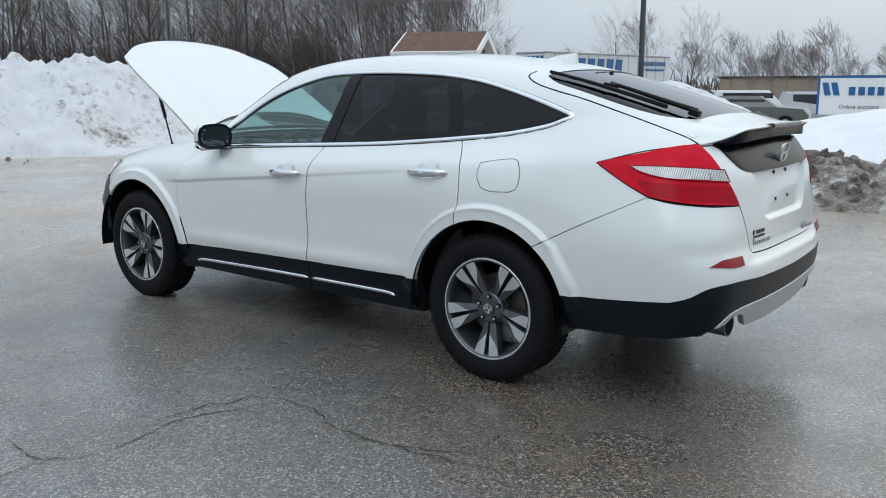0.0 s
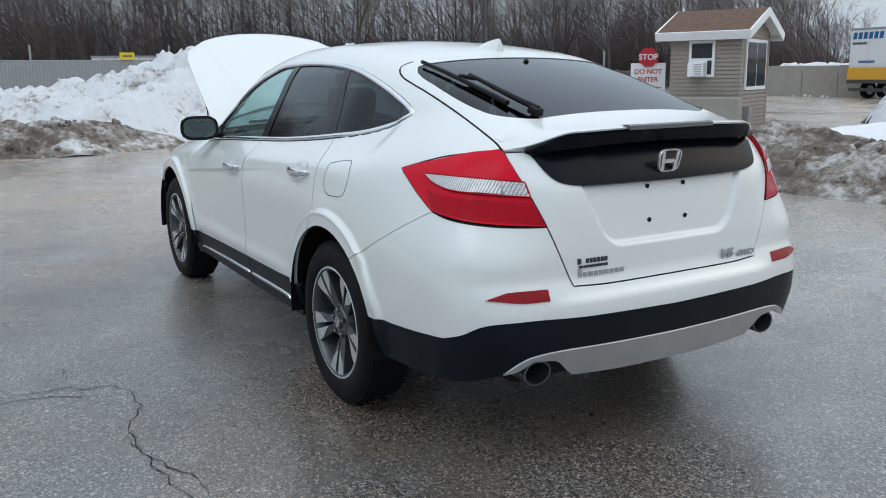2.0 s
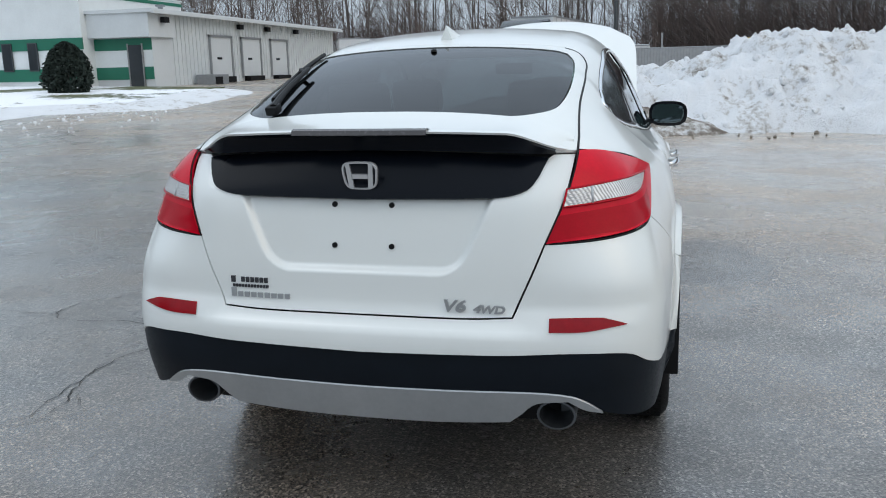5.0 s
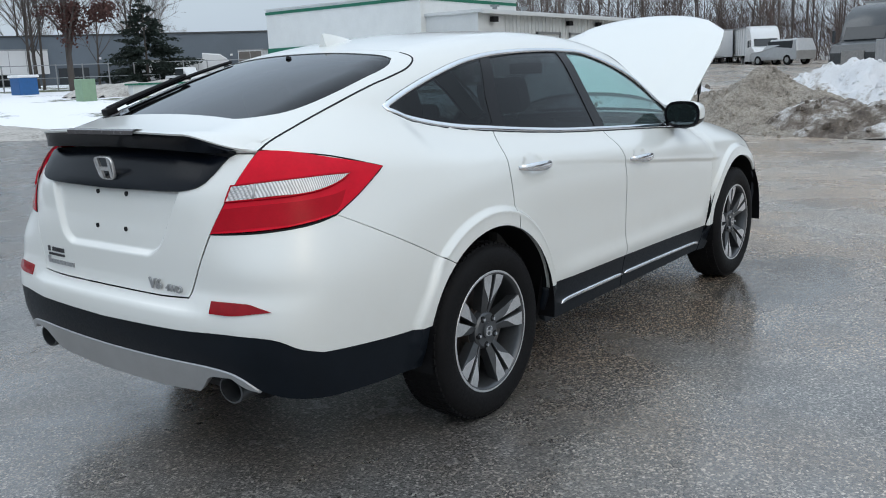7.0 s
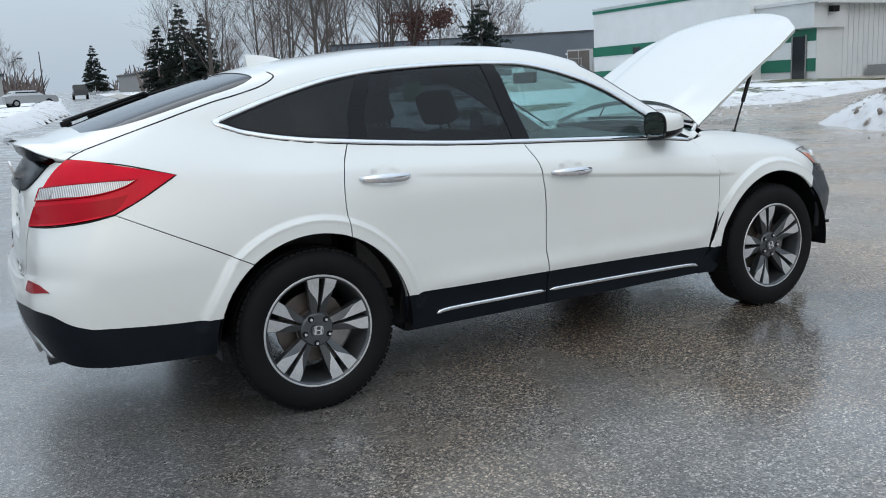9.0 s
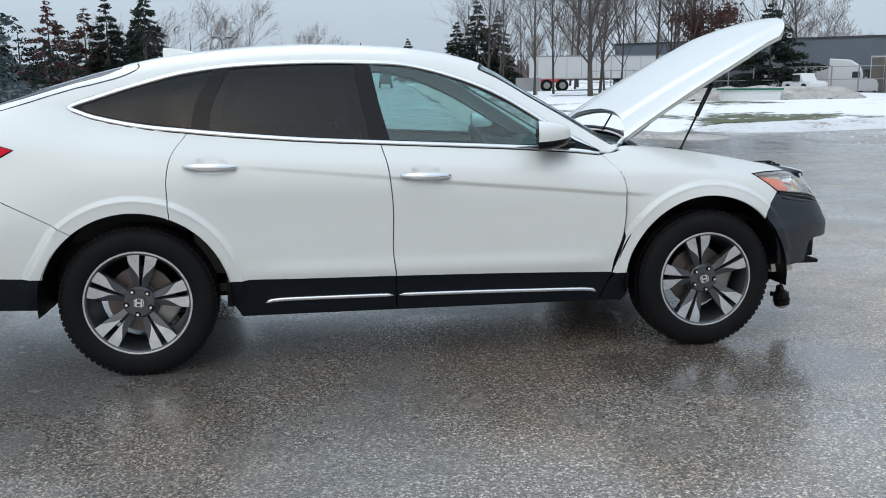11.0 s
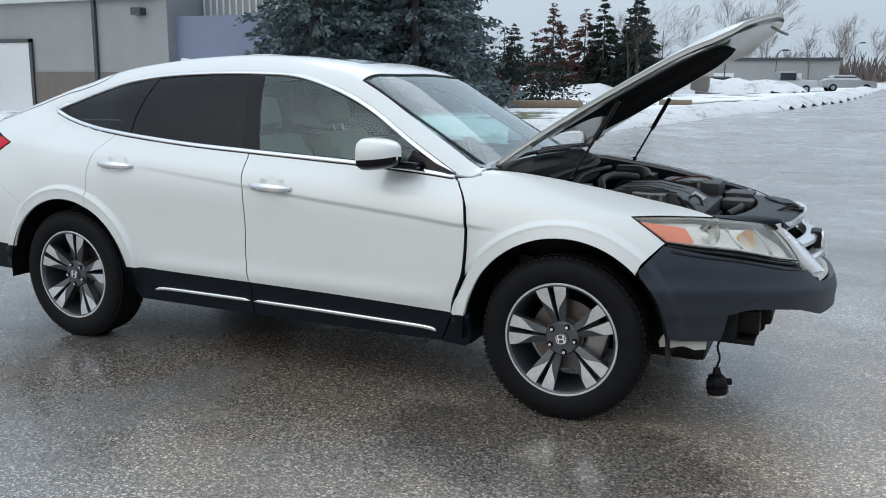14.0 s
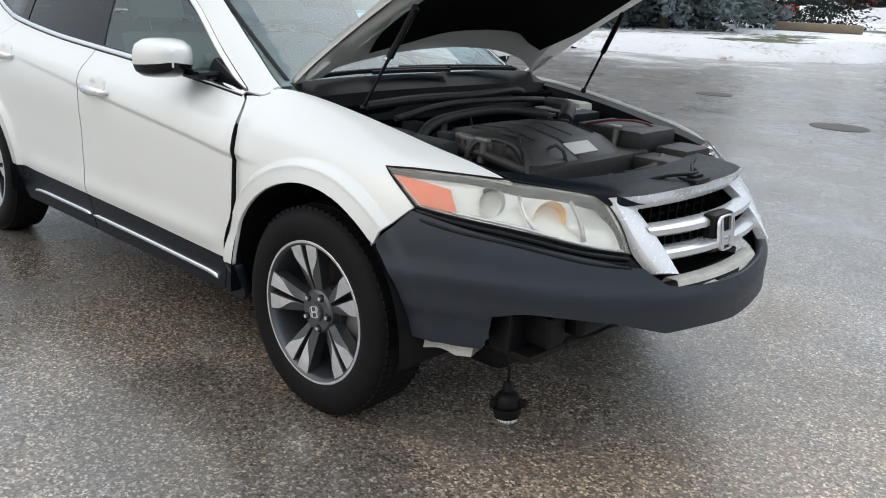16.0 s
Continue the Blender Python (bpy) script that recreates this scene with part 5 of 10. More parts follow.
# ---- the car's front, with the bonnet open ----
LAMP_F_TOP = [(1.659, 0.828, 0.884), (1.79, 0.765, 0.887), (1.985, 0.612, 0.873), (2.150, 0.405, 0.833)]
LAMP_F_FRONT = [(2.150, 0.405, 0.833), (2.225, 0.412, 0.765), (2.283, 0.428, 0.690)]
LAMP_F_LOW = [(2.283, 0.428, 0.690), (2.206, 0.544, 0.712), (2.067, 0.684, 0.752), (1.903, 0.793, 0.777), (1.800, 0.838, 0.792)]
LAMP_F_REAR = [(1.800, 0.838, 0.792), (1.73, 0.835, 0.838), (1.659, 0.828, 0.884)]
BUMP_TOP = [(1.792, 0.847, 0.780), (1.969, 0.767, 0.744), (2.127, 0.652, 0.711), (2.278, 0.468, 0.664), (2.313, 0.400, 0.651)]
BUMP_LIP = [(2.313, 0.400, 0.651), (2.345, 0.352, 0.612)] + NN((0.30, 0.592), (0.12, 0.578), (0.0, 0.575))
BUMP_LOW = NN((0.0, 0.437), (0.197, 0.450)) + [NN((0.345, 0.452))[0]]
nose_half = outline(
    BUMP_LOW, NN((0.345, 0.452), (0.40, 0.468), (0.506, 0.498)), [NN((0.506, 0.498))[0], (2.22, 0.61, 0.515), (2.128, 0.706, 0.523), (2.05, 0.762, 0.505)],
    [(2.05, 0.762, 0.505), (2.045, 0.765, 0.45), (2.03, 0.772, 0.396)], [(2.03, 0.772, 0.396), (1.94, 0.83, 0.392), S(1.839, 0.399)],
    arc(AXLE, ARCH_F + 0.01, angle_on_arch(AXLE, 1.839, 0.399), angle_on_arch(AXLE, 1.712, 0.672), 10), [S(1.712, 0.680), (1.792, 0.847, 0.780)], BUMP_TOP, BUMP_LIP)


def nose_relief(p):
    """A fold along the bumper, and a dented lower lip."""
    y, z = np.abs(p[:, 1]), p[:, 2]
    fold = 0.600 - 0.10 * (0.8 - y).clip(0, 1)
    return 0.010 * np.exp(-(((z - fold) / 0.035) ** 2)) - 0.010 * sstep(0.52, 0.46, z) * sstep(0.3, 0.6, y)


front_bumper = panel("front_bumper", [mirrored(np.vstack([nose_half, NN((0.0, 0.575))]))], NOSE, FRONTCLAD, car, cell=0.028, gap=0.001, rim=0.025, relief=nose_relief, label="dark grey front bumper with torn lower edge")

# silver bowl coloured orange: the amber bulb's reflection put into its colour
AMBERBOWL = plain("amber_glow_bowl", (0.92, 0.47, 0.10), 0.3, metal=0.3, vary=0.15)
for s, word in sides:
    lampf = panel("headlamp", [outline(LAMP_F_TOP, LAMP_F_FRONT, LAMP_F_LOW, LAMP_F_REAR)], NOSE, CLEAR, car, side=s, lift=0.002, gap=0.003, cell=0.04, label="hazy clear headlamp with an amber side reflector")
    panel("lamp_bowl", [outline(LAMP_F_TOP, LAMP_F_FRONT, LAMP_F_LOW, LAMP_F_REAR)], NOSE, LAMPBOWL, lampf, side=s, lift=-0.030, gap=0.006, cell=0.03, rim=-0.03, label="silver lamp bowl",
          relief=lambda p: -0.022 * np.exp(-(((p[:, 0] - 1.985) / 0.07) ** 2) - ((p[:, 2] - 0.81) / 0.05) ** 2) - 0.028 * np.exp(-(((p[:, 0] - 2.12) / 0.06) ** 2) - ((p[:, 2] - 0.775) / 0.05) ** 2))
    panel("amber_reflector", [outline([(1.69, 0.83, 0.872), (1.865, 0.765, 0.850)], [(1.865, 0.765, 0.850), (1.912, 0.785, 0.790)], [(1.91, 0.785, 0.790), (1.81, 0.835, 0.802)], [(1.81, 0.835, 0.802), (1.69, 0.83, 0.872)])], NOSE, AMBER, lampf, side=s, lift=-0.010, gap=0.0, cell=0.04, label="amber side reflector")
    strip("lamp_edge", outline(LAMP_F_TOP, LAMP_F_FRONT, LAMP_F_LOW, LAMP_F_REAR, step=0.03), NOSE, GLOSSBLACK, lampf, side=s, width=0.006, height=0.003, closed=True, smoothed=False)
    strip("lamp_fin", [(2.035, 0.640, 0.850), (2.055, 0.645, 0.80), (2.10, 0.640, 0.755)], NOSE, BRIGHT, lampf, side=s, width=0.010, height=0.008, lift=-0.024)
    strip("lamp_fin", [(2.12, 0.50, 0.835), (2.16, 0.51, 0.79), (2.20, 0.535, 0.735)], NOSE, SILVER, lampf, side=s, width=0.012, height=0.008, lift=-0.024)
    strip("lamp_rail", [(2.27, 0.440, 0.702), (2.20, 0.548, 0.724), (2.067, 0.684, 0.765), (1.903, 0.793, 0.790)], NOSE, BRIGHT, lampf, side=s, width=0.010, height=0.006, lift=-0.012)
    # projector and bulb bowl behind the lens
    bm = bmesh.new()
    c = Vector((1.955, s * 0.685, 0.815))
    d = Vector((0.86, s * 0.50, 0.02)).normalized()
    cylinder(bm, c - d * 0.06, c + d * 0.010, 0.030, 0.041, 24, caps=False)
    cylinder(bm, c - d * 0.06, c - d * 0.058, 0.03, 0.03, 24)
    part("projector_ring", bm, CHROME, lampf, "bright projector ring", smooth=True)
    bm = bmesh.new()
    ball(bm, c - d * 0.018, 0.033)
    part("projector_lens", bm, CLEAR, lampf, smooth=True)
    bm = bmesh.new()
    c2 = Vector((2.075, s * 0.560, 0.775))
    cylinder(bm, c2 - d * 0.055, c2 + d * 0.006, 0.016, 0.052, 24, caps=False)
    part("bulb_bowl", bm, AMBERBOWL, lampf, smooth=True)
    bm = bmesh.new()
    ball(bm, c2 - d * 0.045, 0.014)
    part("indicator_bulb", bm, AMBER, lampf, "amber bulb", smooth=True)
    for k in range(3):
        z0 = 0.776 - 0.012 * k
        strip("lamp_gap_trim", [(1.805 + 0.008 * k, 0.84, z0 + 0.006), (1.905, 0.795, z0 - 0.012), (2.067, 0.69, z0 - 0.038), (2.206, 0.55, z0 - 0.078), (2.285, 0.435, z0 - 0.098)], NOSE, GLOSSBLACK if k % 2 == 0 else BLACK, front_bumper, side=s, width=0.013, height=0.006, lift=-0.012 if k == 1 else -0.004)
    panel("gap_filler", [outline(LAMP_F_LOW, [LAMP_F_LOW[-1], BUMP_TOP[0]], BUMP_TOP, [BUMP_TOP[-1], LAMP_F_LOW[0]])], NOSE, BLACK, front_bumper, side=s, lift=-0.016, gap=-0.004, rim=0, cell=0.04)

# grille
grille = thing("grille", "", "")
for key in ("label", "category"):
    if key in grille:
        del grille[key]
grille.parent = car
grille["label"] = "chrome grille frame with two bars and an emblem"
# the surround: a bowed bar on top, and a tapering leg at each end; outer and inner edge by pairs
half_frame = [((2.335, 0.365, 0.632), (2.372, 0.312, 0.634)), ((2.300, 0.395, 0.680), (2.325, 0.316, 0.690)), ((2.240, 0.405, 0.760), (2.258, 0.317, 0.755)), ((2.186, 0.407, 0.822), (2.212, 0.314, 0.788)),
              ((2.182, 0.412, 0.838), (2.208, 0.304, 0.794)), ((2.214, 0.380, 0.842), (2.214, 0.285, 0.795)), ((2.244, 0.310, 0.845), (2.228, 0.230, 0.797)), ((2.264, 0.180, 0.847), (2.244, 0.130, 0.800)), ((2.273, 0.0, 0.848), (2.253, 0.0, 0.802))]
pairs = half_frame + [tuple((x, -y, z) for x, y, z in pr) for pr in half_frame[-2::-1]]
bm = bmesh.new()
rows = []
for o, i in pairs:
    o, i = Vector(o) + Vector((0.010, 0, 0.002)), Vector(i) + Vector((0.010, 0, 0))
    m = o.lerp(i, 0.5) + Vector((0.006, 0, 0.004))
    rows.append([bm.verts.new(p) for p in (o + Vector((-0.035, 0, -0.01)), o, o.lerp(m, 0.12) + Vector((0.003, 0, 0.003)), m, i.lerp(m, 0.12) + Vector((0.003, 0, 0.001)), i, i + Vector((-0.035, 0, -0.01)))])
for r0, r1 in zip(rows, rows[1:]):
    for k in range(6):
        bm.faces.new((r0[k], r0[k + 1], r1[k + 1], r1[k]))
bm.faces.new(rows[0]), bm.faces.new(rows[-1][::-1])
bmesh.ops.recalc_face_normals(bm, faces=bm.faces[:])
part("grille_frame", bm, SATIN, grille, "chrome grille surround", smooth=True)
for z in (0.738, 0.672):
    bm = bmesh.new()
    rows = []
    for y in np.linspace(-0.345, 0.345, 31):
        x = float(front_x(np.array([y]), np.array([z]))[0]) - 0.022
        pr = [(x - 0.05, z + 0.020), (x - 0.012, z + 0.019), (x + 0.002, z + 0.010), (x + 0.003, z - 0.006), (x - 0.010, z - 0.016), (x - 0.05, z - 0.018)]
        rows.append([bm.verts.new((px, y, pz)) for px, pz in pr])
    for r0, r1 in zip(rows, rows[1:]):
        for i in range(5):
            bm.faces.new((r0[i], r0[i + 1], r1[i + 1], r1[i]))
    part("grille_bar", bm, BRIGHT, grille, "bright grille bar", smooth=True)
bm = bmesh.new()
x0 = float(front_x(np.array([0.0]), np.array([0.70]))[0]) - 0.022
box(bm, (x0 - 0.05, -0.066, 0.640), (x0 + 0.000, 0.066, 0.768), None, 0.016)
part("emblem_mount", bm, BLACK, grille)


def emblem(parent, m, w, h):
    """A plain bright frame with two upright bars."""
    bm = bmesh.new()
    ring = []
    n = 40
    for i in range(n):
        a = 2 * math.pi * i / n
        ca, sa = math.cos(a), math.sin(a)
        k = (abs(ca) ** 4 + abs(sa) ** 4) ** -0.25
        taper = 1.0 + 0.10 * sa
        px, pz = ca * k * w / 2 * taper, sa * k * h / 2
        ring.append([bm.verts.new((px * f, y, pz * f2)) for f, f2, y in ((1, 1, 0.0), (1, 1, -0.006), (0.97, 0.97, -0.009), (0.88, 0.90, -0.009), (0.86, 0.88, -0.004))])
    for i in range(n):
        for q in range(4):
            bm.faces.new((ring[i][q], ring[(i + 1) % n][q], ring[(i + 1) % n][q + 1], ring[i][q + 1]))
    for sx in (-1, 1):
        vs = [bm.verts.new(p) for p in ((sx * w * 0.20, -0.009, -h * 0.42), (sx * w * 0.34, -0.009, -h * 0.42), (sx * w * 0.39, -0.009, h * 0.43), (sx * w * 0.27, -0.009, h * 0.43))]
        r = bmesh.ops.extrude_face_region(bm, geom=[bm.faces.new(vs)])
        for v in r["geom"]:
            if isinstance(v, bmesh.types.BMVert):
                v.co.y += 0.008
    box(bm, (-w * 0.22, -0.009, -h * 0.10), (w * 0.22, -0.001, h * 0.06))
    bm.transform(m)
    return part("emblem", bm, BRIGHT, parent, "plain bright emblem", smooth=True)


emblem(grille, pose(x0 + 0.006, 0, 0.705, -8, 0, 90), 0.105, 0.115)
emblem(tailgate, pose(-2.440, 0, 1.082, 12, 0, -90), 0.108, 0.085)
bm = bmesh.new()
for y in np.linspace(-0.36, 0.36, 13):
    box(bm, (2.10, y - 0.004, 0.60), (2.16, y + 0.004, 0.80))
for z in np.linspace(0.61, 0.80, 6):
    box(bm, (2.11, -0.38, z - 0.003), (2.15, 0.38, z + 0.003))
part("grille_mesh", bm, BLACK, grille, "black grille mesh")
bm = bmesh.new()
box(bm, (2.02, -0.40, 0.45), (2.07, 0.40, 0.80), None, 0.01)
radiator = part("radiator", bm, BLACK, car, "dark radiator behind the grille")
bm = bmesh.new()
rows = []
for y in np.linspace(-0.27, 0.27, 21):
    x = float(front_x(np.array([y]), np.array([0.59]))[0])
    rows.append([bm.verts.new(p) for p in ((x - 0.020, y, 0.580), (x - 0.026, y, 0.594 + 0.003 * math.sin(17 * y)), (x - 0.066, y, 0.598), (x - 0.085, y, 0.575))])
for r0, r1 in zip(rows, rows[1:]):
    for i in range(3):
        bm.faces.new((r0[i], r0[i + 1], r1[i + 1], r1[i]))
part("bumper_ledge", bm, FOAM, front_bumper, "pale exposed bumper ledge", smooth=True)

# what hangs under the torn bumper
bm = bmesh.new()
rows = []
for k in range(7):
    y = -0.50 + 0.055 * k
    rows.append([bm.verts.new(p) for p in ((2.06, y, 0.345 + 0.004 * math.sin(5 * k)), (2.10, y, 0.352), (2.17, y + 0.01, 0.392 + 0.006 * math.sin(3 * k)))])
for r0, r1 in zip(rows, rows[1:]):
    for i in range(2):
        bm.faces.new((r0[i], r0[i + 1], r1[i + 1], r1[i]))
part("torn_undertray", bm, FOAM, front_bumper, "pale torn undertray", smooth=True)
for s, word in sides:
    bm = bmesh.new()
    box(bm, (2.00, s * 0.66 - 0.05, 0.385), (2.08, s * 0.66 + 0.05, 0.515), pose(0, 0, 0), 0.008)
    box(bm, (2.05, s * 0.57 - 0.06, 0.40), (2.16, s * 0.57 + 0.03, 0.50), None, 0.01)
    box(bm, (1.98, s * 0.60 - 0.10, 0.375), (2.15, s * 0.60 + 0.08, 0.395), None, 0.004)
    part("fog_lamp_bracket", bm, BLACK, front_bumper, "broken black lamp bracket")
    bm = bmesh.new()
    r = random.Random(4)
    prev = None
    for i in range(9):
        t = i / 8
        x, y = 1.80 + 0.17 * t, s * (0.82 - 0.09 * t)
        w = 0.02 + 0.02 * r.random()
        row = [bm.verts.new((x, y, 0.40)), bm.verts.new((x, y + s * 0.015, 0.385 - w)), bm.verts.new((x - 0.02, y - s * 0.06, 0.375 - w * 0.6)), bm.verts.new((x, y - s * 0.09, 0.40))]
        if prev:
            for k in range(3):
                bm.faces.new((prev[k], prev[k + 1], row[k + 1], row[k]))
        prev = row
    part("liner_remnant", bm, FOAM, front_bumper, "pale torn liner remnant", smooth=True)
bm = bmesh.new()
box(bm, (2.10, -0.52, 0.42), (2.20, 0.52, 0.50), None, 0.02)
part("bumper_beam", bm, BLACK, car, "dark bumper beam")

# a fog lamp hanging by its cable
fog = new("hanging_fog_lamp")
fog.parent = car
fog["label"] = "black fog lamp hanging by its cable"
bm = bmesh.new()
ball(bm, (2.006, -0.596, 0.165), 0.044, (1, 1, 1.0), 18, 12)
cylinder(bm, (2.008, -0.598, 0.150), (2.012, -0.60, 0.118), 0.047, 0.040, 20)
cylinder(bm, (2.004, -0.594, 0.200), (2.0, -0.592, 0.232), 0.020, 0.013, 12)
for a in (0.4, 2.2, 4.4):
    box(bm, (0.038, -0.008, -0.006), (0.062, 0.008, 0.020), Matrix.Translation((2.006, -0.596, 0.165)) @ Matrix.Rotation(a, 4, "Z"), 0.003)
box(bm, (1.985, -0.590, 0.195), (2.012, -0.570, 0.225), None, 0.004)
part("lamp_body", bm, BLACK, fog, smooth=True)
bm = bmesh.new()
ball(bm, (2.0125, -0.6005, 0.115), 0.036, (1, 1, 0.45))
part("lens", bm, LENSWHITE, fog, "clear fog lamp lens", smooth=True)
bm = bmesh.new()
tube(bm, smooth_line([(2.0, -0.592, 0.232), (2.012, -0.605, 0.28), (2.0, -0.61, 0.33), (2.02, -0.62, 0.39), (2.03, -0.63, 0.44)], 0.02), 0.005, 6)
part("cable", bm, BLACK, fog, smooth=True)

# bonnet
HINGE = Vector((0.985, 0, 1.035))
OPEN = 39.6
hood_rear = TT((1.19, 0.0), (1.17, 0.25), (1.11, 0.5), (1.02, 0.690))
hood_side = TT((1.02, 0.690), (1.166, 0.692), (1.543, 0.680), (1.778, 0.664), (1.96, 0.620))
hood_front = TT((1.96, 0.620), (2.06, 0.50), (2.13, 0.36), (2.185, 0.18), (2.20, 0.0))
hood_half = np.vstack([outline(hood_rear, hood_side, hood_front), hood_front[-1]])
hood = panel("bonnet", [mirrored(hood_half)], ALONG, PAINT, car, cell=0.035, rim=0.018, label="raised white bonnet",
             relief=lambda p: 0.010 * (1 - sstep(0.40, 0.50, np.abs(p[:, 1]) + 0.10 * (1.6 - p[:, 0]))))
hood.matrix_basis = Matrix.Translation(HINGE) @ Matrix.Rotation(radians(-OPEN), 4, "Y") @ Matrix.Diagonal((1.085, 1, 1, 1)) @ Matrix.Translation(-HINGE)
panel("inner_panel", [mirrored(hood_half)], ALONG, PAINT, hood, lift=-0.024, gap=0.006, cell=0.05, rim=-0.016,
      relief=lambda p: -0.014 * np.exp(-(((np.abs(p[:, 1]) - 0.60 + 0.05 * (p[:, 0] - 1.2)) / 0.035) ** 2)), label="white inner bonnet panel")
pad_half = np.vstack([outline(TT((1.36, 0.0), (1.34, 0.2), (1.27, 0.36), (1.22, 0.50)), TT((1.22, 0.50), (1.40, 0.575), (1.68, 0.56)), TT((1.68, 0.56), (1.84, 0.50), (1.93, 0.36)), TT((1.93, 0.36), (1.97, 0.2), (1.98, 0.0))), TT((1.98, 0.0))])
panel("insulation_pad", [mirrored(pad_half)], ALONG, PAD, hood, lift=-0.044, gap=0.0, cell=0.05, rim=-0.018, label="black insulation pad",
      relief=lambda p: -0.012 * np.exp(-((p[:, 1] / 0.20) ** 2)) * sstep(1.3, 1.5, p[:, 0]))
bm = bmesh.new()
tube(bm, [(2.13, -0.035, 0.835), (2.155, -0.04, 0.775), (2.16, 0.0, 0.765), (2.155, 0.04, 0.775), (2.13, 0.035, 0.835)], 0.005, 6)
part("latch_striker", bm, STEEL, hood, "steel latch striker", smooth=True)
for s, word in sides:
    bm = bmesh.new()
    a, b = Vector((1.345, s * 0.645, 1.005)), Vector((1.525, s * 0.600, 1.335))
    m = a.lerp(b, 0.52)
    cylinder(bm, a, m, 0.0055, 0.0055, 10)
    cylinder(bm, m, b, 0.0115, 0.0115, 12)
    ball(bm, a, 0.012), ball(bm, b, 0.013)
    part("gas_strut", bm, GLOSSBLACK, car, "black gas strut", smooth=True)
    bm = bmesh.new()
    tube(bm, smooth_line([(0.99, s * 0.655, 1.02), (1.02, s * 0.66, 1.06), (1.08, s * 0.655, 1.085), (1.16, s * 0.645, 1.14)], 0.03), 0.012, 6)
    part("bonnet_hinge", bm, PAINT, car, smooth=True)

# engine bay
bay = new("engine_bay")
bay.parent = car
bay["label"] = "dark engine bay with covers, hoses and boxes"
bm = bmesh.new()
box(bm, (1.10, -0.70, 0.62), (2.08, 0.70, 0.66))
box(bm, (1.10, -0.70, 0.62), (1.14, 0.70, 0.985))
for s in (-1, 1):
    n = 12
    rows = []
    for t in np.linspace(0, 1, n):
        x = 1.02 + 0.94 * t
        y = 0.690 - 0.075 * t**2.2
        z = float(top_height(np.array([x]), np.array([y]))[0])
        rows.append([bm.verts.new((x, s * (y + 0.006), z - 0.018)), bm.verts.new((x, s * (y - 0.035), z - 0.030)), bm.verts.new((x, s * (y - 0.05), z - 0.06)), bm.verts.new((x, s * (y - 0.06), 0.64))])
    for r0, r1 in zip(rows, rows[1:]):
        for i in range(3):
            bm.faces.new((r0[i], r0[i + 1], r1[i + 1], r1[i]))
part("bay_tub", bm, BLACK, bay)
bm = bmesh.new()
rows = []
for y in np.linspace(-0.60, 0.60, 31):
    a = abs(y)
    nose = 2.268 - 0.375 * a**2
    beside = 2.150 - (a - 0.405) * 0.80 - 0.050
    xf = nose if a < 0.40 else (beside if a > 0.45 else nose + (beside - nose) * (a - 0.40) / 0.05)
    zf = 0.842
    rows.append([bm.verts.new(p) for p in ((xf, y, zf - 0.03), (xf, y, zf), (xf - 0.02, y, zf + 0.010), (xf - 0.09, y, zf + 0.020), (xf - 0.20, y, zf + 0.018), (xf - 0.22, y, zf - 0.04))])
for r0, r1 in zip(rows, rows[1:]):
    for i in range(5):
        bm.faces.new((r0[i], r0[i + 1], r1[i + 1], r1[i]))
part("radiator_cover", bm, CLAD, bay, "black radiator cover", smooth=True)
bm = bmesh.new()
for y in (-0.30, -0.19, 0.16, 0.30):
    cylinder(bm, (2.17 - 0.4 * y * y, y, 0.848), (2.17 - 0.4 * y * y, y, 0.860), 0.012, 0.009, 10)
box(bm, (2.20, -0.055, 0.848), (2.27, 0.045, 0.862), None, 0.004)
box(bm, (2.225, -0.035, 0.858), (2.25, 0.03, 0.872), None, 0.003)
tube(bm, smooth_line([(2.16, -0.17, 0.857), (2.19, -0.10, 0.868), (2.235, -0.01, 0.874), (2.20, 0.08, 0.866), (2.15, 0.15, 0.857)], 0.03), 0.006, 6)
tube(bm, smooth_line([(2.20, 0.05, 0.862), (2.13, 0.18, 0.866), (2.08, 0.30, 0.868)], 0.03), 0.005, 6)
part("latch", bm, BLACK, bay, "bonnet latch")


def rounded_block(name, lo, hi, mat, parent, bevel=0.03, label="", m=None):
    bm = bmesh.new()
    box(bm, lo, hi, m, bevel)
    return part(name, bm, mat, parent, label, smooth=True)


# black plastic of the bay, in a lighter tone than BLACK
BAYBLACK = plain("paler_bay_plastic", (0.027, 0.0265, 0.026), 0.5, vary=0.3, scale=22, spec=0.4)
ENGINE = plain("engine_cover_plastic", (0.034, 0.033, 0.033), 0.45, vary=0.2, scale=20, grain=0.06, grain_scale=400)
rounded_block("engine_block", (1.25, -0.38, 0.64), (1.88, 0.34, 0.86), BAYBLACK, bay, 0.02)
bm = bmesh.new()
side_view = [(1.405, 0.84), (1.42, 0.905), (1.45, 0.928), (1.60, 0.938), (1.745, 0.912), (1.765, 0.904), (1.835, 0.866), (1.86, 0.845), (1.872, 0.80), (1.872, 0.74)]
rows = []
for y, drop in ((-0.35, 0.075), (-0.348, 0.03), (-0.33, 0.008), (-0.30, 0.0), (-0.10, -0.004), (-0.085, 0.004), (-0.075, -0.004), (0.14, -0.002), (0.20, 0.006), (0.226, 0.028), (0.230, 0.08)):
    rows.append([bm.verts.new((x + 0.25 * drop * (1 if x < 1.6 else -1), y, z - drop)) for x, z in side_view])
for r0, r1 in zip(rows, rows[1:]):
    for i in range(len(side_view) - 1):
        bm.faces.new((r0[i], r0[i + 1], r1[i + 1], r1[i]))
cover = part("engine_cover", bm, ENGINE, bay, "black plastic engine cover", smooth=True)
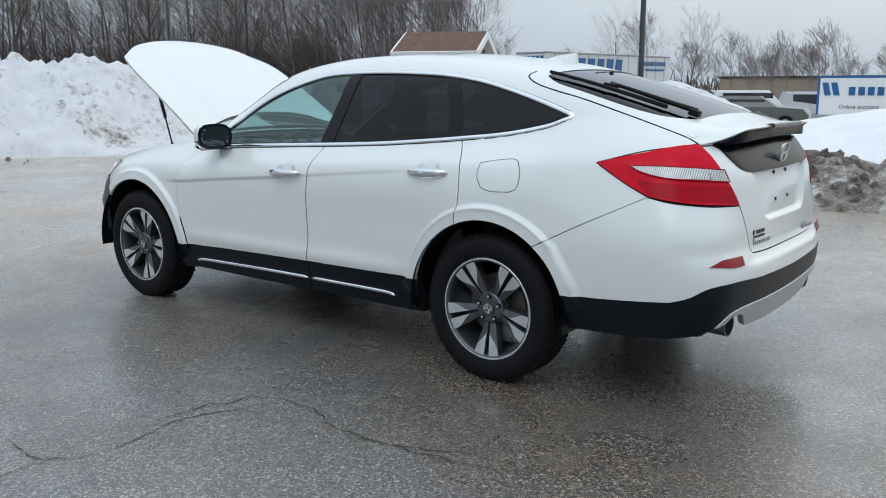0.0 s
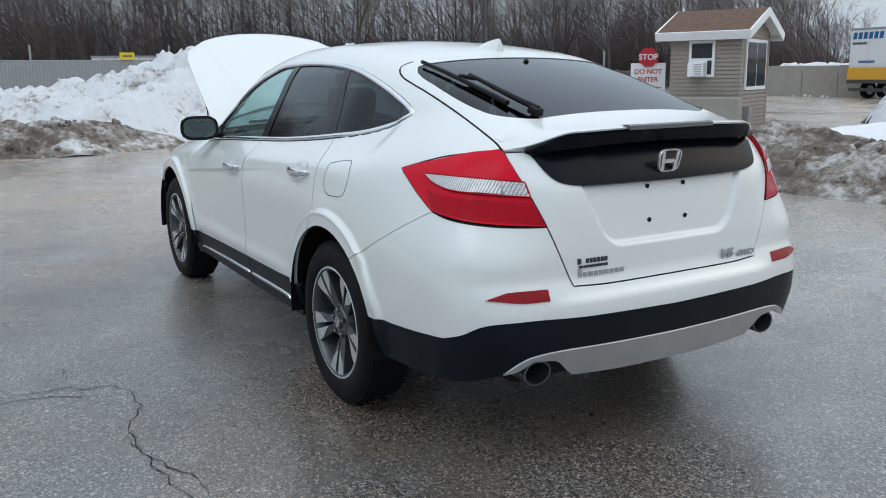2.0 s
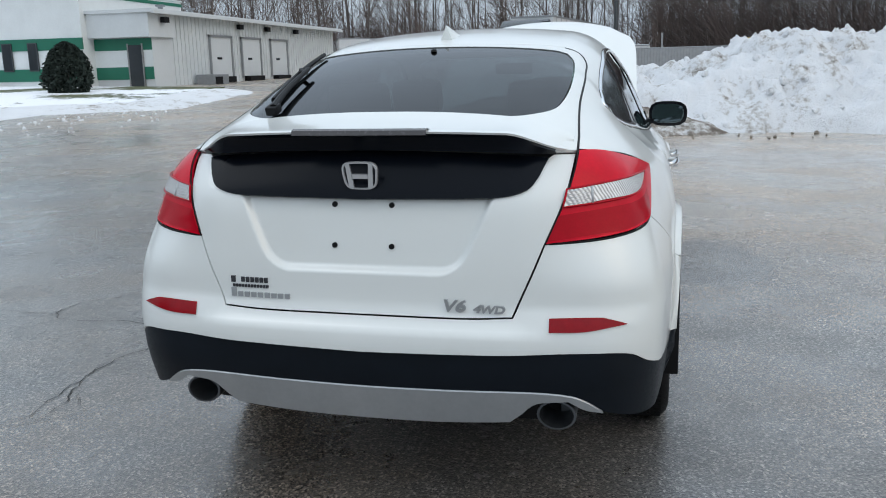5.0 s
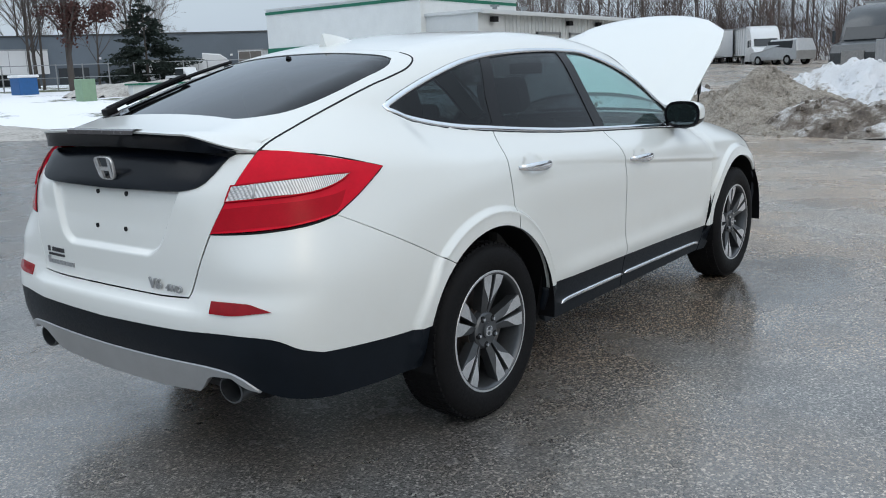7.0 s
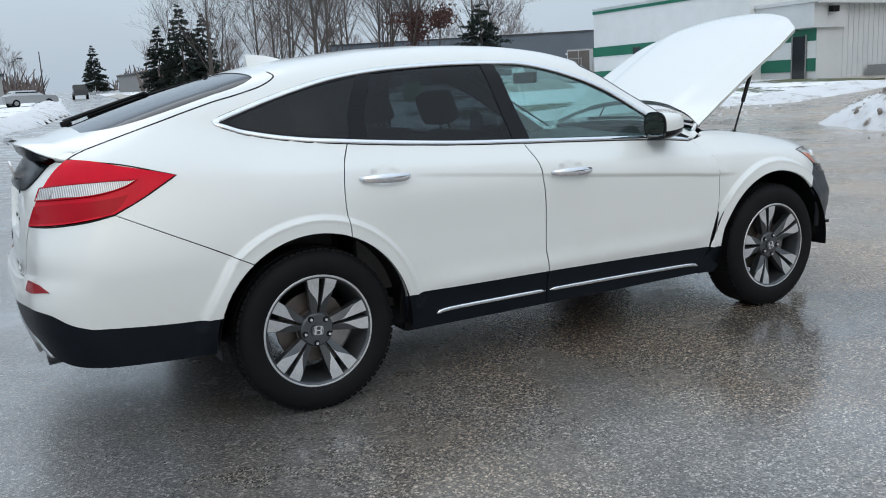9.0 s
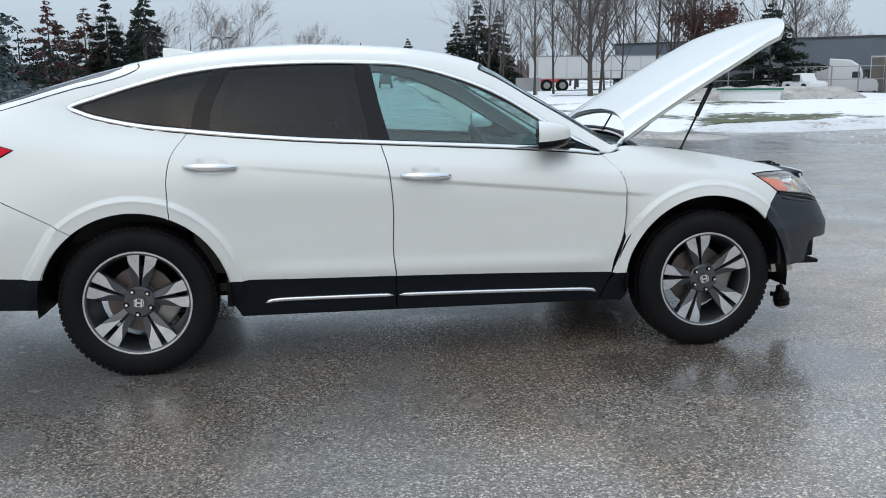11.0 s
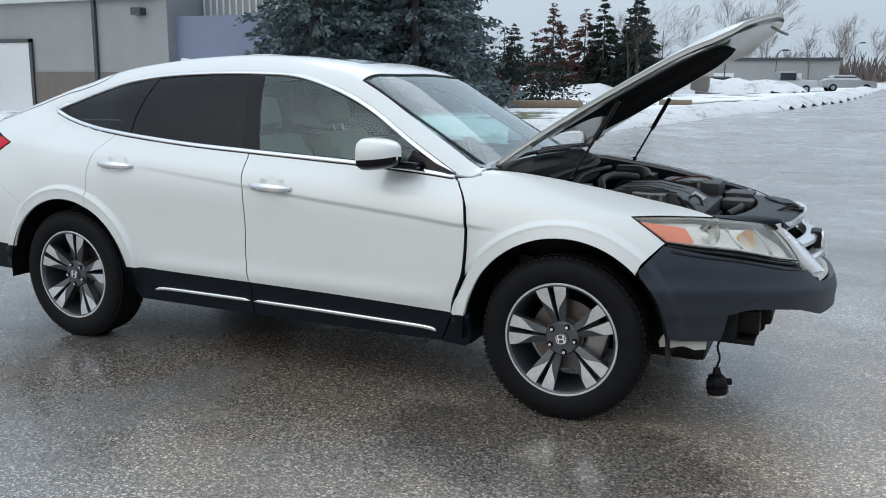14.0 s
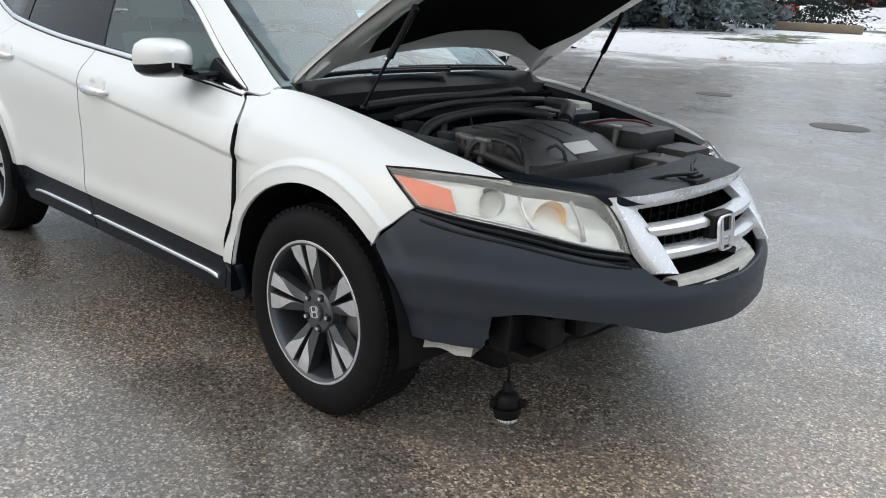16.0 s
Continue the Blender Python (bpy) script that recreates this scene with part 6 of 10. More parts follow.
bm = bmesh.new()
box(bm, (1.50, -0.27, 0.930), (1.70, -0.258, 0.941), None, 0.003)
part("cover_rib", bm, ENGINE, cover)
rounded_block("cover_label", (-0.030, -0.075, 0.0), (0.030, 0.075, 0.003), WHITEPLASTIC, cover, 0.001, "pale label on the engine cover", pose(1.801, -0.02, 0.8885, 0, 28.5, 0))
for y in (-0.24, -0.12, 0.06, 0.17):
    rounded_block("cover_lug", (1.85, y - 0.02, 0.74), (1.895, y + 0.02, 0.80), ENGINE, cover, 0.008)
for line, r in (([(1.44, -0.47, 0.90), (1.42, -0.38, 0.945), (1.36, -0.15, 0.955), (1.36, 0.08, 0.957), (1.45, 0.24, 0.94)], 0.018),
                ([(1.52, -0.44, 0.88), (1.66, -0.43, 0.89), (1.80, -0.40, 0.86), (1.92, -0.30, 0.80)], 0.018),
                ([(1.93, 0.10, 0.79), (1.98, 0.19, 0.82), (1.95, 0.30, 0.84), (1.88, 0.38, 0.80)], 0.022),
                ([(1.50, 0.30, 0.92), (1.44, 0.40, 0.955), (1.30, 0.46, 0.95)], 0.032)):
    bm = bmesh.new()
    tube(bm, smooth_line(line, 0.03), r, 10)
    part("coolant_hose", bm, BAYBLACK, bay, "thick black hose", smooth=True)
rounded_block("brake_reservoir", (1.27, 0.52, 0.90), (1.42, 0.62, 0.965), FOAM, bay, 0.02, "pale fluid reservoir")
rounded_block("relay_box", (1.62, 0.56, 0.80), (1.80, 0.64, 0.90), BAYBLACK, bay, 0.01, "black relay box")
rounded_block("strut_top", (1.30, -0.66, 0.90), (1.46, -0.50, 0.935), BAYBLACK, bay, 0.02)
rounded_block("duct", (1.88, 0.20, 0.80), (2.04, 0.34, 0.855), BAYBLACK, bay, 0.02, "black air duct")
rounded_block("air_box", (1.55, 0.30, 0.80), (1.86, 0.56, 0.925), BAYBLACK, bay, 0.025, "black air filter box")
rounded_block("battery", (1.25, 0.34, 0.78), (1.50, 0.56, 0.94), CLAD, bay, 0.012, "dark battery")
rounded_block("fuse_box", (1.35, -0.60, 0.82), (1.62, -0.46, 0.92), BAYBLACK, bay, 0.015, "black fuse box")
rounded_block("coolant_tank", (1.88, 0.36, 0.78), (2.02, 0.55, 0.875), BAYBLACK, bay, 0.02)
r = random.Random(7)
for k in range(22):
    x0h, y0h = r.uniform(1.2, 1.85), r.uniform(-0.52, 0.5)
    x1h, y1h = x0h + r.uniform(-0.22, 0.22), y0h + r.uniform(-0.25, 0.25)
    z0h = 0.885 + r.uniform(-0.05, 0.03)
    bm = bmesh.new()
    tube(bm, smooth_line([(x0h, y0h, z0h - 0.08), (x0h * 0.8 + x1h * 0.2, y0h * 0.8 + y1h * 0.2, z0h + 0.02), (x0h * 0.3 + x1h * 0.7, y0h * 0.3 + y1h * 0.7, z0h + 0.015), (min(x1h, 1.95), y1h, z0h - 0.09)], 0.03), r.uniform(0.004, 0.010), 7)
    part("hose", bm, BAYBLACK, bay, smooth=True)
for x, y in ((1.60, -0.42), (1.64, -0.44), (1.69, -0.43), (1.42, 0.30), (1.75, 0.275), (1.30, -0.2)):
    bm = bmesh.new()
    cylinder(bm, (x, y, 0.86), (x + 0.01, y, 0.935), 0.014, 0.012, 12)
    box(bm, (x - 0.03, y - 0.012, 0.925), (x + 0.03, y + 0.012, 0.94), None, 0.004)
    part("fitting", bm, STEEL, bay, "bare metal fitting", smooth=True)
bm = bmesh.new()
tube(bm, smooth_line([(1.60, 0.30, 0.92), (1.70, 0.36, 0.945), (1.78, 0.46, 0.935), (1.84, 0.52, 0.88)], 0.03), 0.005, 6)
part("red_cable", bm, plain("red_insulation", (0.11, 0.018, 0.014), 0.5), bay, "red cable", smooth=True)
bm = bmesh.new()
tube(bm, smooth_line([(1.18, 0.42, 0.99), (1.22, 0.30, 1.01), (1.25, 0.05, 1.005), (1.22, -0.25, 1.0), (1.20, -0.5, 0.985)], 0.04), 0.016, 8)
tube(bm, smooth_line([(1.24, 0.50, 0.96), (1.30, 0.20, 0.985), (1.27, -0.15, 0.98), (1.30, -0.45, 0.95)], 0.04), 0.012, 8)
part("loom", bm, BAYBLACK, bay, "black wiring loom", smooth=True)
for x, y, w, d, h in ((1.50, -0.40, 0.05, 0.04, 0.05), (1.56, -0.38, 0.03, 0.05, 0.04), (1.74, -0.40, 0.04, 0.03, 0.05), (1.52, 0.265, 0.04, 0.03, 0.05), (1.28, -0.34, 0.05, 0.07, 0.05)):
    rounded_block("connector", (x - w / 2, y - d / 2, 0.86), (x + w / 2, y + d / 2, 0.88 + h), BAYBLACK, bay, 0.006, "small black plug")
for y in (-0.20, 0.02, 0.16):
    bm = bmesh.new()
    tube(bm, [(1.46, y, 0.931), (1.60, y, 0.941), (1.73, y, 0.918)], 0.0035, 6)
    part("cover_ridge", bm, ENGINE, cover, smooth=True)
bm = bmesh.new()
box(bm, (1.17, -0.62, 0.955), (1.20, 0.62, 0.985), None, 0.006)
part("bulkhead_seal", bm, PAD, bay, "black rubber bulkhead seal")
bm = bmesh.new()
box(bm, (1.30, 0.36, 0.940), (1.44, 0.50, 0.946), None, 0.002)
part("battery_label", bm, WHITEPLASTIC, bay, "pale battery label")
# cowl and front wipers
bm = bmesh.new()
rows = []
for y in np.linspace(-0.69, 0.69, 35):
    a = abs(y)
    xw = 1.145 - 0.11 * a**2 / 0.48
    zt = float(top_height(np.array([xw]), np.array([a]))[0])
    rows.append([bm.verts.new(p) for p in ((xw - 0.03, y, zt + 0.012), (xw + 0.02, y, zt - 0.012), (xw + 0.07, y, zt - 0.03), (xw + 0.075, y, zt - 0.075), (xw + 0.10, y, 0.93))])
for r0, r1 in zip(rows, rows[1:]):
    for i in range(4):
        bm.faces.new((r0[i], r0[i + 1], r1[i + 1], r1[i]))
part("cowl", bm, BLACK, car, "black cowl panel", smooth=True)
for y0, y1 in ((0.42, -0.22), (-0.02, -0.60)):
    bm = bmesh.new()
    pts = []
    for t in np.linspace(0, 1, 12):
        y = y0 + (y1 - y0) * t
        x = 1.135 - 0.05 * abs(y) - 0.05 * t
        pts.append((x, y, float(top_height(np.array([x]), np.array([y]))[0]) + 0.028))
    tube(bm, pts, 0.009, 6)
    tube(bm, [(p[0] + 0.02, p[1], p[2] - 0.004) for p in pts[:8]], 0.008, 6)
    part("front_wiper", bm, BLACK, car, "black windscreen wiper", smooth=True)

# ---- door mirrors ----
for s, word in sides:
    mirror = new("door_mirror")
    mirror.parent = car
    mirror["label"] = "white door mirror on a black foot"
    bm = bmesh.new()
    rows = []
    for t in np.linspace(0, 1, 13):
        # from the mirror face forwards
        x = 0.530 + 0.155 * t
        k = math.sqrt(max(0.0, 1 - t**1.5))
        k = max(k, 0.04)
        ring = []
        for i in range(20):
            a = 2 * math.pi * i / 20
            ca, sa = math.cos(a), math.sin(a)
            q = (abs(ca) ** 3.2 + abs(sa) ** 3.2) ** (-1 / 3.2)
            ring.append(bm.verts.new((x + 0.02 * ca * (1 - t), s * (0.925 - 0.015 * t + 0.110 * ca * q * k), 1.095 + 0.073 * sa * q * (0.35 + 0.65 * k) + 0.006 * t)))
        rows.append(ring)
    for r0, r1 in zip(rows, rows[1:]):
        for i in range(20):
            f = bm.faces.new((r0[i], r0[(i + 1) % 20], r1[(i + 1) % 20], r1[i]))
            f.material_index = 1 if math.sin(2 * math.pi * (i + 0.5) / 20) < -0.45 else 0
    bm.faces.new(rows[-1])
    bm.faces.new(rows[0][::-1]).material_index = 1
    hold = Vector((0.60, s * 0.83, 1.09))
    swing = Matrix.Translation(hold) @ Matrix.Rotation(radians(3 if s > 0 else -22), 4, "Z") @ Matrix.Translation(-hold)
    bm.transform(swing)
    part("mirror_housing", bm, [PAINT, GLOSSBLACK], mirror, "white mirror cap", smooth=True)
    bm = bmesh.new()
    rows = []
    for i in range(24):
        a = 2 * math.pi * i / 24
        ca, sa = math.cos(a), math.sin(a)
        q = (abs(ca) ** 3.5 + abs(sa) ** 3.5) ** (-1 / 3.5)
        rows.append(bm.verts.new((0.526 + 0.018 * ca, s * (0.925 + 0.092 * ca * q), 1.096 + 0.056 * sa * q)))
    bm.faces.new(rows)
    bm.transform(swing)
    # silvering tinted dark to stand in for a dark reflection
    part("mirror_glass", bm, plain("dark_tinted_mirror", (0.10, 0.125, 0.13), 0.05, metal=1.0, vary=0.02), mirror, "mirror glass")
    bm = bmesh.new()
    box(bm, (0.575, 0.755, 1.030), (0.70, 0.86, 1.062), None, 0.012)
    vs = [(0.60, 0.775, 1.02), (0.86, 0.765, 1.012), (0.635, 0.745, 1.105)]
    a3 = [bm.verts.new((x, y + 0.012, z)) for x, y, z in vs]
    b3 = [bm.verts.new((x, y - 0.02, z)) for x, y, z in vs]
    bm.faces.new(a3), bm.faces.new(b3[::-1])
    for i in range(3):
        bm.faces.new((a3[i], b3[i], b3[(i + 1) % 3], a3[(i + 1) % 3]))
    if s < 0:
        bmesh.ops.scale(bm, vec=(1, -1, 1), verts=bm.verts[:])
    part("mirror_foot", bm, GLOSSBLACK, mirror, "black mirror foot")

# ---- small parts outside ----
bm = bmesh.new()
rows = []
for t in np.linspace(0, 1, 12):
    x = -1.165 - 0.185 * t
    h = 0.062 * t**0.75 * (1 if t < 0.94 else 0.96)
    w = 0.034 * (1 - 0.25 * t)
    z0 = float(top_height(np.array([x]), np.array([0.0]))[0]) - 0.004
    rows.append([bm.verts.new((x, y * w, z0 + h * k)) for y, k in ((-1, 0), (-0.55, 0.45), (-0.2, 0.85), (0, 1), (0.2, 0.85), (0.55, 0.45), (1, 0))])
for r0, r1 in zip(rows, rows[1:]):
    for i in range(6):
        bm.faces.new((r0[i], r0[i + 1], r1[i + 1], r1[i]))
bm.faces.new(rows[-1])
part("shark_fin_antenna", bm, PAINT, car, "white shark-fin aerial", smooth=True)
bm = bmesh.new()
zt = float(top_height(np.array([-1.555]), np.array([0.0]))[0])
cylinder(bm, (-1.555, 0.0, zt - 0.004), (-1.553, 0.0, zt + 0.006), 0.013, 0.010, 16)
part("washer_nozzle", bm, BLACK, tailgate, smooth=True)
# rear wiper along the window's edge
bm = bmesh.new()
line, nn = onto_form(ALONG.flat(smooth_line([(-2.165, 0.392, 1.255), (-2.00, 0.412, 1.30), (-1.76, 0.430, 1.38)], 0.03)), ALONG, 0.026)
tube(bm, line, 0.0125, 8, 0.008)
line, nn = onto_form(ALONG.flat(smooth_line([(-2.05, 0.448, 1.29), (-1.80, 0.470, 1.365), (-1.47, 0.478, 1.440)], 0.03)), ALONG, 0.013)
tube(bm, line, 0.0105, 6, 0.008)
line, nn = onto_form(ALONG.flat(smooth_line([(-1.80, 0.428, 1.37), (-1.745, 0.470, 1.38)], 0.03)), ALONG, 0.022)
tube(bm, line, 0.009, 6)
box(bm, (-0.026, -0.020, -0.014), (0.026, 0.020, 0.016), Matrix.Translation((-2.163, 0.394, 1.262)) @ Matrix.Rotation(radians(-18), 4, "Y"), 0.008)
part("rear_wiper", bm, BLACK, tailgate, "black rear wiper lying along the window edge", smooth=True)
bm = bmesh.new()
rows = []
for y in np.linspace(-0.205, 0.205, 15):
    rows.append([bm.verts.new(p) for p in ((-2.445 + 0.1 * y * y, y, 1.196), (-2.4595 + 0.1 * y * y, y, 1.199), (-2.4575 + 0.1 * y * y, y, 1.2125), (-2.445 + 0.1 * y * y, y, 1.2175), (-2.40, y, 1.212))])
for r0, r1 in zip(rows, rows[1:]):
    for i in range(4):
        bm.faces.new((r0[i], r0[i + 1], r1[i + 1], r1[i]))
part("high_brake_lamp", bm, plain("smoky_lens", (0.085, 0.078, 0.080), 0.25, vary=0.15, coat=0.15), tailgate, "smoky high brake lamp", smooth=True)
# number plate holes
for y, z in ((0.089, 0.993), (-0.089, 0.993), (0.089, 0.872), (-0.089, 0.872)):
    bm = bmesh.new()
    x = float(rear_x(np.array([y]), np.array([z]))[0]) + float(-plate_recess(np.array([[0, y, z]]))[0])
    cylinder(bm, (x - 0.0035, y, z), (x + 0.01, y, z), 0.0085, 0.0085, 14)
    part("plate_hole", bm, BLACK, tailgate, "empty number plate screw hole")

def lettering(name, text, size, m, mat, parent, depth=0.002, label="", bold=0.0):
    cu = bpy.data.curves.new(name, "FONT")
    cu.body, cu.size, cu.extrude, cu.align_x, cu.align_y, cu.offset = text, size, depth, "CENTER", "CENTER", bold
    tmp = bpy.data.objects.new(name, cu)
    scene.collection.objects.link(tmp)
    dg = bpy.context.evaluated_depsgraph_get()
    me = bpy.data.meshes.new_from_object(tmp.evaluated_get(dg))
    bpy.data.objects.remove(tmp)
    me.materials.clear()
    me.materials.append(mat)
    me.transform(m)
    ob = new(name, me)
    ob.parent = parent
    if label:
        ob["label"] = label
    return ob


SLANT = Matrix(((1.25, 0.30, 0, 0), (0, 1, 0, 0), (0, 0, 1, 0), (0, 0, 0, 1)))
lettering("badge", "V6", 0.050, pose(-2.481, -0.285, 0.708, 96, 0, -90) @ SLANT, SILVER, tailgate, 0.003, "V6 badge in bright letters", 0.0016)
lettering("badge", "4WD", 0.032, pose(-2.480, -0.387, 0.702, 96, 0, -92) @ SLANT, SILVER, tailgate, 0.003, "4WD badge in bright letters", 0.0014)
for y0, y1, z0, z1, mat in ((0.395, 0.300, 0.752, 0.768, INKDARK), (0.43, 0.41, 0.750, 0.770, INKDARK), (0.425, 0.30, 0.736, 0.745, INKDARK), (0.43, 0.225, 0.706, 0.722, SILVER)):
    bm = bmesh.new()
    n = 9 if mat is SILVER else 6 if z1 - z0 > 0.012 and y0 - y1 > 0.05 else 1 if y0 - y1 < 0.05 else 12
    step = (y0 - y1) / n
    for k in range(n):
        ya, yb = y0 - step * k, y0 - step * (k + 0.72)
        x = float(rear_x(np.array([ya]), np.array([z0]))[0])
        box(bm, (x - 0.004, yb, z0), (x + 0.006, ya, z1 + (0.012 if mat is SILVER and k == 0 else 0)), None, 0.0008)
    part("sticker" if mat is INKDARK else "model_badge", bm, mat, tailgate, "row of plain dark bars" if mat is INKDARK else "row of plain bright bars")
# fuel flap on the left side
FLAP = outline([(-1.335, 0.88, 1.045), (-1.41, 0.87, 1.062), (-1.50, 0.845, 1.062), (-1.535, 0.845, 1.045)], [(-1.535, 0.845, 1.045), (-1.562, 0.87, 0.99), (-1.555, 0.89, 0.93), (-1.52, 0.90, 0.912)], [(-1.52, 0.90, 0.912), (-1.42, 0.905, 0.910), (-1.365, 0.905, 0.925)], [(-1.365, 0.905, 0.925), (-1.335, 0.90, 0.98), (-1.335, 0.88, 1.045)], step=0.012)
strip("fuel_flap", FLAP, ALONG, INKDARK, car, side=1, width=0.0035, height=0.0008, closed=True, smoothed=False, label="outline gap of the white fuel flap")

# ---- cabin ----
cabin = new("cabin")
cabin.parent = car
cabin["label"] = "beige leather cabin behind the windows"


def seat(x, y, w, rear=False):
    bm = bmesh.new()
    box(bm, (x - 0.02, y - w / 2, 0.42), (x + 0.48, y + w / 2, 0.60), pose(0, 0, 0), 0.06)
    box(bm, (-0.09, y - w / 2, 0.0), (0.07, y + w / 2, 0.64), Matrix.Translation((x, 0, 0.52)) @ Matrix.Rotation(radians(-20), 4, "Y"), 0.06)
    if not rear:
        box(bm, (-0.07, y - w / 2 + 0.02, 0.05), (0.10, y - w / 2 + 0.10, 0.52), Matrix.Translation((x, 0, 0.52)) @ Matrix.Rotation(radians(-20), 4, "Y"), 0.035)
        box(bm, (-0.07, y + w / 2 - 0.10, 0.05), (0.10, y + w / 2 - 0.02, 0.52), Matrix.Translation((x, 0, 0.52)) @ Matrix.Rotation(radians(-20), 4, "Y"), 0.035)
    ob = part("rear_seat" if rear else "front_seat", bm, BEIGE, cabin, "beige leather seat", smooth=True)
    for dy in ((-0.38, 0.38) if rear else (0,)):
        bm = bmesh.new()
        box(bm, (-0.06, y + dy - 0.13, 0.69), (0.05, y + dy + 0.13, 0.86), Matrix.Translation((x, 0, 0.52)) @ Matrix.Rotation(radians(-20), 4, "Y"), 0.045)
        part("headrest", bm, BEIGE, ob, "beige headrest", smooth=True)
        bm = bmesh.new()
        for q in (-0.05, 0.05):
            cylinder(bm, Matrix.Translation((x, 0, 0.52)) @ Matrix.Rotation(radians(-20), 4, "Y") @ Vector((0, y + dy + q, 0.60)), Matrix.Translation((x, 0, 0.52)) @ Matrix.Rotation(radians(-20), 4, "Y") @ Vector((0, y + dy + q, 0.72)), 0.006, 0.006, 8)
        part("headrest_post", bm, CHROME, ob)
    return ob


seat(-0.22, 0.37, 0.50)
seat(-0.22, -0.37, 0.50)
seat(-1.08, 0.0, 1.20, True)
bm = bmesh.new()
rows = []
for y in np.linspace(-0.72, 0.72, 21):
    rows.append([bm.verts.new(p) for p in ((1.10, y, 1.0), (0.95, y, 1.015 + 0.03 * math.exp(-((y - 0.37) / 0.2) ** 2)), (0.72, y, 1.0 + 0.045 * math.exp(-((y - 0.37) / 0.2) ** 2)), (0.62, y, 0.95), (0.60, y, 0.60))])
for r0, r1 in zip(rows, rows[1:]):
    for i in range(4):
        bm.faces.new((r0[i], r0[i + 1], r1[i + 1], r1[i]))
part("dashboard", bm, CABIN, cabin, "dark dashboard", smooth=True)
bm = bmesh.new()
ring = [bm.verts.new((0, 0, 0))]
bm.free()
bm = bmesh.new()
m = pose(0.50, 0.37, 0.93, 0, 65, 0)
n = 28
tube(bm, [m @ Vector((0.185 * math.cos(2 * math.pi * k / n), 0.185 * math.sin(2 * math.pi * k / n), 0)) for k in range(n + 1)], 0.015, 8)
for a in (0.2, math.pi - 0.2, -math.pi / 2):
    tube(bm, [m @ Vector((0, 0, -0.02)), m @ Vector((0.18 * math.sin(a), 0.18 * math.cos(a), 0))], 0.016, 6)
ball(bm, m @ Vector((0, 0, -0.015)), 0.065)
part("steering_wheel", bm, CABIN, cabin, "dark steering wheel", smooth=True)
bm = bmesh.new()
box(bm, (0.30, -0.11, 1.345), (0.325, 0.11, 1.41), None, 0.012)
part("interior_mirror", bm, CABIN, cabin, smooth=True)
lining = np.vstack([outline(TT((0.30, 0.0), (0.25, 0.50)), TT((0.25, 0.50), (-0.6, 0.53), (-1.42, 0.48)), TT((-1.42, 0.48), (-1.45, 0.0)), step=0.06), TT((-1.45, 0.0))])
panel("headliner", [mirrored(lining), SUNROOF], ALONG, HEADLINER, cabin, lift=-0.03, rim=0, gap=0, cell=0.1, label="pale grey headliner")
bm = bmesh.new()
box(bm, (-1.6, -0.74, 0.36), (0.95, 0.74, 0.40))
box(bm, (-2.30, -0.55, 0.62), (-1.3, 0.55, 0.66))
box(bm, (-0.15, -0.13, 0.40), (0.60, 0.13, 0.72), None, 0.03)
part("cabin_floor", bm, CABIN, cabin, "dark carpet and console")
for s, word in sides:
    bm = bmesh.new()
    for x0, x1 in ((-0.15, 0.86), (-1.15, -0.25)):
        box(bm, (x0, s * 0.735 - 0.03, 0.45), (x1, s * 0.735 + 0.02, 1.0), None, 0.02)
        box(bm, (x0 + 0.2, s * 0.68 - 0.04, 0.74), (x1 - 0.25, s * 0.68 + 0.04, 0.79), None, 0.015)
    box(bm, (-2.2, s * 0.60 - 0.02, 0.60), (-1.2, s * 0.60 + 0.02, 1.10), None, 0.02)
    part("door_lining", bm, CABIN, cabin, "dark door lining", smooth=True)
bm = bmesh.new()
box(bm, (-2.15, -0.52, 1.02), (-1.30, 0.52, 1.04), None, 0.005)
part("parcel_shelf", bm, CABIN, cabin, "dark load cover")


# ---- surroundings: materials ----
DIRTYSNOW = streaked_snow()
GRITSNOW = dirt_mix("gritty_old_snow", (0.12, 0.10, 0.08), (0.42, 0.38, 0.34), snowy=0.5, scale=1.8)
EARTH = dirt_mix("frozen_sandy_earth", (0.11, 0.09, 0.07), (0.50, 0.45, 0.385), scale=2.0, strength=1.0)
DARKEARTH = dirt_mix("dark_earth", (0.02, 0.017, 0.015), (0.08, 0.065, 0.055), scale=2.0)
ROADDIRT = dirt_mix("gritty_verge", (0.09, 0.075, 0.06), (0.26, 0.22, 0.18), snowy=0.1, scale=1.2, strength=0.4)
WHITEWALL = plain("white_painted_block", (0.70, 0.72, 0.72), 0.7, vary=0.06, scale=1.2, grain=0.15, grain_scale=40)
WHITEMETAL = plain("white_ribbed_metal", (0.62, 0.64, 0.65), 0.5, vary=0.06, scale=0.8)
GREENPAINT = plain("green_painted_band", (0.012, 0.14, 0.085), 0.55, vary=0.12, scale=1.5)
GREYMETAL = plain("grey_cladding_sheet", (0.30, 0.31, 0.31), 0.55, vary=0.08, scale=0.7)
BLUEGREY = plain("blue_grey_wall", (0.135, 0.165, 0.20), 0.6, vary=0.1, scale=0.6)
SLATEBLUE = plain("slate_blue_panel", (0.20, 0.235, 0.33), 0.6, vary=0.06, scale=0.6)
BROWNBASE = plain("brown_masonry_base", (0.16, 0.145, 0.13), 0.8, vary=0.12, scale=3)
DARKGLASS = plain("dark_window_pane", (0.03, 0.035, 0.04), 0.08, vary=0.1)
TANSIDING = plain("tan_vinyl_siding", (0.30, 0.265, 0.225), 0.6, vary=0.08, scale=2)
